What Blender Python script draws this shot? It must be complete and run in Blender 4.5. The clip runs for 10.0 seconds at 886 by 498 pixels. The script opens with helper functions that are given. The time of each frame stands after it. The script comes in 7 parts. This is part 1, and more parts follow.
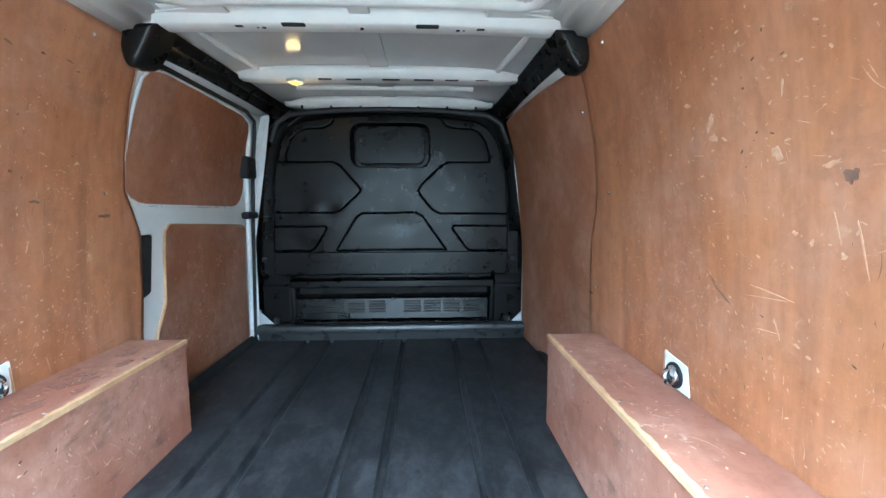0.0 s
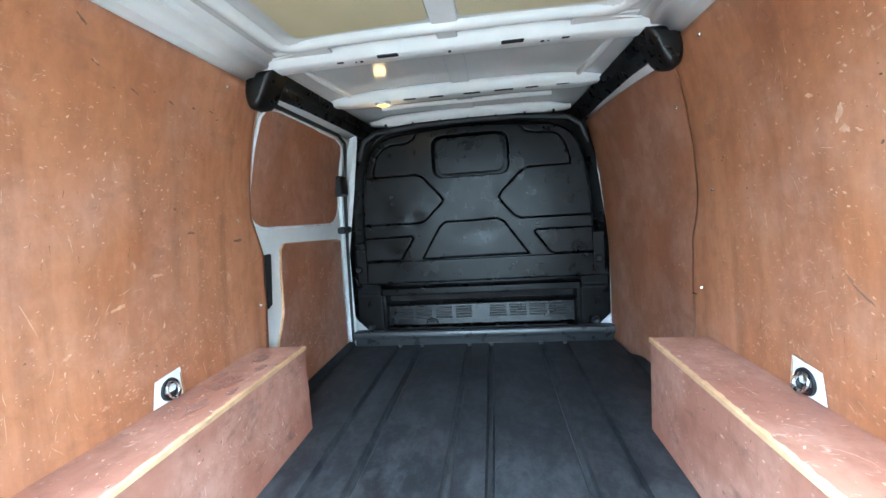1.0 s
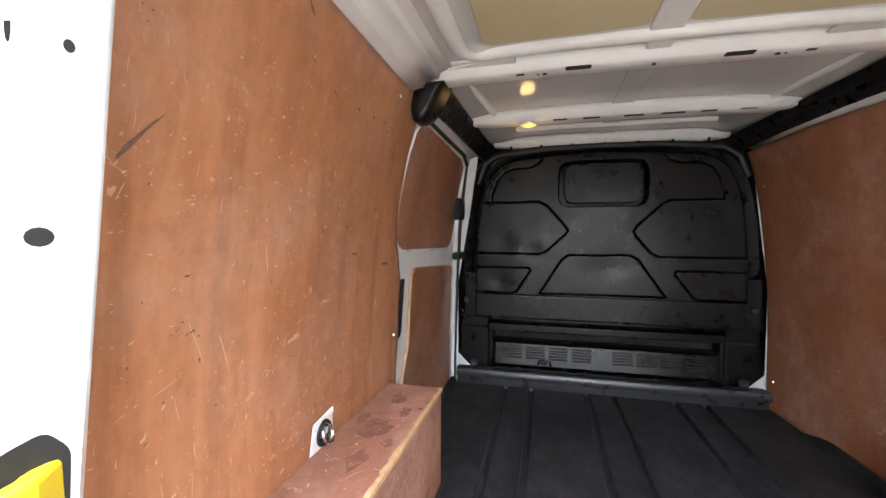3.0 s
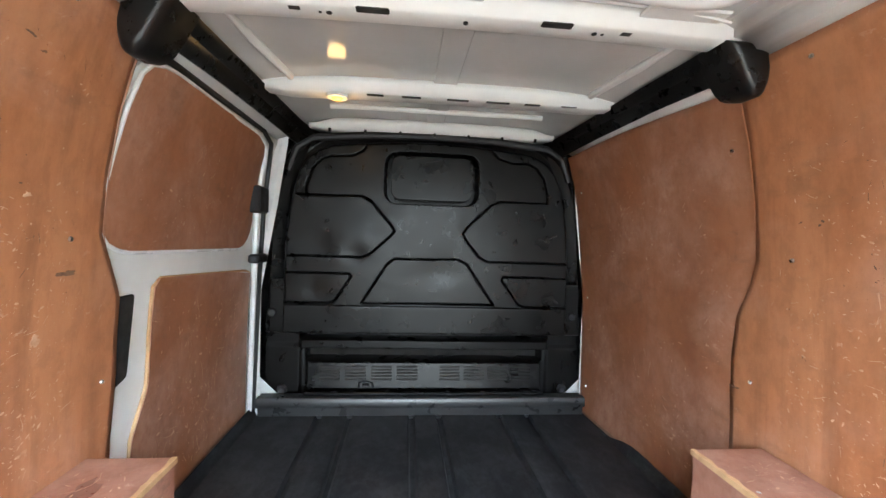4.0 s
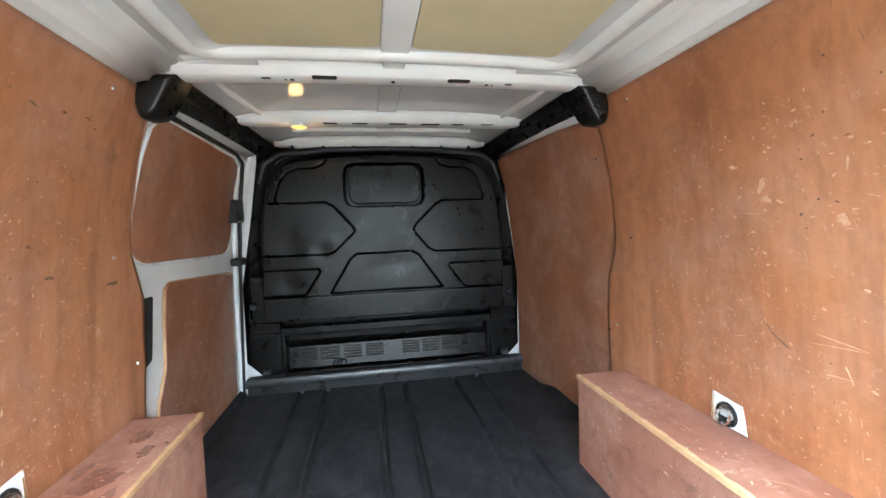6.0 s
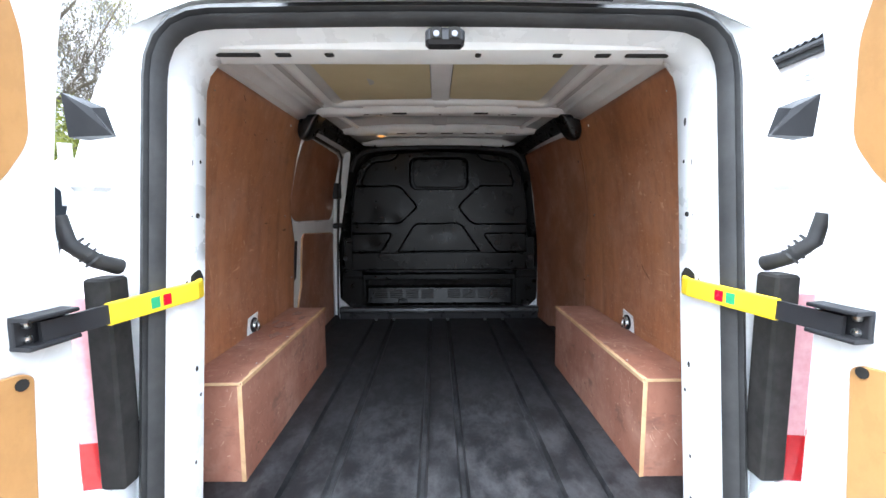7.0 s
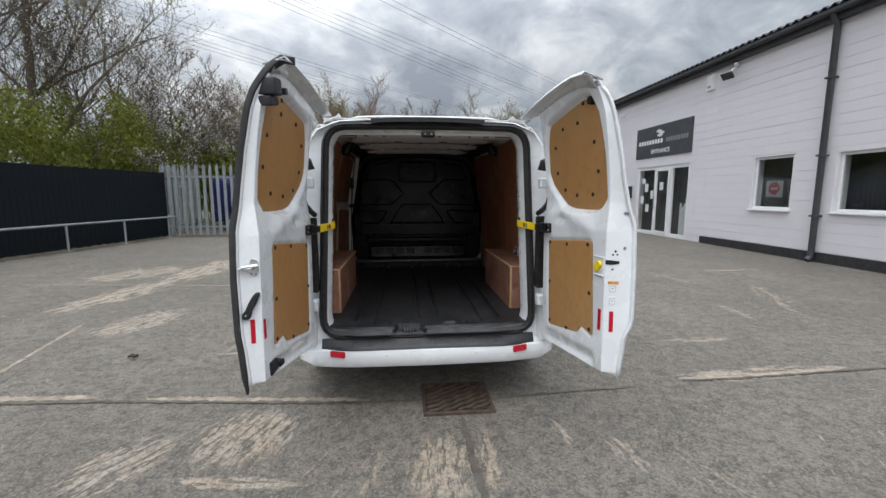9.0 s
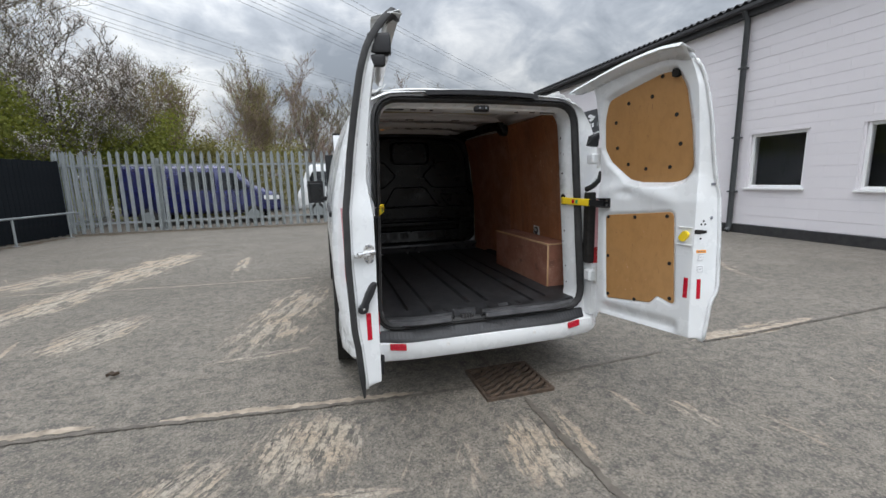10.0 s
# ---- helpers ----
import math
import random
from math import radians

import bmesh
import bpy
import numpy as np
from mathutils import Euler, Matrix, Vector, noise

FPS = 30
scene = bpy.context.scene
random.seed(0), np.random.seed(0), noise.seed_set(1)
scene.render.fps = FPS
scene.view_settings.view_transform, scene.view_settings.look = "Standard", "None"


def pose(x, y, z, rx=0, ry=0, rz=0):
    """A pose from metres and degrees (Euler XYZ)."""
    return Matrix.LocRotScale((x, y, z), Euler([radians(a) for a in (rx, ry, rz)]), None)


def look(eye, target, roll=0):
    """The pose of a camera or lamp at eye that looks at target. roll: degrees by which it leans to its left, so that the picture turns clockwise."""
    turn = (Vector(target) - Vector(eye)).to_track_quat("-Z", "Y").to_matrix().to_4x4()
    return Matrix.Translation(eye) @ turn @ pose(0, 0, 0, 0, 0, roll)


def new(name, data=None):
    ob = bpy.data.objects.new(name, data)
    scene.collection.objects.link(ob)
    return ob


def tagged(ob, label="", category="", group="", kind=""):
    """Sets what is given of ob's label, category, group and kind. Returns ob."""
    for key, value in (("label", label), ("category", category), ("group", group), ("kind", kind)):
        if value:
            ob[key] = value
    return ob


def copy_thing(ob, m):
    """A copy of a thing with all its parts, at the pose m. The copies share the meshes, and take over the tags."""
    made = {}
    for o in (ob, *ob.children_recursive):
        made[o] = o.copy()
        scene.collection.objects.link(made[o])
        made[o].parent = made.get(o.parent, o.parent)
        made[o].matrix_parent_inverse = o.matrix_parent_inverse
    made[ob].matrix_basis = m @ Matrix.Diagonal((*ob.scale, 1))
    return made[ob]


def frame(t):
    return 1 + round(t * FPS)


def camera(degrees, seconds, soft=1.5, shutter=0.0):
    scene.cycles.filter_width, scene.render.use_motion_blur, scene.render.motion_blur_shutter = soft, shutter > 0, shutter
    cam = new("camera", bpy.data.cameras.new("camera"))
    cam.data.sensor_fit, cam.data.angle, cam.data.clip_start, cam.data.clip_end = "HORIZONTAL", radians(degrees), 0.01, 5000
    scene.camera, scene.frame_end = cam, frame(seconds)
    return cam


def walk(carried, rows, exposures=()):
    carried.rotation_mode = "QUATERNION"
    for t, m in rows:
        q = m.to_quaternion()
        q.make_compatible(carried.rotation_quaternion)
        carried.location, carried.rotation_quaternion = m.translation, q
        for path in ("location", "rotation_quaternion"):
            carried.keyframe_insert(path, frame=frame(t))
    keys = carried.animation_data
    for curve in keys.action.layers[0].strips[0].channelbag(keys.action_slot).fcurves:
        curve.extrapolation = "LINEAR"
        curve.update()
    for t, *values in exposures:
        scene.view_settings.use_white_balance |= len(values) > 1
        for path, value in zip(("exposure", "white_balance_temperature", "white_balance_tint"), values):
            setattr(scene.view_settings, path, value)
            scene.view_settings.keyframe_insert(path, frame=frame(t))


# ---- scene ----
cam = camera(94.3, 10.0)
PATH = [
    (0, (0.205, -0.081, 1.41), (0.288, 1.906, 1.198), -0.11),
    (0.5, (0.214, -0.102, 1.424), (0.141, 1.884, 1.197), -1.8),
    (1, (0.119, -0.135, 1.443), (-0.131, 1.84, 1.251), -3.79),
    (1.5, (-0.07, -0.157, 1.491), (-0.375, 1.817, 1.38), -4.37),
    (2, (-0.224, -0.181, 1.495), (-0.548, 1.79, 1.39), -3.22),
    (2.2, (-0.25, -0.191, 1.485), (-0.623, 1.772, 1.386), -2.53),
    (3.3, (-0.311, 0.124, 1.477), (-0.802, 2.062, 1.417), 0.54),
    (3.5, (-0.279, 0.219, 1.479), (-0.682, 2.177, 1.421), 1.15),
    (4, (-0.125, 0.368, 1.481), (0.057, 2.359, 1.421), 1.89),
    (4.5, (0.063, 0.294, 1.477), (0.876, 2.121, 1.416), 2.15),
    (5, (0.154, 0.156, 1.479), (1.306, 1.789, 1.397), 1.7),
    (5.5, (0.095, 0.082, 1.481), (1.063, 1.83, 1.382), 0.37),
    (6, (-0.093, -0.032, 1.514), (0.25, 1.935, 1.398), -1.87),
    (6.2, (-0.095, -0.144, 1.502), (0.079, 1.845, 1.38), -1.99),
    (7.3, (0.008, -1.23, 1.488), (0.03, 0.758, 1.271), -0.1),
    (7.5, (0.02, -1.44, 1.465), (0.035, 0.549, 1.254), -0.0),
    (7.8, (0.042, -1.749, 1.49), (0.05, 0.237, 1.258), 0.2),
    (8, (0.018, -1.941, 1.474), (0.049, 0.046, 1.25), 0.3),
    (8.5, (-0.034, -2.42, 1.501), (0.057, -0.437, 1.26), 0.4),
    (9, (-0.165, -2.729, 1.494), (0.019, -0.756, 1.228), -0.1),
    (9.5, (-0.584, -2.783, 1.476), (-0.272, -0.831, 1.177), -0.6),
    (10, (-1.005, -2.447, 1.448), (-0.464, -0.551, 1.116), -1.3),
]
EXPOSURES = [(0, 3.87, 4820, -8), (1.0, 4.14, 4870, -7), (1.5, 4.1, 5020, -5), (2.2, 3.62, 6000, 9), (3.3, 3.7, 6150, 6), (4.0, 4.25, 5850, 1), (4.5, 4.35, 5600, 2), (5.0, 4.02, 5500, 8), (5.5, 3.85, 7300, 19), (6.2, 4.02, 5220, -6), (7.3, 1.8, 6200, 10), (7.5, 1.4, 6450, 10), (8.0, 0.58, 6500, 10), (8.5, 0.10, 6400, 9), (9.0, 0.0, 6320, 9), (10.0, 0.06, 6330, 9)]
walk(cam, [(t, look(eye, target, roll)) for t, eye, target, roll in PATH], EXPOSURES)

# ---- world, sun and exposure ----
SUN_AZ, SUN_EL = -160.0, 64.0          # degrees from +y towards +x, and above the horizon
world = bpy.data.worlds.new("overcast")
scene.world = world
world.use_nodes = True
wn, wl = world.node_tree.nodes, world.node_tree.links
wn.clear()


def wnode(kind, **values):
    n = wn.new(kind)
    for k, v in values.items():
        n.inputs[k].default_value = v
    return n


sky = wn.new("ShaderNodeTexSky")
sky.sky_type, sky.sun_disc = "NISHITA", False
sky.sun_elevation, sky.sun_rotation = radians(SUN_EL), radians(SUN_AZ)
sky.air_density, sky.dust_density = 1.5, 4.0
tc = wn.new("ShaderNodeTexCoord")
sep = wn.new("ShaderNodeSeparateXYZ")
wl.new(tc.outputs["Generated"], sep.inputs[0])
# project the direction onto a cloud layer, so that clouds flatten towards the horizon
zc = wn.new("ShaderNodeMath"); zc.operation = "MAXIMUM"; zc.inputs[1].default_value = 0.0
wl.new(sep.outputs["Z"], zc.inputs[0])
za = wn.new("ShaderNodeMath"); za.operation = "ADD"; za.inputs[1].default_value = 0.42
wl.new(zc.outputs[0], za.inputs[0])
dv = wn.new("ShaderNodeVectorMath"); dv.operation = "DIVIDE"
cz = wn.new("ShaderNodeCombineXYZ")
for k in "XYZ":
    wl.new(za.outputs[0], cz.inputs[k])
wl.new(tc.outputs["Generated"], dv.inputs[0]); wl.new(cz.outputs[0], dv.inputs[1])
cloud_big = wnode("ShaderNodeTexNoise", Scale=1.7, Detail=7.0, Roughness=0.55, Distortion=0.35)
cloud_small = wnode("ShaderNodeTexNoise", Scale=5.0, Detail=6.0, Roughness=0.6, Distortion=0.5)
wl.new(dv.outputs[0], cloud_big.inputs["Vector"]); wl.new(dv.outputs[0], cloud_small.inputs["Vector"])
mixc = wn.new("ShaderNodeMath"); mixc.operation = "MULTIPLY_ADD"; mixc.inputs[1].default_value = 0.6
wl.new(cloud_small.outputs["Fac"], mixc.inputs[0]); wl.new(cloud_big.outputs["Fac"], mixc.inputs[2])
ramp = wn.new("ShaderNodeValToRGB")
ramp.color_ramp.elements[0].position, ramp.color_ramp.elements[0].color = 0.64, (0.345, 0.375, 0.425, 1)
ramp.color_ramp.elements[1].position, ramp.color_ramp.elements[1].color = 1.0, (1.0, 1.0, 1.0, 1)
e = ramp.color_ramp.elements.new(0.79); e.color = (0.55, 0.58, 0.63, 1)
wl.new(mixc.outputs[0], ramp.inputs[0])
# an overcast sky is brighter overhead than at the horizon, and brightest about the veiled sun
zp = wn.new("ShaderNodeMath"); zp.operation = "POWER"; zp.inputs[1].default_value = 1.6
wl.new(zc.outputs[0], zp.inputs[0])
veil = wn.new("ShaderNodeVectorMath"); veil.operation = "DOT_PRODUCT"
veil.inputs[1].default_value = (math.sin(radians(SUN_AZ)) * math.cos(radians(SUN_EL)), math.cos(radians(SUN_AZ)) * math.cos(radians(SUN_EL)), math.sin(radians(SUN_EL)))
wl.new(tc.outputs["Generated"], veil.inputs[0])
veil_up = wn.new("ShaderNodeMath"); veil_up.operation = "MAXIMUM"; veil_up.inputs[1].default_value = 0.0
wl.new(veil.outputs["Value"], veil_up.inputs[0])
veil_soft = wn.new("ShaderNodeMath"); veil_soft.operation = "POWER"; veil_soft.inputs[1].default_value = 3.0
wl.new(veil_up.outputs[0], veil_soft.inputs[0])
lobe = wn.new("ShaderNodeMath"); lobe.operation = "MULTIPLY_ADD"; lobe.inputs[1].default_value = 19.0; lobe.inputs[2].default_value = 4.6
wl.new(veil_soft.outputs[0], lobe.inputs[0])
thin = wn.new("ShaderNodeVectorMath"); thin.operation = "DOT_PRODUCT"
thin.inputs[1].default_value = (-0.33, 0.77, 0.54)      # thinner cloud over the trees
wl.new(tc.outputs["Generated"], thin.inputs[0])
thin_up = wn.new("ShaderNodeMath"); thin_up.operation = "MAXIMUM"; thin_up.inputs[1].default_value = 0.0
wl.new(thin.outputs["Value"], thin_up.inputs[0])
thin_soft = wn.new("ShaderNodeMath"); thin_soft.operation = "POWER"; thin_soft.inputs[1].default_value = 9.0
wl.new(thin_up.outputs[0], thin_soft.inputs[0])
both = wn.new("ShaderNodeMath"); both.operation = "MULTIPLY_ADD"; both.inputs[1].default_value = 3.2
wl.new(thin_soft.outputs[0], both.inputs[0]); wl.new(lobe.outputs[0], both.inputs[2])
grad = wn.new("ShaderNodeMath"); grad.operation = "MULTIPLY_ADD"; grad.inputs[1].default_value = 17.0
wl.new(zp.outputs[0], grad.inputs[0]); wl.new(both.outputs[0], grad.inputs[2])
scl = wn.new("ShaderNodeVectorMath"); scl.operation = "SCALE"
wl.new(ramp.outputs["Color"], scl.inputs[0]); wl.new(grad.outputs[0], scl.inputs["Scale"])
mix = wn.new("ShaderNodeMix"); mix.data_type = "RGBA"; mix.inputs["Factor"].default_value = 0.90
wl.new(sky.outputs["Color"], mix.inputs["A"]); wl.new(scl.outputs[0], mix.inputs["B"])
bg = wnode("ShaderNodeBackground", Strength=0.13)
wl.new(mix.outputs["Result"], bg.inputs["Color"])
wl.new(bg.outputs[0], wn.new("ShaderNodeOutputWorld").inputs["Surface"])

sun = new("sun", bpy.data.lights.new("sun", "SUN"))
sun.data.energy, sun.data.angle, sun.data.color = 1.1, radians(30), (1.0, 0.96, 0.9)
a, el = radians(SUN_AZ), radians(SUN_EL)
sun.matrix_world = look((0, 0, 0), (-math.sin(a) * math.cos(el), -math.cos(a) * math.cos(el), -math.sin(el)))
sun.location = (-12, -30, 45)

# ---- materials ----


class Nodes:
    """A material's node tree, with short helpers."""

    def __init__(self, name, rough=0.5, metal=0.0):
        self.mat = bpy.data.materials.new(name)
        self.mat.use_nodes = True
        self.n, self.l = self.mat.node_tree.nodes, self.mat.node_tree.links
        self.p = self.n["Principled BSDF"]
        self.p.inputs["Roughness"].default_value = rough
        self.p.inputs["Metallic"].default_value = metal
        self.co = self.n.new("ShaderNodeTexCoord").outputs["Object"]

    def vec(self, scale=(1, 1, 1), rot=(0, 0, 0), loc=(0, 0, 0)):
        m = self.n.new("ShaderNodeMapping")
        m.inputs["Scale"].default_value, m.inputs["Location"].default_value = scale, loc
        m.inputs["Rotation"].default_value = [radians(r) for r in rot]
        self.l.new(self.co, m.inputs["Vector"])
        return m.outputs[0]

    def along(self, sx, sy, rot, at):
        """Ground co-ordinates turned by rot degrees: sx cycles a metre along, sy across."""
        m = self.n.new("ShaderNodeMapping")
        m.vector_type = "TEXTURE"
        m.inputs["Location"].default_value = (at[0], at[1], 0)
        m.inputs["Rotation"].default_value = (0, 0, radians(rot))
        m.inputs["Scale"].default_value = (1 / sx, 1 / sy, 1)
        self.l.new(self.co, m.inputs["Vector"])
        return m.outputs[0]

    def noise(self, scale, detail=4.0, rough=0.55, vec=None, dist=0.0):
        t = self.n.new("ShaderNodeTexNoise")
        t.inputs["Scale"].default_value, t.inputs["Detail"].default_value = scale, detail
        t.inputs["Roughness"].default_value, t.inputs["Distortion"].default_value = rough, dist
        self.l.new(vec or self.co, t.inputs["Vector"])
        return t.outputs["Fac"]

    def ramp(self, fac, stops):
        r = self.n.new("ShaderNodeValToRGB")
        el = r.color_ramp.elements
        while len(el) < len(stops):
            el.new(0.5)
        for x, (pos, col) in zip(el, stops):
            x.position = pos
            x.color = (col, col, col, 1) if isinstance(col, float) else (*col, 1)
        self.l.new(fac, r.inputs[0])
        return r.outputs["Color"]

    def math(self, op, a, b=0.5):
        m = self.n.new("ShaderNodeMath")
        m.operation = op
        if op == "MULTIPLY_ADD":
            m.inputs[2].default_value = 1.0 - b
        for i, v in enumerate((a, b)):
            if isinstance(v, (int, float)):
                m.inputs[i].default_value = v
            else:
                self.l.new(v, m.inputs[i])
        return m.outputs[0]

    def mix(self, fac, a, b, mode="MIX"):
        m = self.n.new("ShaderNodeMix")
        m.data_type, m.blend_type = "RGBA", mode
        for key, v in (("Factor", fac), ("A", a), ("B", b)):
            sock = [s for s in m.inputs if s.name == key and s.enabled][0]
            if isinstance(v, (int, float)):
                sock.default_value = v
            elif isinstance(v, tuple):
                sock.default_value = (*v, 1)
            else:
                self.l.new(v, sock)
        return [s for s in m.outputs if s.enabled][0]

    def colour(self, c):
        self.l.new(c, self.p.inputs["Base Color"])

    def rough(self, r):
        self.l.new(r, self.p.inputs["Roughness"])

    def bump(self, h, strength=0.3, dist=0.002):
        b = self.n.new("ShaderNodeBump")
        b.inputs["Strength"].default_value, b.inputs["Distance"].default_value = strength, dist
        self.l.new(h, b.inputs["Height"])
        self.l.new(b.outputs[0], self.p.inputs["Normal"])


def plain(name, c1, c2, scale=8.0, rough=0.5, metal=0.0, bump=0.0, fine=120.0, rvar=0.1, coat=0.0, spec=0.5):
    """Two tones in soft patches, a finer grain in the relief, and uneven gloss."""
    k = Nodes(name, rough, metal)
    k.p.inputs["Specular IOR Level"].default_value = spec
    big = k.noise(scale, 5)
    small = k.noise(fine, 3)
    k.colour(k.mix(k.ramp(big, [(0.3, 0.0), (0.7, 1.0)]), c1, c2))
    k.rough(k.ramp(k.noise(scale * 2.7, 4), [(0.3, max(rough - rvar, 0.02)), (0.7, min(rough + rvar, 1.0))]))
    if bump:
        k.bump(small, bump, 0.001)
    if coat:
        k.p.inputs["Coat Weight"].default_value = coat
        k.p.inputs["Coat Roughness"].default_value = 0.08
    return k.mat


def wood(name, dark, mid, pale, grain, scuffs=0.6, rough=0.5, seedy=0.0, dirt=0.5, figure=0.6, haze=0.0):
    """Faced plywood: soft grain and tone bands, mottling, rubbed pale haze, chips and dark smudges. grain: scale per axis, small along the grain."""
    k = Nodes(name, rough)
    v = k.vec(grain, loc=(seedy, seedy * 1.7, seedy * 0.3))
    fine = k.noise(16.0, 8, 0.66, v, 0.5)
    band = k.noise(1.5, 3, 0.5, v, 0.4)
    patch = k.noise(2.1, 6, 0.55, k.vec((1, 1, 1), loc=(seedy, 0, 3)))
    mottle = k.noise(24.0, 5, 0.7, k.vec((1, 1, 0.6), loc=(1, seedy, 2)))
    col = k.ramp(band, [(0.38, dark), (0.5, mid), (0.62, pale)])
    col = k.mix(k.ramp(fine, [(0.40, 0.0), (0.75, 0.7 * figure)]), col, dark)
    col = k.mix(k.math("MULTIPLY", k.ramp(patch, [(0.42, 0.0), (0.66, 1.0)]), 0.4), col, pale)
    streak = k.noise(11.0, 4, 0.6, k.vec((grain[0], grain[1], grain[2] * 0.5), loc=(seedy, 3, 1)), 0.3)
    col = k.mix(k.ramp(streak, [(0.52, 0.0), (0.70, 0.6 * figure)]), col, tuple(0.8 * c for c in dark))
    col = k.mix(k.ramp(mottle, [(0.40, 0.22), (0.50, 0.0)]), col, tuple(0.75 * c for c in dark))
    col = k.mix(k.ramp(mottle, [(0.52, 0.0), (0.66, 0.30)]), col, pale)
    # rubbed, dusty haze in patches, broken up finely
    if haze:
        rub = k.math("MULTIPLY", k.ramp(k.noise(3.4, 5, 0.6, k.vec((1, 1, 1), loc=(7, seedy, 4)), 0.4), [(0.44, 0.0), (0.64, 1.0)]),
                     k.ramp(k.noise(17.0, 6, 0.7, k.vec((1, 1, 0.8), loc=(seedy, 5, 8))), [(0.36, 0.25), (0.60, 1.0)]))
        col = k.mix(k.math("MULTIPLY", rub, haze), col, (0.60, 0.39, 0.30))
    # small chips and rubbed spots, in groups
    worn = k.math("MULTIPLY", k.ramp(k.noise(34.0, 5, 0.66, k.vec((1, 1, 1.3), loc=(seedy, 9, 1)), 0.5), [(0.62, 0.0), (0.74, 1.0)]),
                  k.ramp(k.noise(3.6, 3, 0.5, k.vec((1, 1, 1), loc=(2, seedy, 5))), [(0.44, 0.0), (0.62, 1.0)]))
    col = k.mix(k.math("MULTIPLY", worn, scuffs), col, (0.70, 0.52, 0.41))
    smear = k.ramp(k.noise(5.5, 6, 0.65, k.vec((1, 1, 2.2), loc=(6, 2, seedy))), [(0.58, 0.0), (0.72, 1.0)])
    col = k.mix(k.math("MULTIPLY", smear, dirt), col, (0.08, 0.05, 0.04))
    k.colour(col)
    k.rough(k.ramp(patch, [(0.3, rough - 0.12), (0.7, rough + 0.12)]))
    k.bump(k.math("ADD", k.math("MULTIPLY", fine, 0.5), worn), 0.25, 0.0015)
    return k.mat


WHITE = plain("white van paint", (0.735, 0.76, 0.775), (0.79, 0.805, 0.81), 3.0, 0.28, 0, 0.02, 300, 0.06, 0.5)
WHITE_IN = plain("white primer paint", (0.66, 0.66, 0.645), (0.76, 0.76, 0.745), 5.0, 0.45, 0, 0.06, 160, 0.1)
# white roof paint, greyed to carry the weaker light under the roof
ROOF_SHADED = plain("white roof skin toned down for shade", (0.50, 0.50, 0.49), (0.60, 0.60, 0.59), 3.0, 0.12, 0, 0.02, 60, 0.06)
PAD = plain("beige sound-deadening pad", (0.46, 0.40, 0.24), (0.55, 0.49, 0.31), 2.5, 0.85, 0, 0.4, 220)
STEEL_BLACK = plain("black painted steel", (0.0044, 0.0043, 0.0042), (0.0070, 0.0068, 0.0066), 4.0, 0.31, 0, 0.06, 40, 0.08, 0.0, 0.22)
STEEL_GLOSS = plain("glossy black steel", (0.006, 0.006, 0.0063), (0.010, 0.010, 0.0105), 6.0, 0.24, 0, 0.15, 30, 0.08, 0.0, 0.26)
CHANNEL = plain("grey-black satin plastic", (0.020, 0.0202, 0.021), (0.032, 0.0322, 0.0335), 6.0, 0.32, 0, 0.1, 300, 0.08, 0.0, 0.5)
PLASTIC = plain("black plastic", (0.013, 0.013, 0.015), (0.024, 0.024, 0.026), 9.0, 0.5, 0, 0.25, 500, 0.1, 0.0, 0.32)
SILL = plain("worn grey plastic", (0.045, 0.046, 0.05), (0.10, 0.10, 0.105), 14.0, 0.4, 0, 0.15, 200)
STEP = plain("ribbed grey-black plastic", (0.024, 0.025, 0.028), (0.038, 0.039, 0.043), 9.0, 0.45, 0, 0.2, 300)
TRIM = plain("glossy black moulded plastic", (0.006, 0.006, 0.0062), (0.010, 0.010, 0.0102), 9.0, 0.30, 0, 0.08, 300, 0.06, 0.0, 0.38)
RUBBER = plain("black rubber", (0.014, 0.014, 0.015), (0.03, 0.03, 0.03), 12.0, 0.62, 0, 0.2, 300, 0.1)
# near-black that paints the shade of holes, slots, recesses and gaps
HOLE = plain("near-black for shaded hollows", (0.008, 0.007, 0.006), (0.018, 0.016, 0.014), 12.0, 0.9)
CHROME = plain("zinc-plated steel", (0.52, 0.52, 0.52), (0.66, 0.66, 0.65), 20.0, 0.28, 1.0, 0.05, 200, 0.1)
GALV = plain("galvanised steel", (0.24, 0.265, 0.27), (0.33, 0.355, 0.36), 3.0, 0.5, 0.3, 0.1, 60, 0.12)
YELLOW = plain("yellow plastic", (0.80, 0.56, 0.015), (0.86, 0.64, 0.03), 9.0, 0.38, 0, 0.05, 200)
RED = plain("red reflector", (0.40, 0.004, 0.018), (0.50, 0.007, 0.026), 30.0, 0.22, 0, 0.3, 700)
ORANGE = plain("orange sticker", (0.80, 0.30, 0.02), (0.85, 0.36, 0.03), 30.0, 0.5)
PAPER = plain("white sticker", (0.74, 0.76, 0.78), (0.80, 0.81, 0.82), 30.0, 0.45)
INK = plain("grey print", (0.16, 0.17, 0.20), (0.22, 0.23, 0.26), 30.0, 0.5)
GREEN_PRINT = plain("green print", (0.03, 0.28, 0.12), (0.05, 0.34, 0.15), 30.0, 0.5)
PLY = wood("red-brown faced plywood", (0.30, 0.112, 0.048), (0.425, 0.180, 0.082), (0.52, 0.245, 0.121), (1.0, 1.0, 0.07), 0.55, 0.41, 0.0, 0.26, 1.0, 0.30)
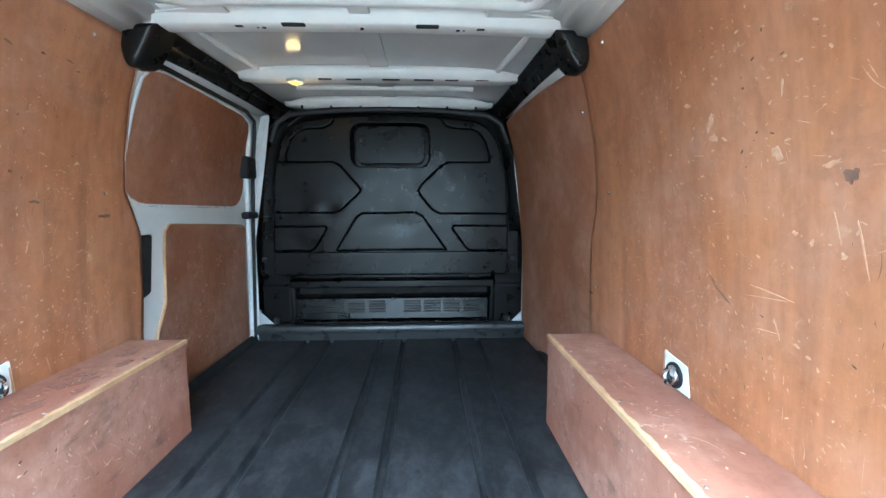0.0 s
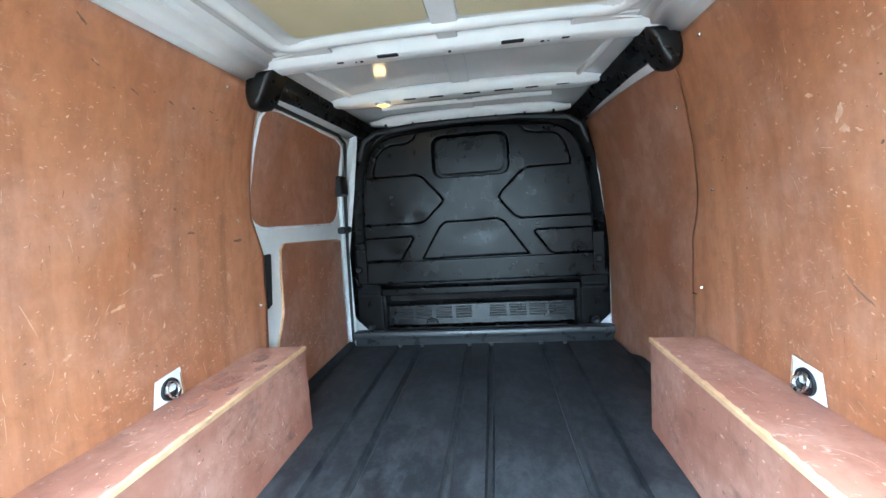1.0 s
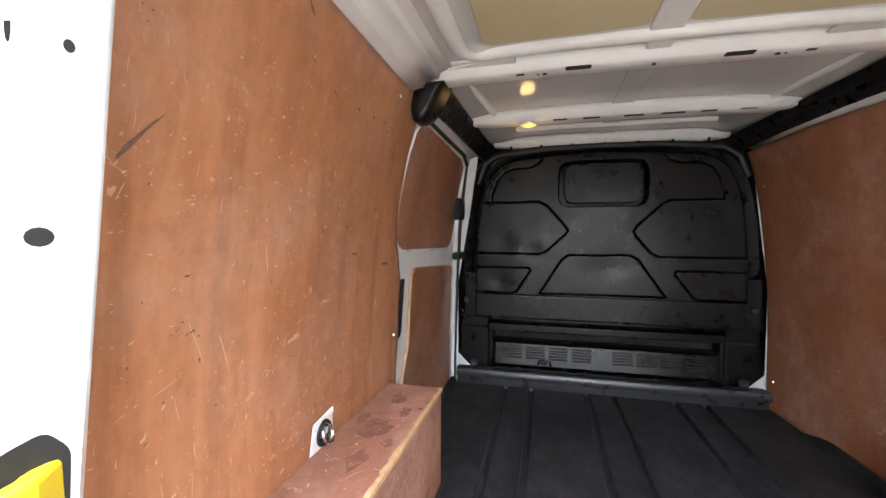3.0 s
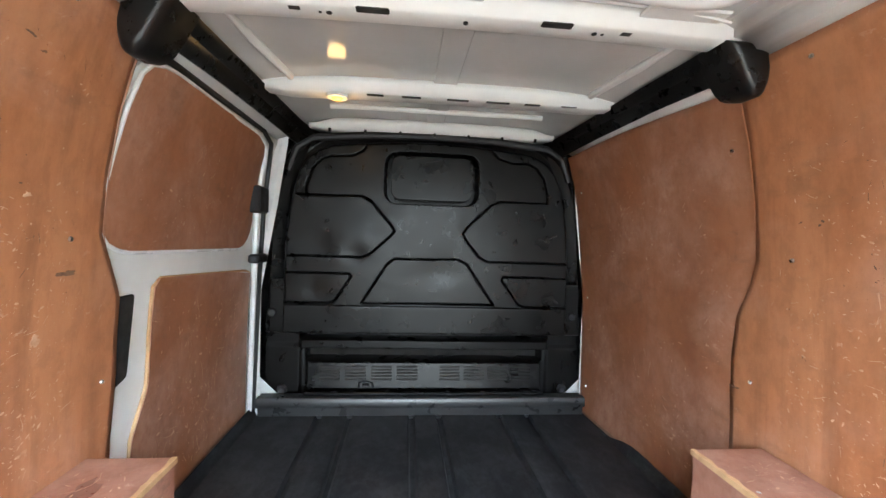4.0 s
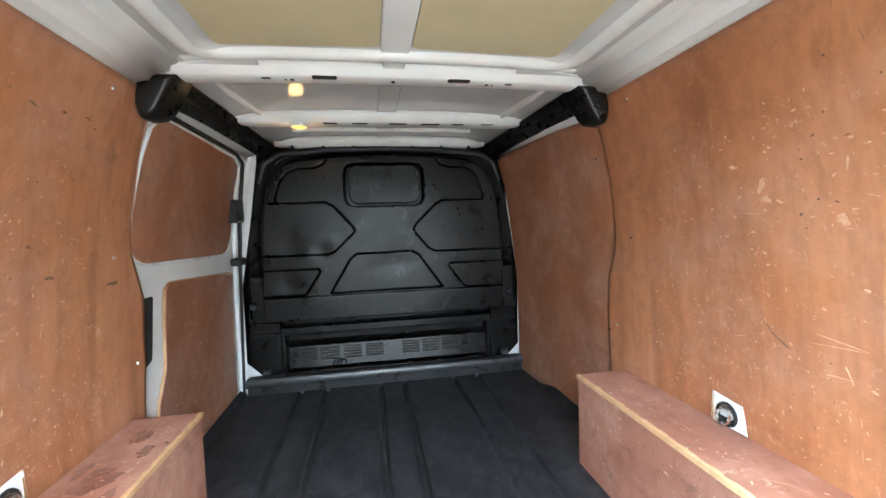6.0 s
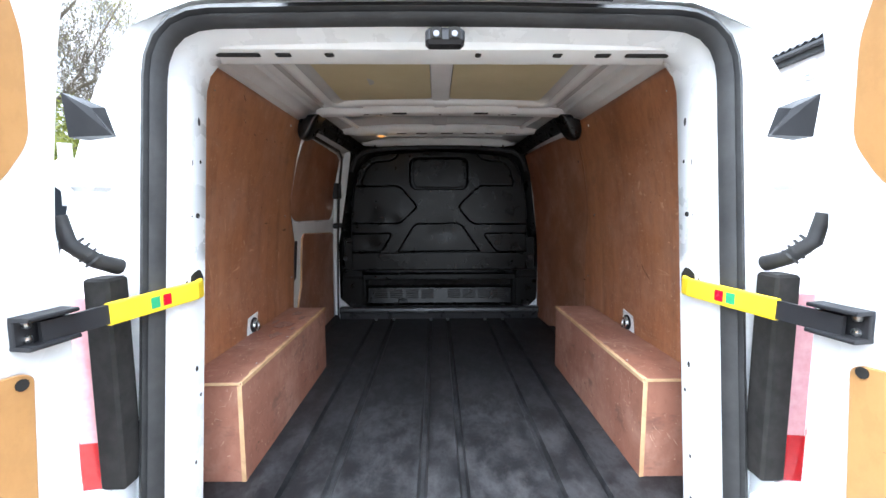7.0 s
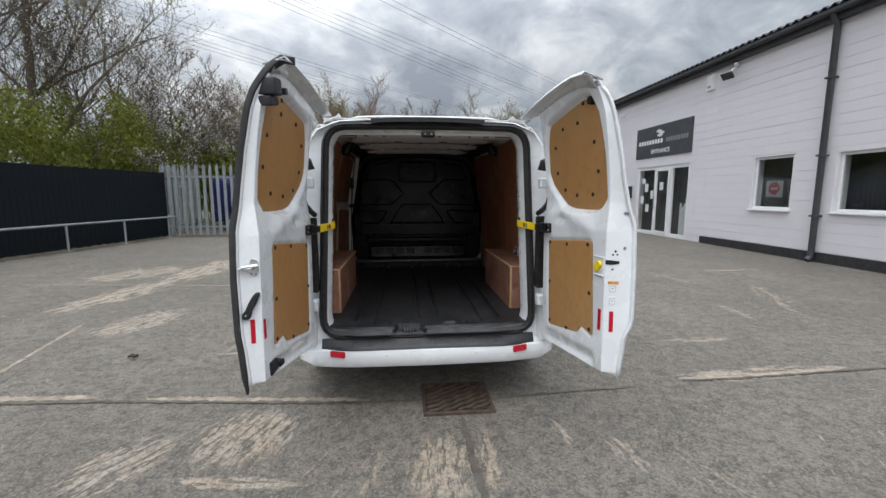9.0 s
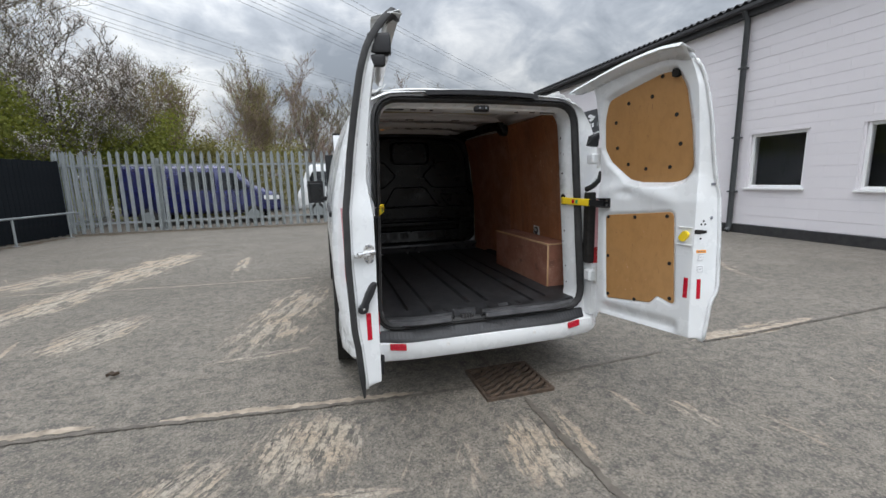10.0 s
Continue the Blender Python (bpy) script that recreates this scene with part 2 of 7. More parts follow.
# darker copy of the lining plywood: shade deep in the van, put into colour
PLY_SHADED = wood("red-brown plywood toned down for shade", (0.235, 0.090, 0.042), (0.30, 0.120, 0.056), (0.36, 0.155, 0.078), (1.0, 1.0, 0.10), 0.45, 0.42, 4.0, 0.3, 0.4, 0.38)
PLY_BOX = wood("worn red plywood", (0.205, 0.072, 0.042), (0.265, 0.102, 0.062), (0.335, 0.152, 0.102), (1.0, 0.25, 1.0), 0.65, 0.55, 9.0, 0.7, 0.6, 0.36)
PLY_EDGE = wood("raw plywood edge", (0.42, 0.25, 0.12), (0.58, 0.38, 0.2), (0.68, 0.48, 0.28), (1.0, 0.3, 1.0), 0.2, 0.8, 2.0, 0.4)
PLY_DOOR = wood("tan hardboard", (0.395, 0.205, 0.072), (0.43, 0.228, 0.082), (0.465, 0.258, 0.102), (0.6, 0.6, 0.45), 0.12, 0.5, 13.0, 0.10, 0.4)


def rubber_mat():
    k = Nodes("black rubber load mat", 0.55)
    dust = k.noise(9.0, 9, 0.8, k.vec((1, 0.7, 1)), 0.2)
    grit = k.noise(60, 4, 0.7)
    swirl = k.noise(14.0, 7, 0.7, k.vec((1, 0.5, 1)), 0.4)
    col = k.mix(k.ramp(dust, [(0.44, 0.0), (0.60, 0.95)]), (0.0095, 0.0098, 0.0112), (0.040, 0.0405, 0.044))
    col = k.mix(k.ramp(swirl, [(0.54, 0.0), (0.74, 0.4)]), col, (0.075, 0.074, 0.075))
    col = k.mix(k.ramp(grit, [(0.72, 0.0), (0.80, 0.5)]), col, (0.15, 0.14, 0.13))
    k.p.inputs["Specular IOR Level"].default_value = 0.34
    k.colour(col)
    k.rough(k.ramp(dust, [(0.3, 0.48), (0.7, 0.60)]))
    k.bump(k.noise(420, 2), 0.25, 0.001)
    return k.mat


MAT_RUBBER = rubber_mat()


def asphalt():
    k = Nodes("worn grey asphalt", 0.85)
    agg = k.noise(105, 5, 0.8)
    stone = k.n.new("ShaderNodeTexVoronoi"); stone.inputs["Scale"].default_value = 44.0
    k.l.new(k.co, stone.inputs["Vector"])
    broad = k.noise(0.35, 6, 0.6)
    mid = k.noise(1.7, 7, 0.65, None, 0.4)
    small = k.noise(11.0, 8, 0.75, None, 0.3)
    col = k.ramp(broad, [(0.32, (0.152, 0.137, 0.115)), (0.5, (0.190, 0.171, 0.145)), (0.7, (0.23, 0.208, 0.176))])
    col = k.mix(k.ramp(mid, [(0.42, 0.0), (0.75, 0.6)]), col, (0.128, 0.117, 0.102))
    col = k.mix(k.ramp(small, [(0.40, 0.8), (0.52, 0.0)]), col, (0.095, 0.09, 0.082))
    col = k.mix(k.ramp(small, [(0.52, 0.0), (0.68, 0.5)]), col, (0.29, 0.26, 0.218))
    grit = k.noise(46, 4, 0.85)
    col = k.mix(k.ramp(grit, [(0.38, 0.8), (0.47, 0.0)]), col, (0.075, 0.07, 0.062))
    col = k.mix(k.ramp(grit, [(0.54, 0.0), (0.64, 0.42)]), col, (0.33, 0.30, 0.252))
    col = k.mix(k.ramp(stone.outputs["Distance"], [(0.10, 0.62), (0.42, 0.0)]), col, (0.33, 0.296, 0.245))
    col = k.mix(k.ramp(agg, [(0.37, 0.95), (0.47, 0.0)]), col, (0.062, 0.057, 0.05))
    grain = k.ramp(k.noise(34, 5, 0.8), [(0.42, 0.0), (0.56, 1.0)])
    edge = k.noise(1.6, 7, 0.7)
    # worn pale patches of the yard: centre, half size, direction of the strokes, strength
    worn = None
    for x, y, a, b, rot, amount in WORN:
        m = k.n.new("ShaderNodeMapping"); m.vector_type = "TEXTURE"
        m.inputs["Location"].default_value, m.inputs["Rotation"].default_value, m.inputs["Scale"].default_value = (x, y, 0), (0, 0, radians(rot)), (a, b, 1.0)
        k.l.new(k.co, m.inputs["Vector"])
        ln = k.n.new("ShaderNodeVectorMath"); ln.operation = "LENGTH"
        k.l.new(m.outputs[0], ln.inputs[0])
        patch = k.ramp(k.math("ADD", k.math("MULTIPLY", ln.outputs["Value"], 0.5), k.math("MULTIPLY", edge, 0.8)), [(0.70, amount), (1.02, 0.0)])
        lines = k.noise(1.0, 6, 0.68, k.along(5.0 if a < 0.7 else 2.2, 22.0 if a < 0.7 else 10.0, rot, (x, y)))
        one = k.ramp(k.math("ADD", lines, k.math("MULTIPLY", patch, 0.16)), [(0.60, 0.0), (0.645, 1.0)])
        one = k.math("MULTIPLY", k.math("MULTIPLY", one, patch), k.math("MULTIPLY_ADD", grain, 0.75))
        worn = one if worn is None else k.math("MAXIMUM", worn, one)
    # faint scrapes everywhere, in two directions
    for rot, sx, at in ((62, 1.6, 3.0), (128, 1.3, 9.0), (4, 1.8, 17.0)):
        lines = k.noise(1.0, 6, 0.66, k.along(sx * 1.6, 24.0, rot, (at, at * 0.7)))
        spots = k.noise(0.55, 5, 0.6, k.vec((1, 1, 1), loc=(at, 0, 0)))
        one = k.math("MULTIPLY", k.ramp(lines, [(0.60, 0.0), (0.66, 0.65)]), k.math("MULTIPLY", k.ramp(spots, [(0.52, 0.0), (0.62, 1.0)]), grain))
        worn = k.math("MAXIMUM", worn, one)
    col = k.mix(worn, col, k.mix(k.ramp(k.noise(2.6, 3), [(0.4, 0.0), (0.6, 1.0)]), (0.48, 0.385, 0.285), (0.46, 0.405, 0.33)))
    k.p.inputs["Specular IOR Level"].default_value = 0.25
    k.colour(col)
    k.rough(k.ramp(mid, [(0.3, 0.72), (0.7, 0.93)]))
    k.bump(k.math("ADD", k.math("MULTIPLY", stone.outputs["Distance"], -0.8), k.math("ADD", k.math("ADD", agg, k.math("MULTIPLY", small, 1.5)), k.math("MULTIPLY", worn, -0.8))), 0.8, 0.006)
    return k.mat


WORN = [(0.05, -0.60, 0.34, 0.20, 86, 1.0), (0.30, -0.57, 0.34, 0.06, 87, 0.9), (-1.20, -0.22, 0.36, 0.34, 76, 1.0), (-1.10, -0.655, 0.38, 0.06, -7, 1.0), (-1.80, -0.45, 0.32, 0.24, 60, 0.9),
        (-0.36, -0.62, 0.26, 0.10, 84, 0.6), (-4.45, 4.0, 1.25, 0.40, 80, 1.0), (-3.30, 2.35, 0.62, 0.40, 74, 0.9), (-1.50, 2.3, 1.25, 0.42, 78, 0.85), (-4.10, 6.1, 1.8, 0.55, 84, 1.0), (-5.3, 5.6, 1.1, 0.6, 60, 0.9),
        (-2.52, 5.7, 0.9, 0.14, 92, 0.9), (-1.6, 1.2, 0.5, 0.12, 8, 0.7), (4.6, 4.1, 0.6, 0.25, -74, 0.6), (4.05, 2.0, 0.4, 0.12, 88, 0.7), (5.2, 2.7, 1.1, 0.22, 66, 0.6), (2.8, 1.10, 0.5, 0.08, 0, 0.8),
        (6.2, 4.76, 0.7, 0.12, 4, 0.8), (0.81, -0.37, 0.22, 0.06, 97, 0.8), (1.12, -0.6, 0.2, 0.11, 100, 0.8), (2.8, 0.31, 0.85, 0.14, 3, 1.0), (1.5, -0.9, 0.3, 0.2, 104, 0.5)]
ASPHALT = asphalt()
DIRT = plain("dark leaf dirt", (0.045, 0.034, 0.022), (0.12, 0.092, 0.06), 5.0, 0.95, 0, 0.8, 60)
CONCRETE = plain("pale worn concrete seam", (0.19, 0.158, 0.122), (0.42, 0.352, 0.275), 13.0, 0.9, 0, 0.6, 90)
TAR = plain("dark tar seam", (0.065, 0.055, 0.045), (0.15, 0.132, 0.11), 9.0, 0.8, 0, 0.5, 90)
IRON = plain("rusty cast iron", (0.055, 0.040, 0.030), (0.125, 0.088, 0.062), 14.0, 0.7, 0.3, 0.6, 150)


def tuned(name, c1, c2, rand):
    """Painted masonry: each piece a little lighter or darker than the next."""
    k = Nodes(name, 0.75)
    info = k.n.new("ShaderNodeObjectInfo")
    isl = k.n.new("ShaderNodeNewGeometry")
    r = k.math("FRACT", k.math("ADD", info.outputs["Random"], isl.outputs["Random Per Island"]), 0)
    col = k.mix(k.ramp(k.noise(0.8, 6), [(0.3, 0.0), (0.7, 1.0)]), c1, c2)
    col = k.mix(k.math("MULTIPLY", r, rand), col, tuple(0.86 * x for x in c1))
    col = k.mix(k.math("MULTIPLY", k.ramp(k.noise(3.0, 6, 0.65, k.vec((1, 1, 0.25))), [(0.55, 0.0), (0.8, 1.0)]), 0.16), col, (0.36, 0.33, 0.34))
    k.colour(col)
    k.bump(k.noise(55, 5, 0.7), 0.5, 0.004)
    return k.mat


BLOCK = tuned("lilac-white painted blockwork", (0.725, 0.695, 0.72), (0.775, 0.745, 0.765), 0.15)
PLINTH = plain("black painted plinth", (0.018, 0.018, 0.02), (0.035, 0.034, 0.034), 5.0, 0.7, 0, 0.3, 60)
SLATE = plain("dark roof sheet", (0.028, 0.029, 0.032), (0.05, 0.05, 0.054), 5.0, 0.6, 0, 0.3, 60)
GUTTER = plain("dark grey downpipe paint", (0.038, 0.042, 0.045), (0.058, 0.062, 0.065), 5.0, 0.45, 0, 0.1, 80)
UPVC = plain("white window plastic", (0.78, 0.78, 0.78), (0.83, 0.83, 0.83), 5.0, 0.35)
SIGN = plain("charcoal sign board", (0.045, 0.048, 0.053), (0.06, 0.063, 0.068), 3.0, 0.5)
SIGN_WHITE = plain("white sign print", (0.76, 0.77, 0.78), (0.82, 0.82, 0.83), 9.0, 0.5)
# sign red with the dimness behind the window glass mixed into it
RED_IN_SHADE = plain("red print darkened for room shade", (0.20, 0.008, 0.012), (0.27, 0.014, 0.018), 9.0, 0.5)
SIGN_GREY = plain("grey sign print", (0.20, 0.21, 0.22), (0.25, 0.26, 0.27), 9.0, 0.5)
# dark tone that stands in for unlit rooms behind the panes
ROOM_GLOOM = plain("room gloom as dark paint", (0.05, 0.05, 0.05), (0.09, 0.088, 0.085), 2.0, 0.9)
BLACKWOOD = wood("black stained boards", (0.006, 0.008, 0.0105), (0.009, 0.0115, 0.0145), (0.014, 0.017, 0.021), (1, 1, 0.12), 0.03, 0.75, 3.0, 0.2)
BLACKWOOD.node_tree.nodes["Principled BSDF"].inputs["Specular IOR Level"].default_value = 0.12
BLUE = plain("dark blue car paint", (0.007, 0.009, 0.075), (0.010, 0.013, 0.10), 2.0, 0.22, 0.2, 0.02, 200, 0.05, 1.0)
TYRE = plain("tyre rubber", (0.014, 0.014, 0.014), (0.028, 0.028, 0.028), 12.0, 0.8, 0, 0.3, 90)
BARK = plain("grey-brown bark", (0.085, 0.07, 0.052), (0.19, 0.16, 0.122), 7.0, 0.9, 0, 0.8, 45)
BARK_RED = plain("reddish twig bark", (0.15, 0.105, 0.085), (0.26, 0.19, 0.155), 7.0, 0.9, 0, 0.8, 45)


def leaf(name, a, b):
    k = Nodes(name, 0.6)
    isl = k.n.new("ShaderNodeNewGeometry")
    col = k.mix(isl.outputs["Random Per Island"], a, b)
    k.colour(col)
    thin = k.n.new("ShaderNodeBsdfTranslucent")
    k.l.new(col, thin.inputs["Color"])
    both = k.n.new("ShaderNodeMixShader")
    both.inputs["Fac"].default_value = 0.45
    k.l.new(k.p.outputs[0], both.inputs[1])
    k.l.new(thin.outputs[0], both.inputs[2])
    k.l.new(both.outputs[0], k.n["Material Output"].inputs["Surface"])
    return k.mat


LEAF = leaf("spring leaf", (0.125, 0.155, 0.022), (0.30, 0.31, 0.055))
LEAF_OLIVE = leaf("olive young leaf", (0.16, 0.155, 0.04), (0.29, 0.26, 0.09))
BLOSSOM = leaf("pale blossom", (0.66, 0.62, 0.60), (0.86, 0.82, 0.80))
IVY = leaf("dark ivy leaf", (0.028, 0.048, 0.010), (0.075, 0.10, 0.02))
SCRUB = leaf("rough verge", (0.05, 0.06, 0.02), (0.11, 0.10, 0.045))


def glass(name, tint=(0.9, 0.93, 0.93)):
    k = Nodes(name, 0.02)
    k.p.inputs["Base Color"].default_value = (*tint, 1)
    k.p.inputs["Transmission Weight"].default_value = 1.0
    k.p.inputs["IOR"].default_value = 1.45
    return k.mat


GLASS = glass("window glass")
CARGLASS = plain("dark tinted car glass", (0.01, 0.012, 0.014), (0.016, 0.018, 0.02), 3.0, 0.06, 0, 0, 100, 0.03)
glow = Nodes("warm lit lens", 0.4)
glow.p.inputs["Base Color"].default_value = (0.8, 0.45, 0.12, 1)
glow.p.inputs["Emission Color"].default_value = (1.0, 0.36, 0.06, 1)
glow.p.inputs["Emission Strength"].default_value = 0.10
LIT = glow.mat
lamp_red = plain("red lamp lens", (0.42, 0.01, 0.014), (0.5, 0.016, 0.02), 40.0, 0.12, 0, 0.1, 300, 0.04, 1.0)
lamp_pink = plain("clear pink lamp lens", (0.62, 0.30, 0.32), (0.72, 0.42, 0.44), 40.0, 0.12, 0, 0.1, 300, 0.04, 1.0)

# ---- building blocks ----
ORIGIN = {}


def thing(name, at=(0, 0, 0), label="", category="", group="", kind=""):
    """An Empty at the base of a thing; its parts are given in world metres."""
    ob = new(name)
    ob.empty_display_size = 0.1
    ob.location = at
    ORIGIN[ob.name] = Vector(at)
    return tagged(ob, label, category, group, kind)


def part(name, shape, material, parent=None, label="", smooth=False, thick=0.0, kind="", category=""):
    """One mesh object, under a thing or a part, or by itself."""
    off = ORIGIN[parent.name] if parent else Vector((0, 0, 0))
    V, F = shape
    me = bpy.data.meshes.new(name)
    me.from_pydata([(v[0] - off[0], v[1] - off[1], v[2] - off[2]) for v in V], [], F)
    bm = bmesh.new()
    bm.from_mesh(me)
    bmesh.ops.recalc_face_normals(bm, faces=bm.faces)
    bm.to_mesh(me)
    bm.free()
    me.materials.append(material)
    if smooth:
        me.polygons.foreach_set("use_smooth", [True] * len(me.polygons))
        me.set_sharp_from_angle(angle=radians(38))
    ob = new(name, me)
    if parent:
        ob.parent = parent
    ORIGIN[ob.name] = off
    if thick:
        s = ob.modifiers.new("thickness", "SOLIDIFY")
        s.thickness, s.offset = abs(thick), (1.0 if thick > 0 else -1.0)
    return tagged(ob, label, category, "", kind)


def join(*shapes):
    V, F = [], []
    for v, f in shapes:
        n = len(V)
        V += list(v)
        F += [tuple(i + n for i in q) for q in f]
    return V, F


def moved(shape, m):
    return [tuple(m @ Vector(v)) for v in shape[0]], shape[1]


def loft(rings, closed=True, ends=(True, True)):
    """Skin over rings of equal length."""
    n = len(rings[0])
    V = [tuple(p) for r in rings for p in r]
    F = []
    for i in range(len(rings) - 1):
        for j in range(n if closed else n - 1):
            k = (j + 1) % n
            F.append((i * n + j, i * n + k, (i + 1) * n + k, (i + 1) * n + j))
    if closed and ends[0]:
        F.append(tuple(reversed(range(n))))
    if closed and ends[1]:
        F.append(tuple(range((len(rings) - 1) * n, len(rings) * n)))
    return V, F


def cbox(x0, x1, y0, y1, z0, z1, b=0.004):
    """A box with chamfered edges."""
    b = min(b, abs(x1 - x0) * 0.45, abs(y1 - y0) * 0.45, abs(z1 - z0) * 0.45)

    def ring(z, i):
        X0, X1, Y0, Y1 = x0 + i, x1 - i, y0 + i, y1 - i
        c = b if i == 0 else b * 0.4
        return [(X0 + c, Y0, z), (X1 - c, Y0, z), (X1, Y0 + c, z), (X1, Y1 - c, z), (X1 - c, Y1, z), (X0 + c, Y1, z), (X0, Y1 - c, z), (X0, Y0 + c, z)]

    return loft([ring(z0, b), ring(z0 + b, 0), ring(z1 - b, 0), ring(z1, b)])


def rounded(pts, r, n=6):
    """A closed polygon with its corners rounded; r: one radius, or one a corner."""
    out = []
    m = len(pts)
    for i in range(m):
        p, a, c = Vector(pts[i]), Vector(pts[i - 1]), Vector(pts[(i + 1) % m])
        ri = r[i] if isinstance(r, (list, tuple)) else r
        d = min(ri, (a - p).length * 0.48, (c - p).length * 0.48)
        s, e = p + (a - p).normalized() * d, p + (c - p).normalized() * d
        for k in range(n + 1):
            t = k / n
            out.append(tuple((1 - t) ** 2 * s + 2 * t * (1 - t) * p + t * t * e))
    return out


def resample(curve, n):
    """n points at even steps along a closed curve, from its first point."""
    P = np.array(list(curve) + [curve[0]], float)
    d = np.concatenate([[0], np.cumsum(np.linalg.norm(np.diff(P, axis=0), axis=1))])
    s = np.linspace(0, d[-1], n, endpoint=False)
    return [tuple(np.interp(x, d, P[:, k]) for k in range(P.shape[1])) for x in s]


def inset(poly, d):
    """The polygon moved inwards by d (it runs counter-clockwise)."""
    P = [Vector(p) for p in poly]
    area = sum(P[i - 1].x * P[i].y - P[i].x * P[i - 1].y for i in range(len(P)))
    sgn = 1 if area > 0 else -1
    out = []
    for i, p in enumerate(P):
        t = (P[(i + 1) % len(P)] - P[i - 1])
        t = t.normalized() if t.length > 1e-9 else Vector((1, 0))
        out.append(tuple(p + Vector((-t.y, t.x)) * d * sgn))
    return out


def slab(poly, put, d0, d1, b=0.002):
    """A plate of the polygon's outline from depth d0 to d1, edges eased. put(u, v, d) gives the place."""
    small = inset(poly, b)
    s = b if d1 > d0 else -b
    return loft([[put(u, v, d0) for u, v in small], [put(u, v, d0 + s) for u, v in poly],
                 [put(u, v, d1 - s) for u, v in poly], [put(u, v, d1) for u, v in small]])


def sweep(path, profile, closed=False, up=(0, 0, 1), scale=None):
    """The profile (side, up) carried along a path."""
    P = [Vector(p) for p in path]
    rings = []
    for i, p in enumerate(P):
        a = P[i - 1] if (i or closed) else p
        c = P[(i + 1) % len(P)] if (i < len(P) - 1 or closed) else p
        t = (c - a).normalized()
        side = t.cross(Vector(up)).normalized()
        u = side.cross(t).normalized()
        k = scale[i] if scale else 1.0
        rings.append([tuple(p + side * s * k + u * v * k) for s, v in profile])
    if closed:
        rings.append(rings[0])
    return loft(rings, True, (not closed, not closed))


def disc(r, n=8):
    return [(r * math.cos(2 * math.pi * i / n), r * math.sin(2 * math.pi * i / n)) for i in range(n)]


def tube(path, r, n=8, closed=False, up=(0, 0, 1), scale=None):
    return sweep(path, disc(r, n), closed, up, scale)


def lathe(profile, centre, axis="x", n=24):
    """A turned shape: profile of (along, radius) about an axis."""
    rings = []
    for a, r in profile:
        ring = []
        for i in range(n):
            c, s = r * math.cos(2 * math.pi * i / n), r * math.sin(2 * math.pi * i / n)
            q = {"x": (a, c, s), "y": (c, a, s), "z": (c, s, a)}[axis]
            ring.append(tuple(centre[k] + q[k] for k in range(3)))
        rings.append(ring)
    return loft(rings)


def grid(nu, nv, f):
    """A sheet: f takes two arrays from 0 to 1 and gives x, y, z."""
    U, W = np.meshgrid(np.linspace(0, 1, nu), np.linspace(0, 1, nv), indexing="ij")
    X, Y, Z = f(U, W)
    V = np.stack([X, Y, Z], -1).reshape(-1, 3).tolist()
    F = [(i * nv + j, (i + 1) * nv + j, (i + 1) * nv + j + 1, i * nv + j + 1) for i in range(nu - 1) for j in range(nv - 1)]
    return V, F


def dist_lines(X, Y, lines):
    """Distance from each place to the nearest of the polylines."""
    best = np.full(X.shape, 9.0)
    for line in lines:
        for (ax, ay), (bx, by) in zip(line[:-1], line[1:]):
            dx, dy = bx - ax, by - ay
            t = np.clip(((X - ax) * dx + (Y - ay) * dy) / (dx * dx + dy * dy + 1e-12), 0, 1)
            best = np.minimum(best, np.hypot(X - ax - t * dx, Y - ay - t * dy))
    return best


def inside(X, Y, poly):
    """Whether each place lies in the polygon."""
    res = np.zeros(X.shape, bool)
    for (ax, ay), (bx, by) in zip(poly, poly[1:] + poly[:1]):
        cut = (ay > Y) != (by > Y)
        res ^= cut & (X < (bx - ax) * (Y - ay) / (by - ay + 1e-12) + ax)
    return res


def signed(X, Y, poly):
    """Distance to the polygon's edge, negative inside."""
    d = dist_lines(X, Y, [list(poly) + [poly[0]]])
    return np.where(inside(X, Y, list(poly)), -d, d)


def smooth(x, a, b):
    t = np.clip((x - a) / (b - a), 0, 1)
    return t * t * (3 - 2 * t)


# ---- the van ----
van = thing("panel_van", (0, 2.4, 0), "white panel van with both rear doors open, parked on the yard", "van")
HALF = [(0.30, 0.90), (0.45, 0.945), (0.75, 0.975), (1.0, 0.975), (1.3, 0.955), (1.6, 0.895), (1.8, 0.83), (1.92, 0.755), (1.98, 0.62), (2.0, 0.30)]


def body_ring(y, top, bottom=0.40, narrow=1.0):
    pts = [(w * narrow, bottom + (z - 0.30) * (top - bottom) / 1.70) for z, w in HALF]
    curve = [(0, bottom)] + pts + [(0, top + 0.006)] + [(-x, z) for x, z in reversed(pts)]
    return [(x, y, z) for x, z in resample(curve, 96)]


shell = [body_ring(0.16, 1.995), body_ring(0.45, 2.035), body_ring(1.0, 2.06), body_ring(2.0, 2.07), body_ring(3.2, 2.06), body_ring(3.45, 2.0, 0.36),
         body_ring(4.0, 1.62, 0.34, 0.985), body_ring(4.35, 1.27, 0.33, 0.97), body_ring(4.75, 1.1, 0.33, 0.93), body_ring(4.93, 0.86, 0.34, 0.86), body_ring(4.97, 0.6, 0.36, 0.8)]
part("body", loft(shell, True, (False, True)), WHITE, van, "glossy white painted bodywork", True)


def rear_y(z):
    return 0.005 + 0.058 * (z - 0.5)


def rear_curve(wb, zb, wt, zt, r, dy, n=120):
    c = rounded([(0, zb - 0.006), (wb, zb), (wt, zt), (0, zt + 0.012), (-wt, zt), (-wb, zb)], [0, r, r, 0.3, r, r], 9)
    c = resample(c, n)
    return [(x, rear_y(z) + dy, z) for x, z in c]


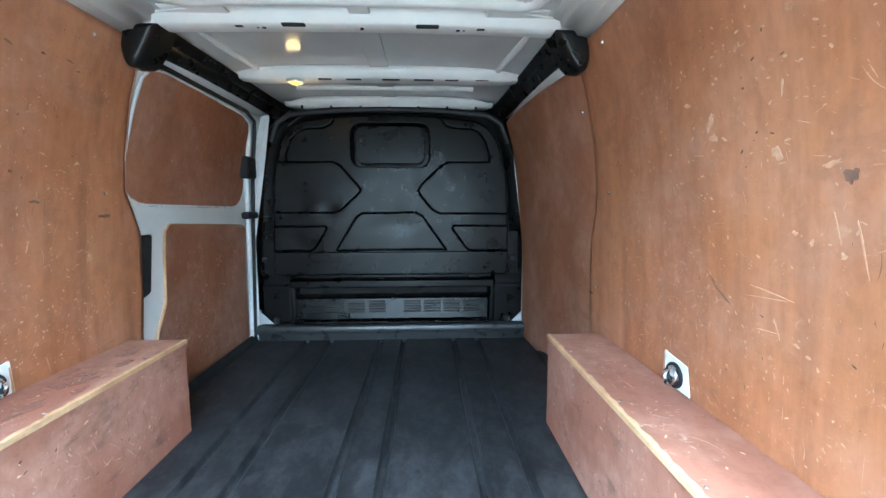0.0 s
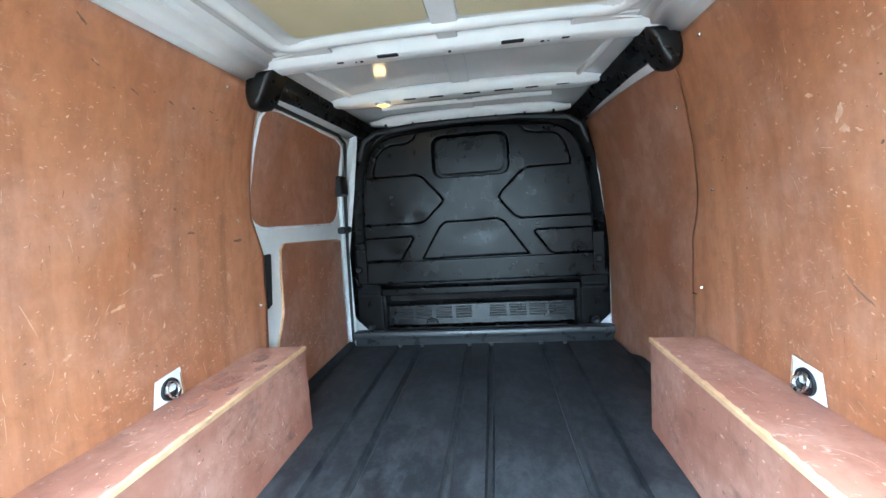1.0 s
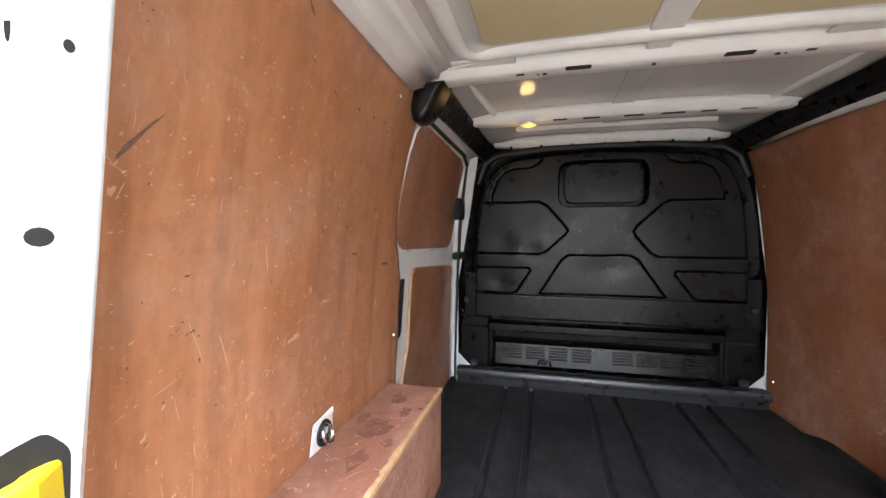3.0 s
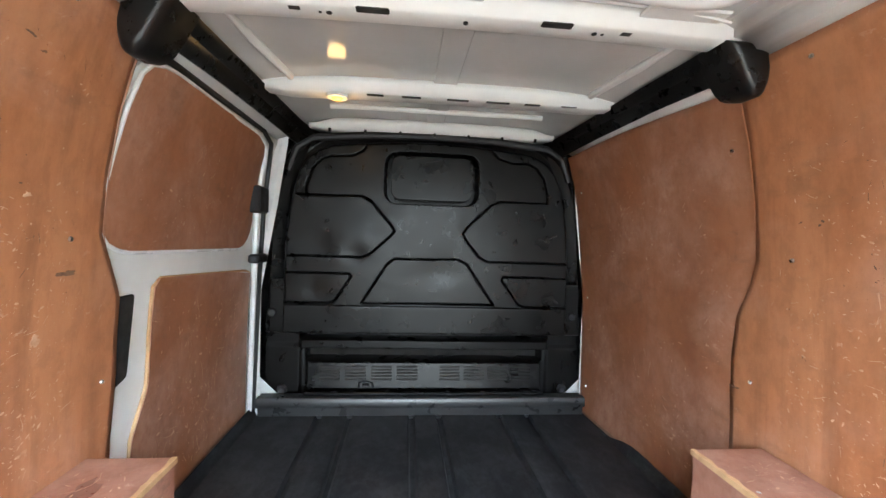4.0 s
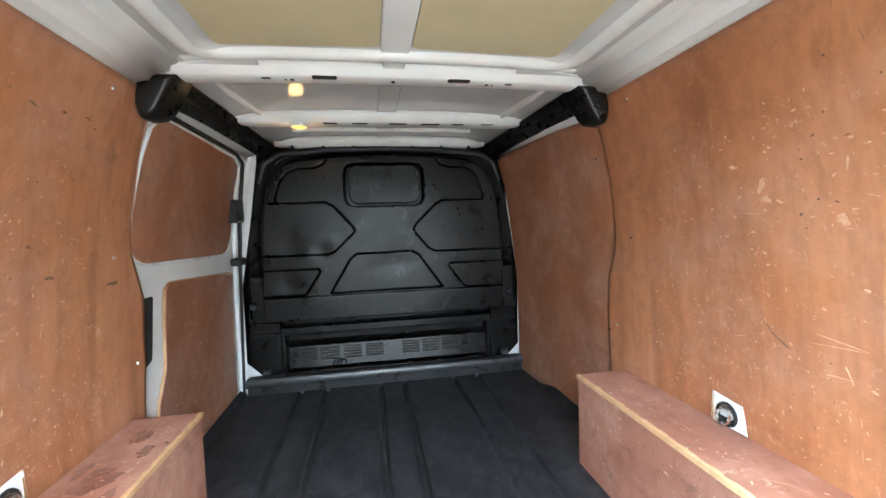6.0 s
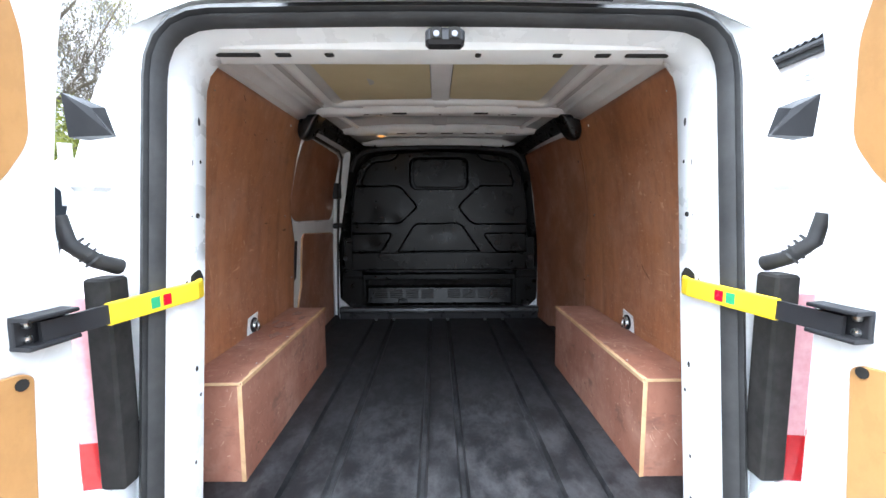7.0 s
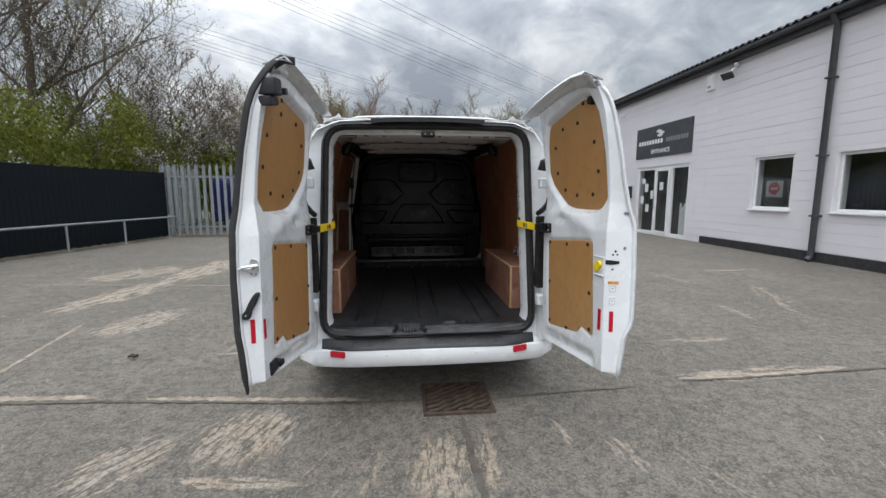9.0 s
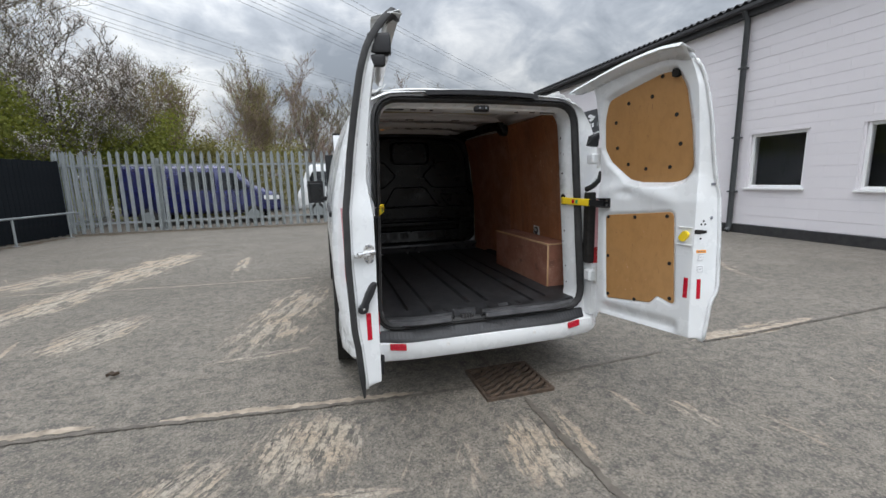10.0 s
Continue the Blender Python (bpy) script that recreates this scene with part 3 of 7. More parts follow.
def ring120(y, top, shrink):
    pts = [(w - shrink, 0.40 + (z - 0.30) * (top - 0.40) / 1.70) for z, w in HALF]
    curve = [(0, 0.40)] + pts + [(0, top + 0.004)] + [(-x, z) for x, z in reversed(pts)]
    return [(x, y + rear_y(z) * 0.6, z) for x, z in resample(curve, 120)]


frame_rings = [ring120(0.13, 1.995, 0.0), ring120(0.075, 1.99, 0.008), ring120(0.045, 1.985, 0.03),
               rear_curve(0.782, 0.492, 0.722, 1.978, 0.17, 0.04), rear_curve(0.765, 0.508, 0.705, 1.962, 0.155, 0.045),
               rear_curve(0.722, 0.540, 0.664, 1.924, 0.125, 0.05), rear_curve(0.695, 0.540, 0.642, 1.902, 0.11, 0.105),
               rear_curve(0.695, 0.536, 0.644, 1.904, 0.11, 0.186), rear_curve(0.702, 0.534, 0.65, 1.908, 0.11, 0.194), rear_curve(0.80, 0.530, 0.745, 1.96, 0.11, 0.206)]
part("rear_frame", loft(frame_rings, True, (False, False)), WHITE, van, "white door aperture frame", True)
mid = rear_curve(0.732, 0.532, 0.676, 1.938, 0.14, 0.022)
part("door_seal", sweep(mid, [(-0.026, -0.012), (-0.018, 0.012), (-0.006, 0.02), (0.0, 0.008), (0.008, 0.02), (0.02, 0.012), (0.026, -0.012)], True, (0, -1, 0)), RUBBER, van, "ribbed black rubber door seal", True)
# small punched holes along the aperture frame
HOLE_PEG = lathe([(-0.002, 0.001), (-0.002, 0.008), (0.002, 0.008), (0.002, 0.001)], (0, 0, 0), "x", 12)
for side in (1, -1):
    for z, dy, wy, wz in ((0.68, 0.10, 0.7, 1.0), (0.80, 0.10, 0.6, 0.8), (0.98, 0.12, 0.6, 0.7), (1.06, 0.10, 0.8, 1.0), (1.474, 0.071, 0.3, 0.5), (1.474, 0.097, 1.2, 0.9), (1.617, 0.108, 0.5, 0.6), (1.617, 0.071, 0.25, 1.7), (1.722, 0.099, 0.6, 1.4), (1.83, 0.09, 0.6, 0.7)):
        x = 0.695 - 0.0385 * (z - 0.575)
        part("hole", moved(HOLE_PEG, pose(side * (x + 0.0005), rear_y(z) + dy + 0.05, z) @ Matrix.Diagonal((1, wy, wz, 1))), HOLE, van)
    # the check strap's anchor; its notch is a flat plate with the shade painted on
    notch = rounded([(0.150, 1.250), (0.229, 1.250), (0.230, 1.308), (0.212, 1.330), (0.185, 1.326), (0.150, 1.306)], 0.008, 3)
    part("strap_pocket", slab(notch, lambda u, v, d: (side * (0.695 - 0.0385 * (v - 0.575) + d), u, v), -0.0015, 0.004, 0.001), HOLE, van, "near-black plate for the shaded notch behind the check strap")
    part("strap_anchor", loft([[(side * x, y, z) for x, y in ((0.682, 0.190), (0.680, 0.218), (0.70, 0.238), (0.715, 0.222))] for z in (1.268, 1.276, 1.312, 1.322)]), PLASTIC, van, "black check strap anchor")
# dark strip with the high brake light above the opening
part("top_trim", loft([[(x, 0.066, 1.953 + z + 0.012 * (1 - (x / 0.375) ** 2)) for x in np.linspace(-0.375, 0.375, 13)] for z in (0.0, 0.024)] +
                      [[(x, 0.13, 1.989 + 0.012 * (1 - (x / 0.375) ** 2)) for x in np.linspace(-0.375, 0.375, 13)]], False), PLASTIC, van, "black trim strip above the opening", thick=0.006)
latch = part("door_catch", cbox(-0.046, 0.046, 0.085, 0.135, 1.871, 1.907, 0.008), PLASTIC, van, "black catch with bright striker bolts")
for x in (-0.02, 0.022):
    part("bolt", lathe([(0.080, 0.003), (0.080, 0.007), (0.09, 0.007)], (x, 0, 1.890), "y", 10), INK, latch)
    part("recess", cbox(x - 0.014, x + 0.014, 0.082, 0.09, 1.878, 1.906, 0.003), HOLE, latch)
# header inside the opening, with slots
header = part("roof_header", loft([[(s * 0.72, y, z) for s in np.linspace(-1, 1, 9)] for y, z in ((0.17, 1.955), (0.20, 1.90), (0.27, 1.89), (0.32, 1.905), (0.34, 1.97), (0.30, 2.02))], False), WHITE_IN, van, "white pressed steel header", True, 0.004)
for x, w in ((-0.53, 0.05), (-0.60, 0.025), (-0.30, 0.012), (-0.42, 0.02), (0.53, 0.05), (0.60, 0.025), (0.42, 0.02), (0.30, 0.012), (0.09, 0.008)):
    part("slot", cbox(x - w, x + w, 0.215, 0.235, 1.889, 1.897, 0.003), HOLE, header)

# bumper: white cover, ribbed black step, reflectors, sensors
bump_path = [(-0.955, 0.55), (-0.945, 0.22), (-0.90, 0.06), (-0.80, -0.035), (-0.55, -0.075), (0, -0.088), (0.55, -0.075), (0.80, -0.035), (0.90, 0.06), (0.945, 0.22), (0.955, 0.55)]
bp = np.array(bump_path)
tt = np.linspace(0, len(bp) - 1, 60)
bp = np.stack([np.interp(tt, range(len(bump_path)), bp[:, k]) for k in (0, 1)], 1)


def bump_ring(z, f, dy):
    return [(x * f, y + dy + 0.03, z + 0.013 + 0.06 * smooth(np.abs(x), 0.78, 0.95) * (1 if z > 0.4 else 0)) for x, y in bp]


bumper = part("rear_bumper", loft([bump_ring(0.30, 0.93, 0.09), bump_ring(0.318, 0.985, 0.02), bump_ring(0.345, 1.0, 0.0), bump_ring(0.40, 1.0, -0.002), bump_ring(0.428, 0.995, 0.006),
                                   bump_ring(0.436, 0.985, 0.022), bump_ring(0.50, 0.94, 0.10)], False), WHITE, van, "white painted rear bumper", True, 0.004)
for x in (-0.30, 0.31):
    part("parking_sensor", lathe([(-0.061, 0.002), (-0.0625, 0.012), (-0.055, 0.014)], (x, 0.004, 0.411), "y", 14), WHITE_IN, bumper)
for s in (1, -1):
    poly = rounded([(s * 0.572, 0.408), (s * 0.672, 0.418), (s * 0.672, 0.458), (s * 0.572, 0.450)], 0.008, 3)
    part("reflector", slab(poly, lambda u, v, d: (u, -0.044 + 0.12 * max(abs(u) - 0.57, 0) * 1.2 + d - 0.006 + 0.18 * (v - 0.42), v - 0.004), 0.0, -0.010), RED, bumper, "red rear reflector")


def step_f(U, W):
    x = -0.735 + 1.47 * U
    y0 = 0.035 + 0 * U
    y1 = -0.042 + 0.055 * smooth(np.abs(x), 0.5, 0.78)
    y = y0 + (y1 - y0) * W
    z = 0.514 - 0.056 * W - 0.012 * smooth(W, 0.88, 1.0) + 0.0014 * smooth(np.cos(x * 2 * math.pi / 0.0245), 0.2, 0.8) * smooth(W, 0.1, 0.2) * (1 - smooth(W, 0.8, 0.9))
    return x, y, z


part("bumper_step", grid(300, 14, step_f), STEP, van, "ribbed black plastic bumper step", False, 0.004)

# lamps and hinge pillars at the rear corners
for s in (1, -1):
    lamp = part("tail_lamp", loft([[(s * x, y, z) for x, y in ((0.792, 0.06), (0.80, 0.012), (0.845, 0.006), (0.90, 0.05), (0.945, 0.14), (0.955, 0.22), (0.86, 0.22))] for z in (0.955, 0.965, 1.20, 1.285, 1.295)]), lamp_pink, van, "tall tail lamp with red and clear lens", True)
    part("red_lens", loft([[(s * x, y, z) for x, y in ((0.790, 0.06), (0.798, 0.010), (0.845, 0.003), (0.902, 0.047), (0.948, 0.14), (0.958, 0.22), (0.86, 0.22))] for z in (0.842, 0.85, 0.948, 0.955)]), lamp_red, lamp)
    # solid dark block painted as the shade between seal and lamp
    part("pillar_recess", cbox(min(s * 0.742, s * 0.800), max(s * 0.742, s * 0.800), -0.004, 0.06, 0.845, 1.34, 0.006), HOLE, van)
    part("hinge_cover", loft([[(s * 0.735, 0.035, 1.655), (s * 0.80, 0.0, 1.645), (s * 0.80, 0.05, 1.645), (s * 0.745, 0.06, 1.655)],
                              [(s * 0.765, 0.02, 1.71), (s * 0.80, -0.01, 1.735), (s * 0.80, 0.05, 1.735), (s * 0.765, 0.06, 1.72)]]), PLASTIC, van, "black plastic corner wedge")
    hinge = part("door_hinge", cbox(min(s * 0.745, s * 0.83), max(s * 0.745, s * 0.83), -0.02, 0.05, 1.53, 1.60, 0.01), WHITE, van, "white steel door hinge")
    part("hinge_pin", lathe([(1.50, 0.012), (1.63, 0.012)], (s * 0.80, -0.012, 0), "z", 10), WHITE_IN, hinge)
    low = part("door_hinge", cbox(min(s * 0.745, s * 0.83), max(s * 0.745, s * 0.83), -0.03, 0.04, 0.72, 0.80, 0.01), WHITE, van, "white steel door hinge")
    part("hinge_pin", lathe([(0.70, 0.012), (0.82, 0.012)], (s * 0.80, -0.02, 0), "z", 10), WHITE_IN, low)
    part("cable_boot", tube([(s * 0.755, 0.05, 1.36), (s * 0.765, 0.0, 1.38), (s * 0.79, -0.035, 1.42), (s * 0.80, -0.04, 1.48)], 0.017, 10, scale=[1.1, 1, 0.95, 0.8]), RUBBER, van, "ribbed black cable boot", True)
    ribs = join(*[tube([(s * (0.765 + 0.009 * i), -0.004 * i - 0.003, 1.38 + 0.012 * i), (s * (0.768 + 0.009 * i), -0.004 * i - 0.005, 1.384 + 0.012 * i)], 0.021, 10) for i in range(4)])
    part("boot_rib", ribs, RUBBER, van)
    part("corner_cap", loft([[(s * x, y, z) for x, y in ((0.765, 0.05), (0.785, -0.005), (0.86, 0.0), (0.92, 0.07), (0.94, 0.17), (0.80, 0.17))] for z in (0.47, 0.80, 0.825, 0.84)]), WHITE, van, "white bodywork below the lamp", True)


def door_put(s):
    """Place on a rear door: u out from the hinge, z up, d out of the inner face towards the load space."""
    swing = 0.035 if s > 0 else 0.07      # each door stands at its own angle

    def put(u, z, d=0.0):
        U = u * (1 + 1.2 * swing)
        D = d + swing * U
        return (s * (0.745 + 0.167 * U - 0.986 * D), -0.04 - 0.986 * U - 0.167 * D, z + swing * u * (1.474 - z))
    return put


UP_PANEL = [(0.085, 1.80), (0.105, 1.905), (0.16, 1.925), (0.46, 1.995), (0.545, 1.985), (0.60, 1.90), (0.655, 1.70), (0.695, 1.48), (0.665, 1.425), (0.60, 1.405), (0.40, 1.403), (0.31, 1.425), (0.155, 1.54), (0.10, 1.62)]
LOW_PANEL = [(0.115, 1.185), (0.13, 1.197), (0.56, 1.240), (0.578, 1.225), (0.612, 0.725), (0.598, 0.718), (0.51, 0.742), (0.465, 0.690), (0.16, 0.648), (0.145, 0.66)]


EDGE_Z = [0.50, 0.60, 0.75, 0.82, 1.10, 1.33, 1.42, 1.56, 1.70, 1.88, 1.97, 2.05, 2.10]
EDGE_U = {1: [0.745, 0.75, 0.757, 0.771, 0.747, 0.728, 0.722, 0.722, 0.72, 0.702, 0.686, 0.66, 0.63],
          -1: [0.760, 0.762, 0.764, 0.764, 0.750, 0.735, 0.720, 0.712, 0.708, 0.70, 0.685, 0.66, 0.64]}
EDGE_D = {1: [-0.070, -0.078, -0.09, -0.118, -0.135, -0.138, -0.105, -0.07, -0.045, -0.012, 0.012, 0.06, 0.10],
          -1: [-0.060, -0.065, -0.075, -0.085, -0.096, -0.094, -0.082, -0.066, -0.045, -0.012, 0.015, 0.06, 0.10]}


def door_edges(z, s):
    """Hinge-side and free-side ends of the door at a height."""
    u0 = np.interp(z, [0.5, 0.9, 1.5, 1.9, 2.05], [0.045, 0.035, 0.02, 0.01, 0.0])
    return u0, np.interp(z, EDGE_Z, EDGE_U[s])


def edge_d(z, s):
    """How far the closing edge lies behind the inner face: deep below, leaning in above."""
    return np.interp(z, EDGE_Z, EDGE_D[s])


def bevel_u(z, s):
    """Where the inner face turns into the closing face that carries the locks."""
    return np.interp(z, [0.5, 0.9, 1.3, 1.45, 1.6, 1.9, 2.1], [0.712, 0.702, 0.700, 0.685, 0.684, 0.682, 0.64] if s > 0 else [0.735, 0.730, 0.715, 0.698, 0.692, 0.685, 0.64])


def lock_put(s):
    """Place on the closing face: w metres from its inner corner towards the edge, z up, d out of it."""
    base = door_put(s)

    def put_w(w, z, d=0.0):
        a, b = float(bevel_u(z, s)), float(door_edges(z, s)[1])
        e = float(edge_d(z, s))
        length = math.hypot(b - a, e)
        k = w / length
        return base(a + (b - a) * k - e / length * d, z, e * k + (b - a) / length * d)
    return put_w


def face_d(z):
    return np.interp(z, [0.5, 1.3, 1.45, 1.6, 1.8, 1.95, 2.06], [0.0, 0.0, -0.022, -0.012, 0.012, 0.038, 0.07])


def panel_d(z):
    return -0.050 + (z - 1.45) * 0.13


def top_z(U, s=1):
    return 1.995 + (0.035 * smooth(U, 0.3, 1.0) if s < 0 else 0.0) + 0.058 * np.sin(np.clip(U * 1.3, 0, 1) * math.pi * 0.5) - 0.03 * smooth(U, 0.80, 1.0)


UP_PANEL = [(u + 1.15 * panel_d(z), z) for u, z in UP_PANEL]


def door_face(s):
    put = door_put(s)

    def f(U, W):
        U = 1 - (1 - U) ** 1.7
        zb = 0.505 + (0.025 if s > 0 else 0.055) * U
        zt = top_z(U, s)
        z = zb + (zt - zb) * W
        u0, u1 = door_edges(z, s)
        u = u0 + (u1 - u0) * U
        d = face_d(z)
        up = signed(u, z, UP_PANEL)
        low = signed(u, z, LOW_PANEL)
        k = 1 - smooth(up, -0.004, 0.028)
        d = d * (1 - k) + (panel_d(z) - 0.004) * k              # window pressing, set back
        d += -0.010 * (1 - smooth(low, -0.002, 0.016))         # shallow seat of the lower panel
        d += 0.014 * np.exp(-((z - 1.325 - 0.04 * np.sin(u * 6)) / 0.045) ** 2) * smooth(u, 0.02, 0.10) * (1 - smooth(u, 0.5, 0.62))
        d += -0.016 * np.exp(-((u - 0.25) / 0.07) ** 2 - ((z - 1.345) / 0.03) ** 2)
        d += -0.018 * smooth(z, zb + 0.12, zb + 0.06) * (1 - smooth(z, zb + 0.05, zb + 0.02)) * smooth(u, 0.08, 0.15) * (1 - smooth(u, 0.60, 0.66))
        # the closing face runs back to the outer skin
        ub, e = bevel_u(z, s), edge_d(z, s)
        d = d + (e - d) * np.clip((u - ub) / (u1 - ub), 0, 1) * smooth(u - ub, -0.004, 0.004)
        # hinge side and foot roll back to the outer skin
        r = np.minimum(u - u0, z - zb)
        k = (1 - smooth(r, 0.0, 0.028)) ** 2
        d = d * (1 - k) + (e + 0.006) * k
        return put(u, z, d)

    return grid(110, 150, f)


def door_skin(s):
    put = door_put(s)

    def f(U, W):
        zb = 0.495 + (0.025 if s > 0 else 0.055) * U
        zt = top_z(U, s) + 0.028
        z = zb + (zt - zb) * W
        u0, u1 = door_edges(z, s)
        u0, u1 = u0 - 0.01, u1 - 0.002
        u = u0 + (u1 - u0) * U
        r = np.minimum(u - u0, u1 - u)
        d = edge_d(z, s) - 0.004 - 0.012 * smooth(r, 0.0, 0.06) * (1 - smooth(z, 1.8, 2.0))
        return put(u, z, d)
    return grid(40, 60, f)


SCREWS_R = ([(0.458, 1.978), (0.407, 1.885), (0.565, 1.768), (0.254, 1.872), (0.171, 1.773), (0.607, 1.613), (0.196, 1.62), (0.563, 1.49), (0.412, 1.485), (0.286, 1.516)],
            [(0.137, 1.186), (0.336, 1.196), (0.543, 1.215), (0.147, 0.93), (0.575, 0.948), (0.16, 0.675), (0.362, 0.684), (0.59, 0.745)])
SCREWS_L = ([(0.422, 1.975), (0.428, 1.906), (0.581, 1.784), (0.236, 1.883), (0.148, 1.776), (0.179, 1.621), (0.261, 1.516), (0.397, 1.483), (0.543, 1.498), (0.623, 1.629)],
            [(0.56, 1.222), (0.369, 1.206), (0.137, 1.179), (0.137, 0.93), (0.16, 0.691), (0.396, 0.69), (0.59, 0.745), (0.575, 0.955)])
for s, screws in ((1, SCREWS_R), (-1, SCREWS_L)):
    put = door_put(s)
    door = part("rear_door", door_face(s), WHITE, van, "open white rear door with tan hardboard panels inside" if s > 0 else "open white rear door with handle, latch and black edge seal", True)
    part("outer_skin", door_skin(s), WHITE, door, "", True, 0.003)
    # closing edge between skin and face
    rim = []
    for k in np.linspace(0, 1, 40):
        zz = (0.535 if s > 0 else 0.565) + 1.485 * k
        rim.append((float(door_edges(zz, s)[1]), zz, float(edge_d(zz, s))))
    part("door_edge", loft([[put(u - 0.004, z, d + 0.008) for u, z, d in rim], [put(u + 0.004, z, d + 0.002) for u, z, d in rim], [put(u + 0.002, z, d - 0.010) for u, z, d in rim]], False), WHITE, door, "", True, 0.004)
    up_put = lambda u, z, d: put(u, z, float(panel_d(z)) + d)
    part("upper_panel", slab(rounded(UP_PANEL, 0.03, 4), up_put, -0.006, 0.003, 0.002), PLY_DOOR, door, "tan hardboard panel with dark screw heads")
    part("lower_panel", slab(rounded(LOW_PANEL, 0.012, 3), put, -0.010, -0.002, 0.002), PLY_DOOR, door, "tan hardboard panel with dark screw heads")
    for upper, spots in ((True, screws[0]), (False, screws[1])):
        for u, z in spots:
            c = put(u + 1.15 * float(panel_d(z)), z, float(panel_d(z)) + 0.003) if upper else put(u, z, -0.002)
            part("screw_cup", moved(lathe([(0.003, 0.002), (0.0035, 0.005), (0.002, 0.0100), (-0.003, 0.0112)], (0, 0, 0), "y", 12), Matrix.Translation(c) @ Matrix.Rotation(radians(-s * 80.4), 4, "Z")), HOLE, door)
    # overhanging top flange
    rows_f = []
    for k in np.linspace(0, 1, 30):
        u = 0.0 + 0.655 * k
        zt = float(top_z(np.array(k), s))
        ze = 1.992 + (0.035 * k if s < 0 else 0.0) + 0.095 * math.sin(min(k * 1.15, 1) * math.pi * 0.5) - 0.012 * max(0.0, k - 0.85) / 0.15
        rows_f.append((put(u, zt - 0.006, float(face_d(zt))), put(u - 0.05 * (1 - k), ze + 0.004 - 0.02 * (1 - k), 0.075 + 0.03 * k), put(u - 0.15 * (1 - k) ** 1.5, ze, 0.100 + 0.045 * k), put(u - 0.14 * (1 - k) ** 1.5, ze + 0.012, 0.092 + 0.045 * k), put(u, zt + 0.034, 0.03)))
    part("top_flange", loft([[r[q] for r in rows_f] for q in range(5)], False), WHITE, door, "", True, 0.003)
    # check strap bracket and yellow strap
    bracket = part("strap_bracket", join(slab(rounded([(0.065, 1.246), (0.15, 1.246), (0.15, 1.306), (0.065, 1.306)], 0.006, 2), put, 0.0, 0.012),
                                         slab([(0.065, 1.298), (0.15, 1.298), (0.15, 1.306), (0.065, 1.306)], put, 0.0, 0.045), slab([(0.065, 1.246), (0.15, 1.246), (0.15, 1.254), (0.065, 1.254)], put, 0.0, 0.045)), PLASTIC, door, "black steel strap bracket")
    for u, z in ((0.132, 1.262), (0.132, 1.290)):
        part("bolt", moved(lathe([(0, 0.008), (0.006, 0.008), (0.008, 0.004)], (0, 0, 0), "x", 8), Matrix.Translation(put(u, z, 0.012)) @ Matrix.Rotation(radians(180 if s > 0 else 0), 4, "Z")), CHROME, bracket)
    A, B = Vector(put(0.085, 1.272, 0.03)), Vector((s * 0.650, 0.162, 1.281))
    mid_p = A.lerp(B, 0.5)
    strap = part("check_strap", sweep([A.lerp(B, 0.27), A.lerp(B, 0.36), mid_p, A.lerp(B, 0.82), B, B + Vector((s * 0.006, 0.032, 0)), B + Vector((s * 0.026, 0.062, 0))], rounded([(-0.008, -0.024), (0.008, -0.024), (0.008, 0.024), (-0.008, 0.024)], 0.005, 2)), YELLOW, van, "yellow plastic door check strap")
    part("strap_core", sweep([A - (B - A) * 0.12, A.lerp(B, 0.6)], [(-0.005, -0.020), (0.004, -0.020), (0.004, 0.020), (-0.005, 0.020)]), PLASTIC, strap)
    dirn = (B - A).normalized()
    nrm = Vector((s * dirn.y, -s * dirn.x, 0)).normalized()
    if nrm.y > 0:
        nrm = -nrm
    for k, mat_ in ((0.60, GREEN_PRINT), (0.70, RED)):
        c = A.lerp(B, k) + nrm * 0.0088
        part("sticker", loft([[tuple(c + dirn * a + Vector((0, 0, b)) + nrm * e) for a, b in ((-0.011, -0.013), (0.011, -0.013), (0.011, 0.013), (-0.011, 0.013))] for e in (0.0, 0.001)]), mat_, strap)

# fittings of the lock-side door (right) and of the handle-side door (left)
doors = [o for o in van.children if o.name.startswith("rear_door")]
rdoor, ldoor = doors
put = door_put(1)


def plate(poly, d0, d1, name, mat_, parent, label="", r=0.004, putter=None):
    return part(name, slab(rounded(poly, r, 3), putter or put, d0, d1, 0.001), mat_, parent, label)


def rect(u0, u1, z0, z1):
    return [(u0, z0), (u1, z0), (u1, z1), (u0, z1)]


def band(u0, u1, z0, z1):
    return rect(u0 - 0.033, u1 - 0.033, z0, z1)


putr, putl, lockr, lockl = door_put(1), door_put(-1), lock_put(1), lock_put(-1)
tilted = [(0.652 + a_ * 0.83 + b_ * 0.56, 1.115 + b_ * 0.83 - a_ * 0.56) for a_, b_ in rect(-0.020, 0.020, -0.030, 0.030)]
plate(tilted, -0.004, 0.016, "lock_pull", YELLOW, rdoor, "yellow oval emergency release", 0.019)
seat = plate(rect(0.617, 0.694, 1.070, 1.160), -0.004, 0.0025, "lock_seat", WHITE, rdoor)
part("lip", slab(rect(0.617, 0.694, 1.160, 1.164), put, -0.004, 0.008, 0.001), WHITE_IN, seat)
part("lip", slab(rect(0.617, 0.694, 1.066, 1.070), put, -0.004, 0.010, 0.001), WHITE, seat)
plate([(0.001, 1.131), (0.03, 1.128), (0.070, 1.134), (0.070, 1.146), (0.03, 1.152), (0.001, 1.154)], -0.004, 0.003, "lock_slot", HOLE, rdoor, "dark lock slot", 0.003, lockr)
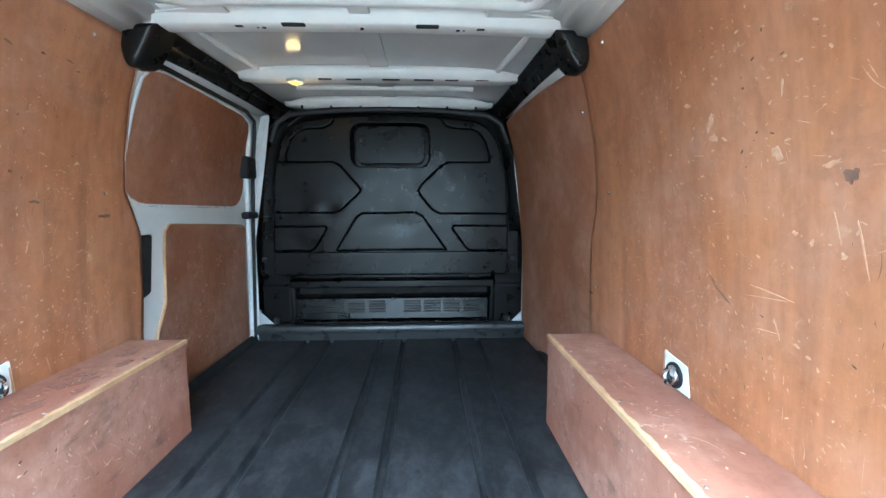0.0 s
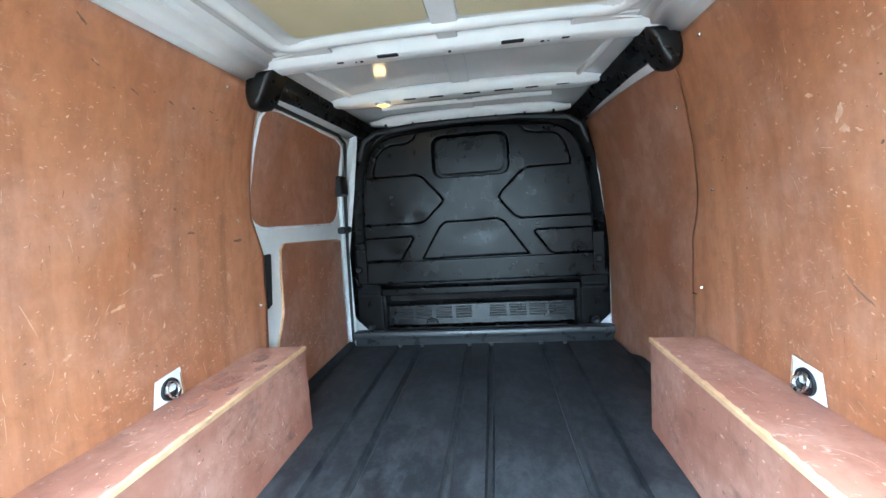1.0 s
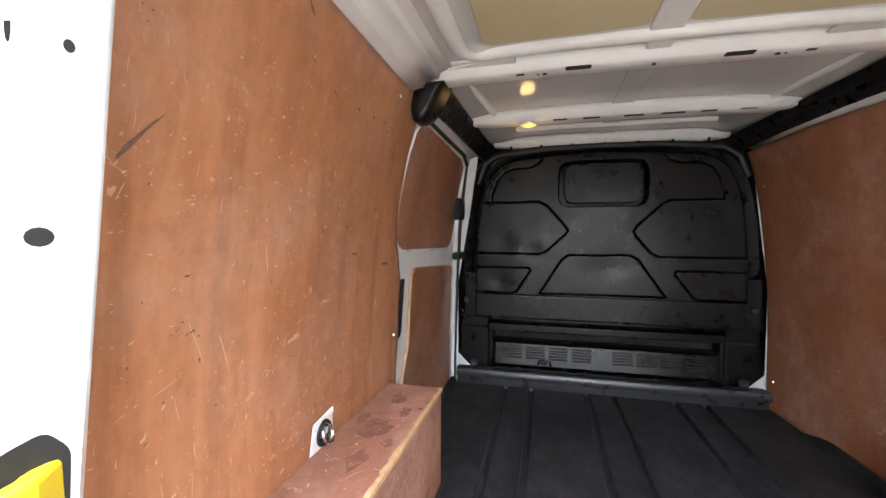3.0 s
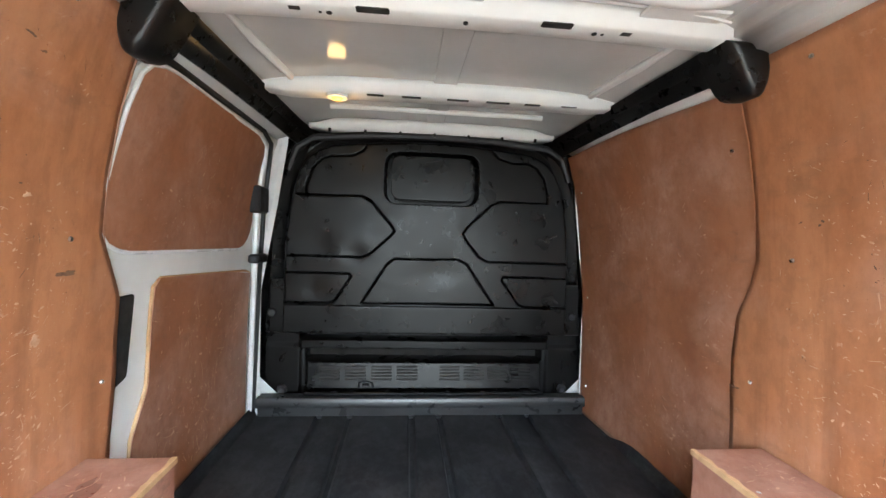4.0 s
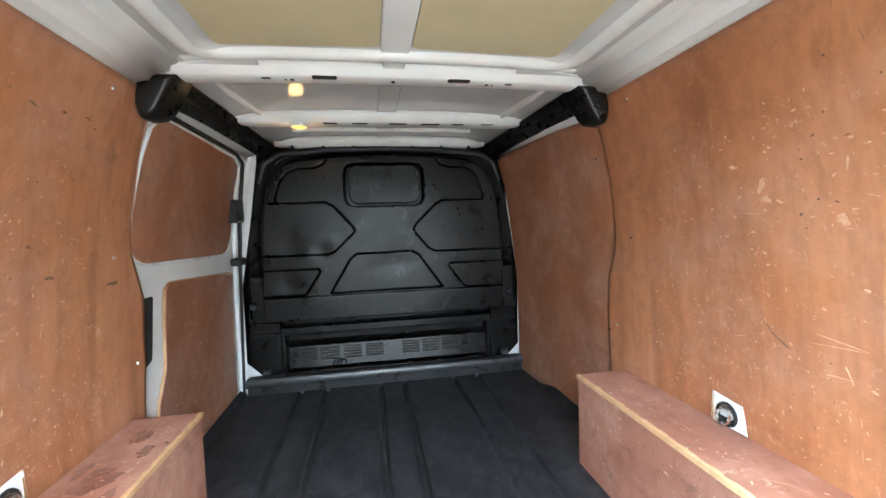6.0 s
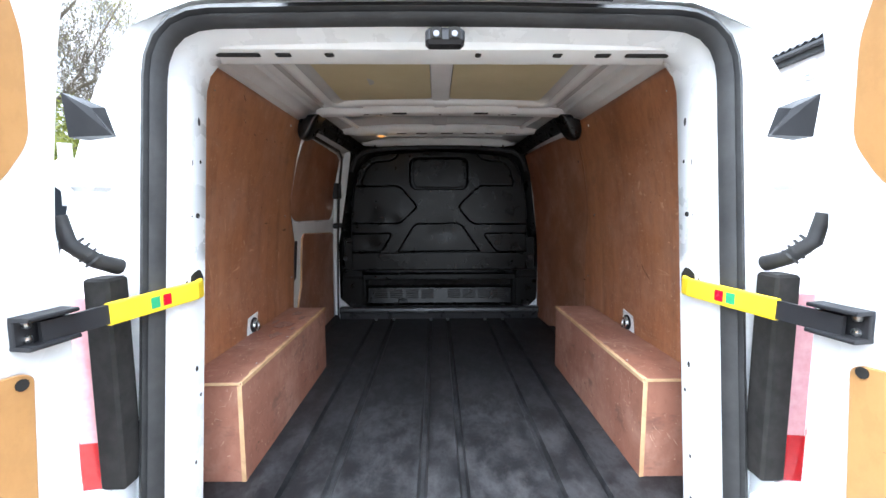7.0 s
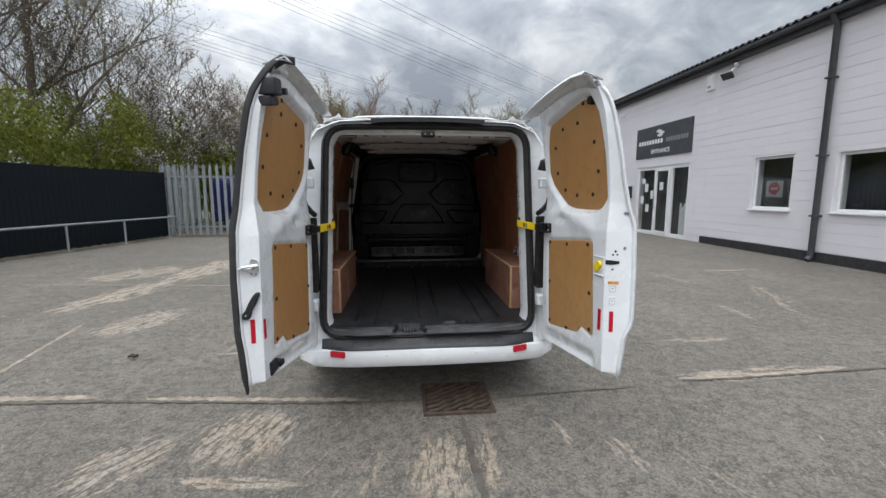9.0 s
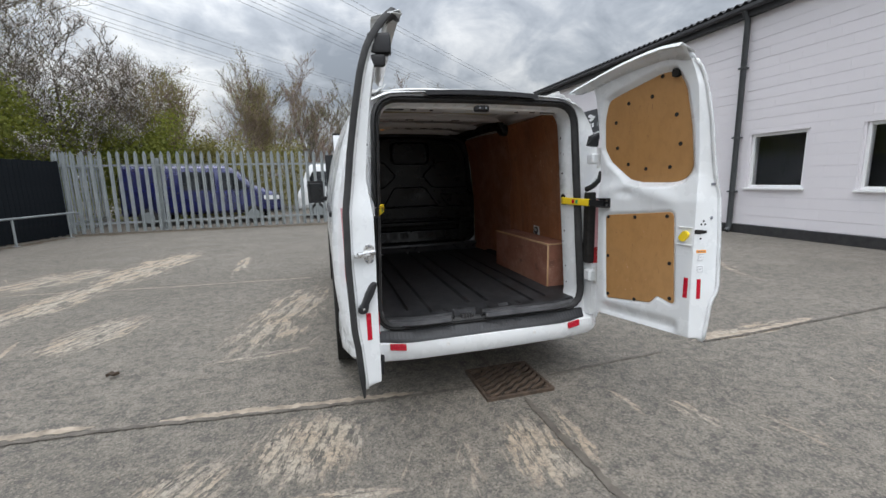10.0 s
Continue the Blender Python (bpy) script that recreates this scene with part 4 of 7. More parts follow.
for w, z, q in ((0.050, 1.198, 0.006), (0.037, 1.181, 0.005), (0.059, 1.181, 0.005), (0.037, 1.104, 0.0055)):
    plate(rect(w - q, w + q, z - q, z + q), -0.004, 0.0015, "hole", HOLE, rdoor, "", q * 0.9, lockr)
plate(rect(0.088, 0.102, 1.205, 1.223), -0.004, 0.004, "cap", INK, rdoor, "small grey stud", 0.007, lockr)
plate(rect(0.088, 0.112, 1.386, 1.400), -0.01, 0.004, "cap", INK, rdoor, "small grey stud", 0.004, lockr)
plate(rect(0.545, 0.583, 1.955, 1.998), 0.0, 0.044, "plug", HOLE, rdoor, "round dark hole", 0.018)
plate(rect(0.018, 0.071, 1.026, 1.043), -0.004, 0.002, "sticker", ORANGE, rdoor, "orange warning strip with dark print", 0.001, lockr)
plate(rect(0.026, 0.036, 1.030, 1.039), -0.003, 0.0026, "print", INK, rdoor, "", 0.001, lockr)
plate(rect(0.042, 0.064, 1.033, 1.037), -0.003, 0.0026, "print", INK, rdoor, "", 0.001, lockr)
for z in (1.003, 0.938):
    plate(rect(0.025, 0.060, z - 0.022, z + 0.022), -0.004, 0.0016, "sticker", PAPER, rdoor, "white label with a line drawing", 0.002, lockr)
    for q in (rect(0.028, 0.057, z - 0.018, z - 0.015), rect(0.028, 0.057, z + 0.013, z + 0.016), rect(0.028, 0.0305, z - 0.013, z + 0.012), rect(0.0545, 0.057, z - 0.013, z + 0.012), rect(0.038, 0.047, z - 0.003, z + 0.003)):
        plate(q, -0.003, 0.0022, "print", INK, rdoor, "", 0.0005, lockr)
plate([(0.032, 0.858), (0.052, 0.858), (0.042, 0.880)], -0.003, 0.002, "warning_triangle", RED, rdoor, "small red warning triangle", 0.002, lockr)
plate(rect(0.030, 0.050, 0.772, 0.882), -0.003, 0.0025, "reflector", RED, rdoor, "red reflective strip", 0.002, lockr)
plate(rect(0.664, 0.687, 0.772, 0.886), -0.003, 0.003, "reflector", RED, rdoor, "red reflective strip", 0.002)
plate(rect(0.032, 0.052, 0.778, 0.896), -0.003, 0.0025, "reflector", RED, ldoor, "red reflective strip", 0.002, lockl)
plate(rect(0.702, 0.722, 0.790, 0.890), -0.003, 0.003, "reflector", RED, ldoor, "red reflective strip", 0.002, putl)
handle = plate([(0.006, 1.125), (0.018, 1.108), (0.036, 1.108), (0.047, 1.125), (0.047, 1.172), (0.036, 1.190), (0.018, 1.190), (0.006, 1.172)], -0.004, 0.007, "latch_plate", CHROME, ldoor, "zinc-plated door latch", 0.006, lockl)
part("latch_bolt", tube([lockl(0.006, 1.156, 0.014), lockl(0.045, 1.154, 0.018), lockl(0.078, 1.150, 0.028)], 0.010, 10, up=(0, 0, 1)), CHROME, handle, "", True)
part("latch_lip", slab(rounded(rect(0.030, 0.090, 1.138, 1.150), 0.003, 2), lockl, 0.006, 0.030, 0.002), CHROME, handle)
for w, z in ((0.027, 1.182), (0.016, 1.119), (0.038, 1.119)):
    plate(rect(w - 0.004, w + 0.004, z - 0.004, z + 0.004), 0.006, 0.0085, "screw", INK, handle, "", 0.0035, lockl)
part("pull_handle", slab(rounded([(0.000, 1.026), (0.022, 1.030), (0.036, 1.012), (0.052, 0.985), (0.068, 0.945), (0.084, 0.925), (0.084, 0.902), (0.060, 0.898), (0.046, 0.910), (0.040, 0.945), (0.022, 0.972), (0.012, 1.000)], 0.010, 3), lockl, -0.004, 0.022, 0.006), PLASTIC, ldoor, "black plastic inner pull handle", True)
part("handle_screw", slab(rounded(rect(0.060, 0.070, 0.916, 0.926), 0.005, 3), lockl, 0.02, 0.0235, 0.001), CHROME, ldoor)
top_lock = part("top_lock", join(slab(rounded([(0.600, 1.960), (0.684, 1.950), (0.680, 2.030), (0.612, 2.036)], 0.012, 3), putl, 0.01, 0.098, 0.006), slab(rounded([(0.590, 1.920), (0.684, 1.900), (0.684, 1.947), (0.600, 1.957)], 0.010, 3), putl, 0.0, 0.075, 0.006)), PLASTIC, ldoor, "black plastic top latch", True)
part("latch_tongue", slab(rounded([(0.555, 1.975), (0.590, 1.972), (0.590, 2.0), (0.565, 2.005)], 0.004, 2), putl, 0.06, 0.105, 0.002), PLASTIC, top_lock)
part("bottom_lock", join(slab(rounded([(0.61, 0.600), (0.685, 0.580), (0.690, 0.655), (0.615, 0.655)], 0.01, 3), putl, -0.04, 0.012, 0.004), slab(rounded(rect(0.565, 0.61, 0.600, 0.63), 0.005, 2), putl, -0.03, 0.02, 0.003)), PLASTIC, ldoor, "black plastic bottom latch")
edge_path = []
for k in np.linspace(0, 1, 50):
    zz = 0.525 + 1.56 * k
    edge_path.append(putl(float(door_edges(zz, -1)[1]) + 0.005, zz, float(edge_d(zz, -1)) - 0.012))
edge_path += [putl(0.63, 2.118, 0.115), putl(0.56, 2.130, 0.135)]
wide = [0.35 + 0.65 * min(1.0, k / 3) for k in range(len(edge_path))]
part("edge_seal", sweep(edge_path, rounded([(-0.019, -0.012), (0.017, -0.014), (0.021, 0.012), (-0.015, 0.012)], 0.006, 2), False, (-1, 0, 0), wide), RUBBER, ldoor, "black rubber meeting-edge seal", True)

# wheels
for x, y, s in ((0.83, 0.98, 1), (-0.83, 0.98, -1), (0.83, 3.95, 1), (-0.83, 3.95, -1)):
    w = part("wheel", lathe([(-0.10, 0.20), (-0.105, 0.30), (-0.08, 0.338), (0.08, 0.338), (0.105, 0.30), (0.10, 0.20)], (x, y, 0.338), "x", 36), TYRE, van, "black road tyre with steel rim", True)
    part("rim", lathe([(s * 0.06, 0.205), (s * 0.095, 0.20), (s * 0.07, 0.16), (s * 0.085, 0.05), (s * 0.09, 0.01)], (x, y, 0.338), "x", 28), GALV, w, "", True)
    part("wheel_arch", lathe([(s * 0.02, 0.20), (s * 0.02, 0.405), (s * 0.148, 0.405), (s * 0.148, 0.39)], (x, y, 0.40), "x", 36), HOLE, van, "", True)
# exterior of the near side: rail, side rubbing strip, mirror, cab glass
for s in (1, -1):
    part("slide_rail", cbox(min(s * 0.955, s * 0.978), max(s * 0.955, s * 0.978), 0.30, 1.55, 1.225, 1.262, 0.006), PLASTIC, van, "black sliding-door rail")
    mir = part("door_mirror", loft([[(s * (1.02 + dx), 3.35 + dy, z) for dx, dy in ((-0.02, 0.0), (0.16, 0.0), (0.18, 0.05), (0.14, 0.13), (0.0, 0.14))] for z in (1.18, 1.20, 1.45, 1.47)]), PLASTIC, van, "black door mirror")
    part("mirror_glass", cbox(min(s * 1.02, s * 1.17), max(s * 1.02, s * 1.17), 3.343, 3.351, 1.21, 1.44, 0.004), CARGLASS, mir)
    part("mirror_arm", cbox(min(s * 0.93, s * 1.04), max(s * 0.93, s * 1.04), 3.40, 3.46, 1.20, 1.26, 0.01), PLASTIC, mir)
    part("cab_window", loft([[(s * 0.958, y, z) for y, z in ((2.62, 1.27), (3.62, 1.24), (3.62, 1.34), (3.30, 1.74), (2.62, 1.76))], [(s * (0.972 - 0.30 * max(z - 1.27, 0) * 0.9), y, z) for y, z in ((2.62, 1.27), (3.62, 1.24), (3.62, 1.34), (3.30, 1.74), (2.62, 1.76))]]), CARGLASS, van, "dark cab side window")

# ---- load space of the van ----
WALL = [(0.58, 0.862), (0.95, 0.858), (1.20, 0.850), (1.40, 0.833), (1.60, 0.812), (1.75, 0.785), (1.85, 0.758), (1.96, 0.725)]
WZ, WX = [p[0] for p in WALL], [p[1] for p in WALL]


def wall_x(z):
    return np.interp(z, WZ, WX)


# roof skin, beams, cant rails
roof = thing("roof_lining", (0, 1.3, 2.0), "bare painted van roof with cross beams and beige pads", "van roof")


def roof_f(U, W):
    x = -0.71 + 1.42 * U
    y = 0.30 + 2.18 * W
    z = 2.035 - 0.045 * np.abs(x / 0.71) ** 4
    # stiffening swage round each bay
    for a, b in ((0.34, 1.27),):
        rx = np.abs(x) - 0.548
        ry = np.abs(y - (a + b) / 2) - ((b - a) / 2 - 0.035)
        dd = np.hypot(np.maximum(rx + 0.10, 0), np.maximum(ry + 0.10, 0)) + np.minimum(np.maximum(rx, ry) + 0.10, 0) - 0.10
        z = z - 0.024 * np.exp(-(dd / 0.019) ** 2)
    return x, y, z


part("roof_skin", grid(120, 180, roof_f), ROOF_SHADED, roof, "white roof skin toned down for shade", True, 0.002)
for x0, x1 in ((-0.485, -0.045), (0.045, 0.49)):
    part("sound_pad", slab(rounded([(x0, 0.42), (x1, 0.42), (x1, 1.19), (x0, 1.19)], 0.03, 4), lambda u, v, d: (u, v, 2.034 - 0.045 * abs(u / 0.71) ** 4 - d), 0.0, 0.006), PAD, roof, "beige sound-deadening pad")
part("pad_hole", lathe([(2.0225, 0.004), (2.0225, 0.058), (2.028, 0.062)], (-0.34, 0.90, 0), "z", 28), ROOF_SHADED, roof, "round bare patch in the pad")
# beads keep the lighter white, so their brightness against the greyed skin is painted
for a, b, half in ((0.36, 1.235, 0.555),):
    ring = resample(rounded([(-half, a), (half, a), (half, b), (-half, b)], 0.10, 8), 120)
    part("roof_bead", tube([(x, y, 2.031 - 0.045 * abs(x / 0.71) ** 4) for x, y in ring], 0.025, 10, True), WHITE_IN, roof, "rounded pressed bead round the bay", True)
for q in (1, -1):
    part("roof_bead", tube([(q * x, y, 2.029 - 0.045 * abs(x / 0.71) ** 4) for x, y in ((0.575, 1.42), (0.565, 1.55), (0.535, 1.84))], 0.014, 8, scale=[0.5, 1.0, 0.9]), WHITE_IN, roof, "pressed bead along the side of the bay", True)
part("roof_bead", tube([(x, 2.16 + 0.02 * (1 - (x / 0.46) ** 2), 2.026 - 0.045 * abs(x / 0.71) ** 4) for x in np.linspace(-0.46, 0.46, 17)], 0.012, 8), WHITE_IN, roof, "pressed bead across the bay", True)
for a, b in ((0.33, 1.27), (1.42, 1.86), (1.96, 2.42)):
    part("centre_strip", cbox(-0.042, 0.042, a, b, 2.024 if a < 1 else 2.028, 2.033, 0.003), WHITE_IN if a < 1 else ROOF_SHADED, roof, "white joint strip")


def beam(y, half, w, z, tips):
    """A pressed hat-section cross beam that thickens in the middle."""
    xs = np.linspace(-half, half, 31)
    prof = [(-w, 0.050), (-w * 0.92, 0.030), (-w * 0.62, 0.004), (-w * 0.5, 0.0), (w * 0.5, 0.0), (w * 0.62, 0.004), (w * 0.92, 0.030), (w, 0.050)]
    rings = []
    for x in xs:
        k = 1.0 - tips * smooth(np.array(abs(x) / half), 0.78, 0.95)
        rings.append([(x, y + a * (0.6 + 0.4 * k), z + h * k + 0.012 * (1 - (x / half) ** 2) + (1 - k) * 0.02) for a, h in prof])
    return loft(rings, False)


b1 = part("cross_beam", beam(1.35, 0.735, 0.055, 1.978, 0.0), WHITE_IN, roof, "white pressed steel cross beam with slots", True, 0.003)
b2 = part("cross_beam", beam(1.915, 0.69, 0.06, 1.975, 0.6), WHITE_IN, roof, "white pressed steel cross beam with slots", True, 0.003)
b3 = part("cross_beam", beam(2.43, 0.60, 0.06, 1.972, 0.6), WHITE_IN, roof, "white pressed steel cross beam", True, 0.003)
part("beam_lip", tube([(x, 1.272, 2.022 - 0.045 * abs(x / 0.71) ** 4) for x in np.linspace(-0.61, 0.61, 25)], 0.004, 6), WHITE_IN, b1, "", True)
for q in (-1, 1):
    part("beam_tab", cbox(min(q * 0.40, q * 0.60), max(q * 0.40, q * 0.60), 1.250, 1.300, 2.006, 2.015, 0.004), WHITE_IN, b1, "raised welding tab")
part("beam_tab", cbox(-0.034, 0.034, 1.240, 1.300, 2.010, 2.022, 0.004), WHITE_IN, b1, "raised welding tab")
for x, w, y in ((-0.40, 0.025, 1.335), (0.40, 0.025, 1.335), (-0.215, 0.038, 1.325), (0.215, 0.038, 1.325)):
    part("slot", cbox(x - w, x + w, y - 0.012, y + 0.010, 1.9835, 1.9895, 0.003), HOLE, b1)
for x, w in ((-0.315, 0.007), (0.315, 0.007), (-0.335, 0.004), (0.335, 0.004), (-0.45, 0.003), (-0.47, 0.003), (0.45, 0.003), (0.48, 0.003), (0.0, 0.006), (-0.52, 0.003), (0.53, 0.003)):
    part("hole", lathe([(1.983, 0.001), (1.983, w), (1.992, w)], (x, 1.345, 0), "z", 8), HOLE, b1)
for s in (1, -1):
    part("hole", lathe([(1.976, 0.001), (1.976, 0.017), (1.985, 0.017)], (s * 0.655, 1.345, 0), "z", 14), HOLE, b1)
for x, w in ((-0.25, 0.03), (-0.12, 0.035), (0.05, 0.04), (0.20, 0.045), (0.33, 0.03), (0.47, 0.03)):
    part("slot", cbox(x - w, x + w, 1.875, 1.89, 1.980, 1.984, 0.002), HOLE, b2)
for x in np.linspace(-0.5, 0.5, 7):
    part("clip", cbox(x - 0.006, x + 0.006, 2.372, 2.385, 1.962, 1.980, 0.002), STEEL_BLACK, b3)
lens = part("dome_lamp", lathe([(1.958, 0.004), (1.960, 0.016), (1.968, 0.024), (1.975, 0.026)], (-0.385, 1.890, 0), "z", 20), LIT, roof, "lit warm roof lamp", True)
part("lamp_ring", lathe([(1.966, 0.027), (1.966, 0.036), (1.978, 0.038)], (-0.385, 1.890, 0), "z", 20), WHITE_IN, lens)
bulb = new("lamp_light", bpy.data.lights.new("lamp_light", "POINT"))
bulb.data.energy, bulb.data.color, bulb.data.shadow_soft_size = 0.025, (1.0, 0.55, 0.18), 0.03
bulb.location = (-0.385, 1.890, 1.935)
for s in (1, -1):
    part("cant_rail", loft([[(s * x, y, z) for x, z in ((0.775, 1.90), (0.741, 1.938), (0.733, 1.950), (0.718, 1.955), (0.700, 1.957), (0.693, 1.972), (0.684, 1.981), (0.664, 1.984), (0.650, 1.986), (0.642, 2.001), (0.612, 2.010), (0.602, 2.020), (0.595, 2.030))] for y in np.linspace(0.18, 1.36, 5)], False), WHITE_IN, roof, "white painted roof side rail", True, 0.004)
    rail_sect = [(0.768, 1.896), (0.752, 1.910), (0.736, 1.919), (0.704, 1.932), (0.69, 1.962)] if s > 0 else [(0.775, 1.908), (0.756, 1.919), (0.738, 1.926), (0.704, 1.942), (0.69, 1.966)]
    part("side_rail", loft([[(s * (x - 0.018 * (y - 1.36)), y, z) for x, z in rail_sect] for y in np.linspace(1.36, 2.44, 5)], False), WHITE_IN, roof, "white painted roof side rail", True, 0.004)
    # the trim's moulded end under the beam, and the channelled band that runs on from it
    face = rounded([(0.630, 1.984), (0.668, 1.912), (0.688, 1.872), (0.712, 1.851), (0.740, 1.852), (0.752, 1.885), (0.754, 1.945), (0.750, 1.984)], [0.004, 0.03, 0.03, 0.03, 0.03, 0.04, 0.03, 0.01], 5)
    mids = [(0.705 + (u - 0.705) * 0.86, 1.925 + (v - 1.925) * 0.86) for u, v in face]
    small = [(0.705 + (u - 0.705) * 0.60, 1.925 + (v - 1.925) * 0.62) for u, v in face]
    back = [(u - 0.004, max(v, 1.925 + (v - 1.925) * 0.85)) for u, v in face]
    trim = part("roof_trim", loft([[(s * u, 1.300, v) for u, v in small], [(s * (0.705 + (u - 0.705) * 0.76), 1.303, 1.925 + (v - 1.925) * 0.77) for u, v in face], [(s * u, 1.309, v) for u, v in mids], [(s * (0.705 + (u - 0.705) * 0.95), 1.316, 1.925 + (v - 1.925) * 0.95) for u, v in face], [(s * u, 1.324, v) for u, v in face], [(s * u, 1.372, v) for u, v in face], [(s * u, 1.41, v) for u, v in back]]), TRIM, roof, "moulded black plastic roof side trim", True)
    sect = [(0.640, 1.992), (0.656, 1.966), (0.672, 1.960), (0.682, 1.940), (0.703, 1.924), (0.716, 1.930), (0.752, 1.962), (0.70, 1.992)]
    rings = [[(s * (x - dx), y, z + dz - drop * (1 if z < 1.95 else 0)) for x, z in sect] for y, dx, dz, drop in ((1.345, 0.004, 0.0, 0.045), (1.40, 0.0, 0.0, 0.030), (1.46, 0.0, 0.0, 0.006), (1.7, 0.004, 0.003, 0.0), (2.1, 0.014, 0.003, 0.0), (2.30, 0.024, 0.0, 0.004), (2.40, 0.04, -0.006, 0.010), (2.47, 0.07, -0.012, 0.016))]
    part("trim_band", loft(rings), TRIM, trim, "", True)


# plywood linings
def ply_sheet(s, y0, y1, z0, z1, out=0.0, taper=0.0, wave=0.004):
    def f(U, W):
        z = z0(U) + (z1(U) - z0(U)) * W
        ya, yb = y0(z), y1(z)
        y = ya + (yb - ya) * U
        x = wall_x(z) + out - taper * (y - 1.35) + wave * np.sin(y * 4.1 + z * 3.0) * np.sin(z * 2.2 + 0.5)
        return s * x, y, z
    return grid(70, 60, f)


def front_edge(z):
    return np.interp(z, [0.5, 0.95, 1.15, 1.28, 1.36, 1.44, 1.7, 2.0], [1.50, 1.50, 1.50, 1.48, 1.435, 1.408, 1.405, 1.40])


def left_edge(z):
    return np.interp(z, [0.5, 0.95, 1.10, 1.30, 1.38, 1.46, 1.7, 2.0], [1.47, 1.47, 1.48, 1.475, 1.435, 1.392, 1.39, 1.39])


def rear_edge(z):
    return 0.235 + 0 * z


const = lambda v: (lambda q: v + 0 * q)
for s, edge in ((1, front_edge), (-1, left_edge)):
    lining = thing("plywood_lining", (s * 0.85, 0.8, 0.6), "scratched red-brown plywood side lining", "wall lining", "side linings")
    part("board", ply_sheet(s, rear_edge, edge, const(0.585), const(1.945)), PLY, lining, "", True, 0.009)
    zs = np.linspace(0.95, 1.88, 24)
    part("board_edge", tube([(s * (float(wall_x(z)) + 0.0045), float(edge(z)) + 0.001, z) for z in zs], 0.0035, 5), PLY_SHADED, lining)
    for y, z in ((0.32, 1.38), (0.33, 0.98), (0.50, 1.88), (1.20, 1.90), (1.30, 1.45), (1.43, 1.10), (0.30, 1.72)):
        part("screw", moved(lathe([(0, 0.001), (0, 0.0045), (0.004, 0.006)], (0, 0, 0), "x", 8), Matrix.Translation((s * (float(wall_x(z)) - 0.004), y, z)) @ Matrix.Diagonal((s, 1, 1, 1))), CHROME, lining)
front = thing("plywood_lining", (0.83, 1.9, 0.6), "red-brown plywood panel beside the bulkhead, shade in its colour", "wall lining", "side linings")
part("board", ply_sheet(1, const(1.39), const(2.41), const(0.60), lambda q: 1.900 + 0.012 * np.sin(q * math.pi), 0.012, 0.066, 0.003), PLY_SHADED, front, "", True, 0.009)
for y, z in ((1.46, 1.75), (2.34, 1.72), (2.35, 1.2), (2.35, 0.75), (1.6, 0.72)):
    part("screw", moved(lathe([(0, 0.001), (0, 0.0045), (0.004, 0.006)], (0, 0, 0), "x", 8), Matrix.Translation((float(wall_x(z)) + 0.006 - 0.066 * (y - 1.35), y, z))), CHROME, front)

# sliding door on the other side: white frame with two plywood panels
slide = thing("sliding_door", (-0.86, 1.9, 0.6), "white sliding door lined with two plywood panels", "van door")


def slide_put(u, v, d=0.0):
    return (-(float(wall_x(np.array(v))) + 0.014 - d) + 0.012 * (u - 1.35), u, v)


part("frame", grid(30, 60, lambda U, W: (-(wall_x(0.60 + 1.31 * W) + 0.014) + 0.012 * (U * 1.10), 1.37 + 1.06 * U, 0.60 + 1.31 * W)), WHITE_IN, slide, "white painted inner frame", True, 0.004)
UPPER = rounded([(1.379, 1.456), (1.404, 1.704), (1.429, 1.878), (1.521, 1.898), (2.179, 1.884), (2.275, 1.851), (2.293, 1.471), (2.220, 1.400), (1.460, 1.414)], 0.06, 5)
LOWER = rounded([(1.617, 1.334), (2.331, 1.297), (2.346, 0.605), (1.551, 0.605), (1.551, 0.893), (1.617, 1.015)], 0.025, 4)


def curved_slab(poly, d0, d1, n=16):
    """A board that follows the door's curve: strips between heights."""
    P = np.array(poly)
    lo, hi = P[:, 1].min() + 1e-4, P[:, 1].max() - 1e-4
    rows = []
    for z in np.linspace(lo, hi, n * 2):
        ys = []
        for (ax, az), (bx, bz) in zip(poly, poly[1:] + poly[:1]):
            if (az > z) != (bz > z):
                ys.append(ax + (bx - ax) * (z - az) / (bz - az))
        rows.append((min(ys), max(ys), z))
    front_rows = [[slide_put(y, z, d1) for y in np.linspace(a, b, 8)] + [slide_put(y, z, d0) for y in np.linspace(b, a, 8)] for a, b, z in rows]
    return loft(front_rows)


# both door boards use the plywood with the deep-interior shade painted in
part("upper_panel", curved_slab(UPPER, 0.002, 0.009), PLY_SHADED, slide, "red-brown plywood panel with shade in its colour")
part("lower_panel", curved_slab(LOWER, 0.004, 0.013), PLY_SHADED, slide, "scuffed red-brown plywood panel")
for poly, r in ((UPPER, 0.006), (LOWER, 0.005)):
    part("panel_rim", tube([slide_put(u, v, 0.006) for u, v in resample(poly, 60)], r, 6, True, (1, 0, 0)), WHITE if poly is UPPER else PLY_EDGE, slide, "", True)
part("slot", slab(rounded([(1.475, 1.055), (1.535, 1.075), (1.545, 1.30), (1.475, 1.30)], 0.012, 3), slide_put, 0.0, 0.005), HOLE, slide, "dark opening in the door frame")
for z in (1.355, 1.58):
    part("catch", cbox(-0.815, -0.765, 2.24, 2.36, z - 0.02, z + 0.02 if z < 1.5 else z + 0.10, 0.008), PLASTIC, slide, "black plastic door catch")
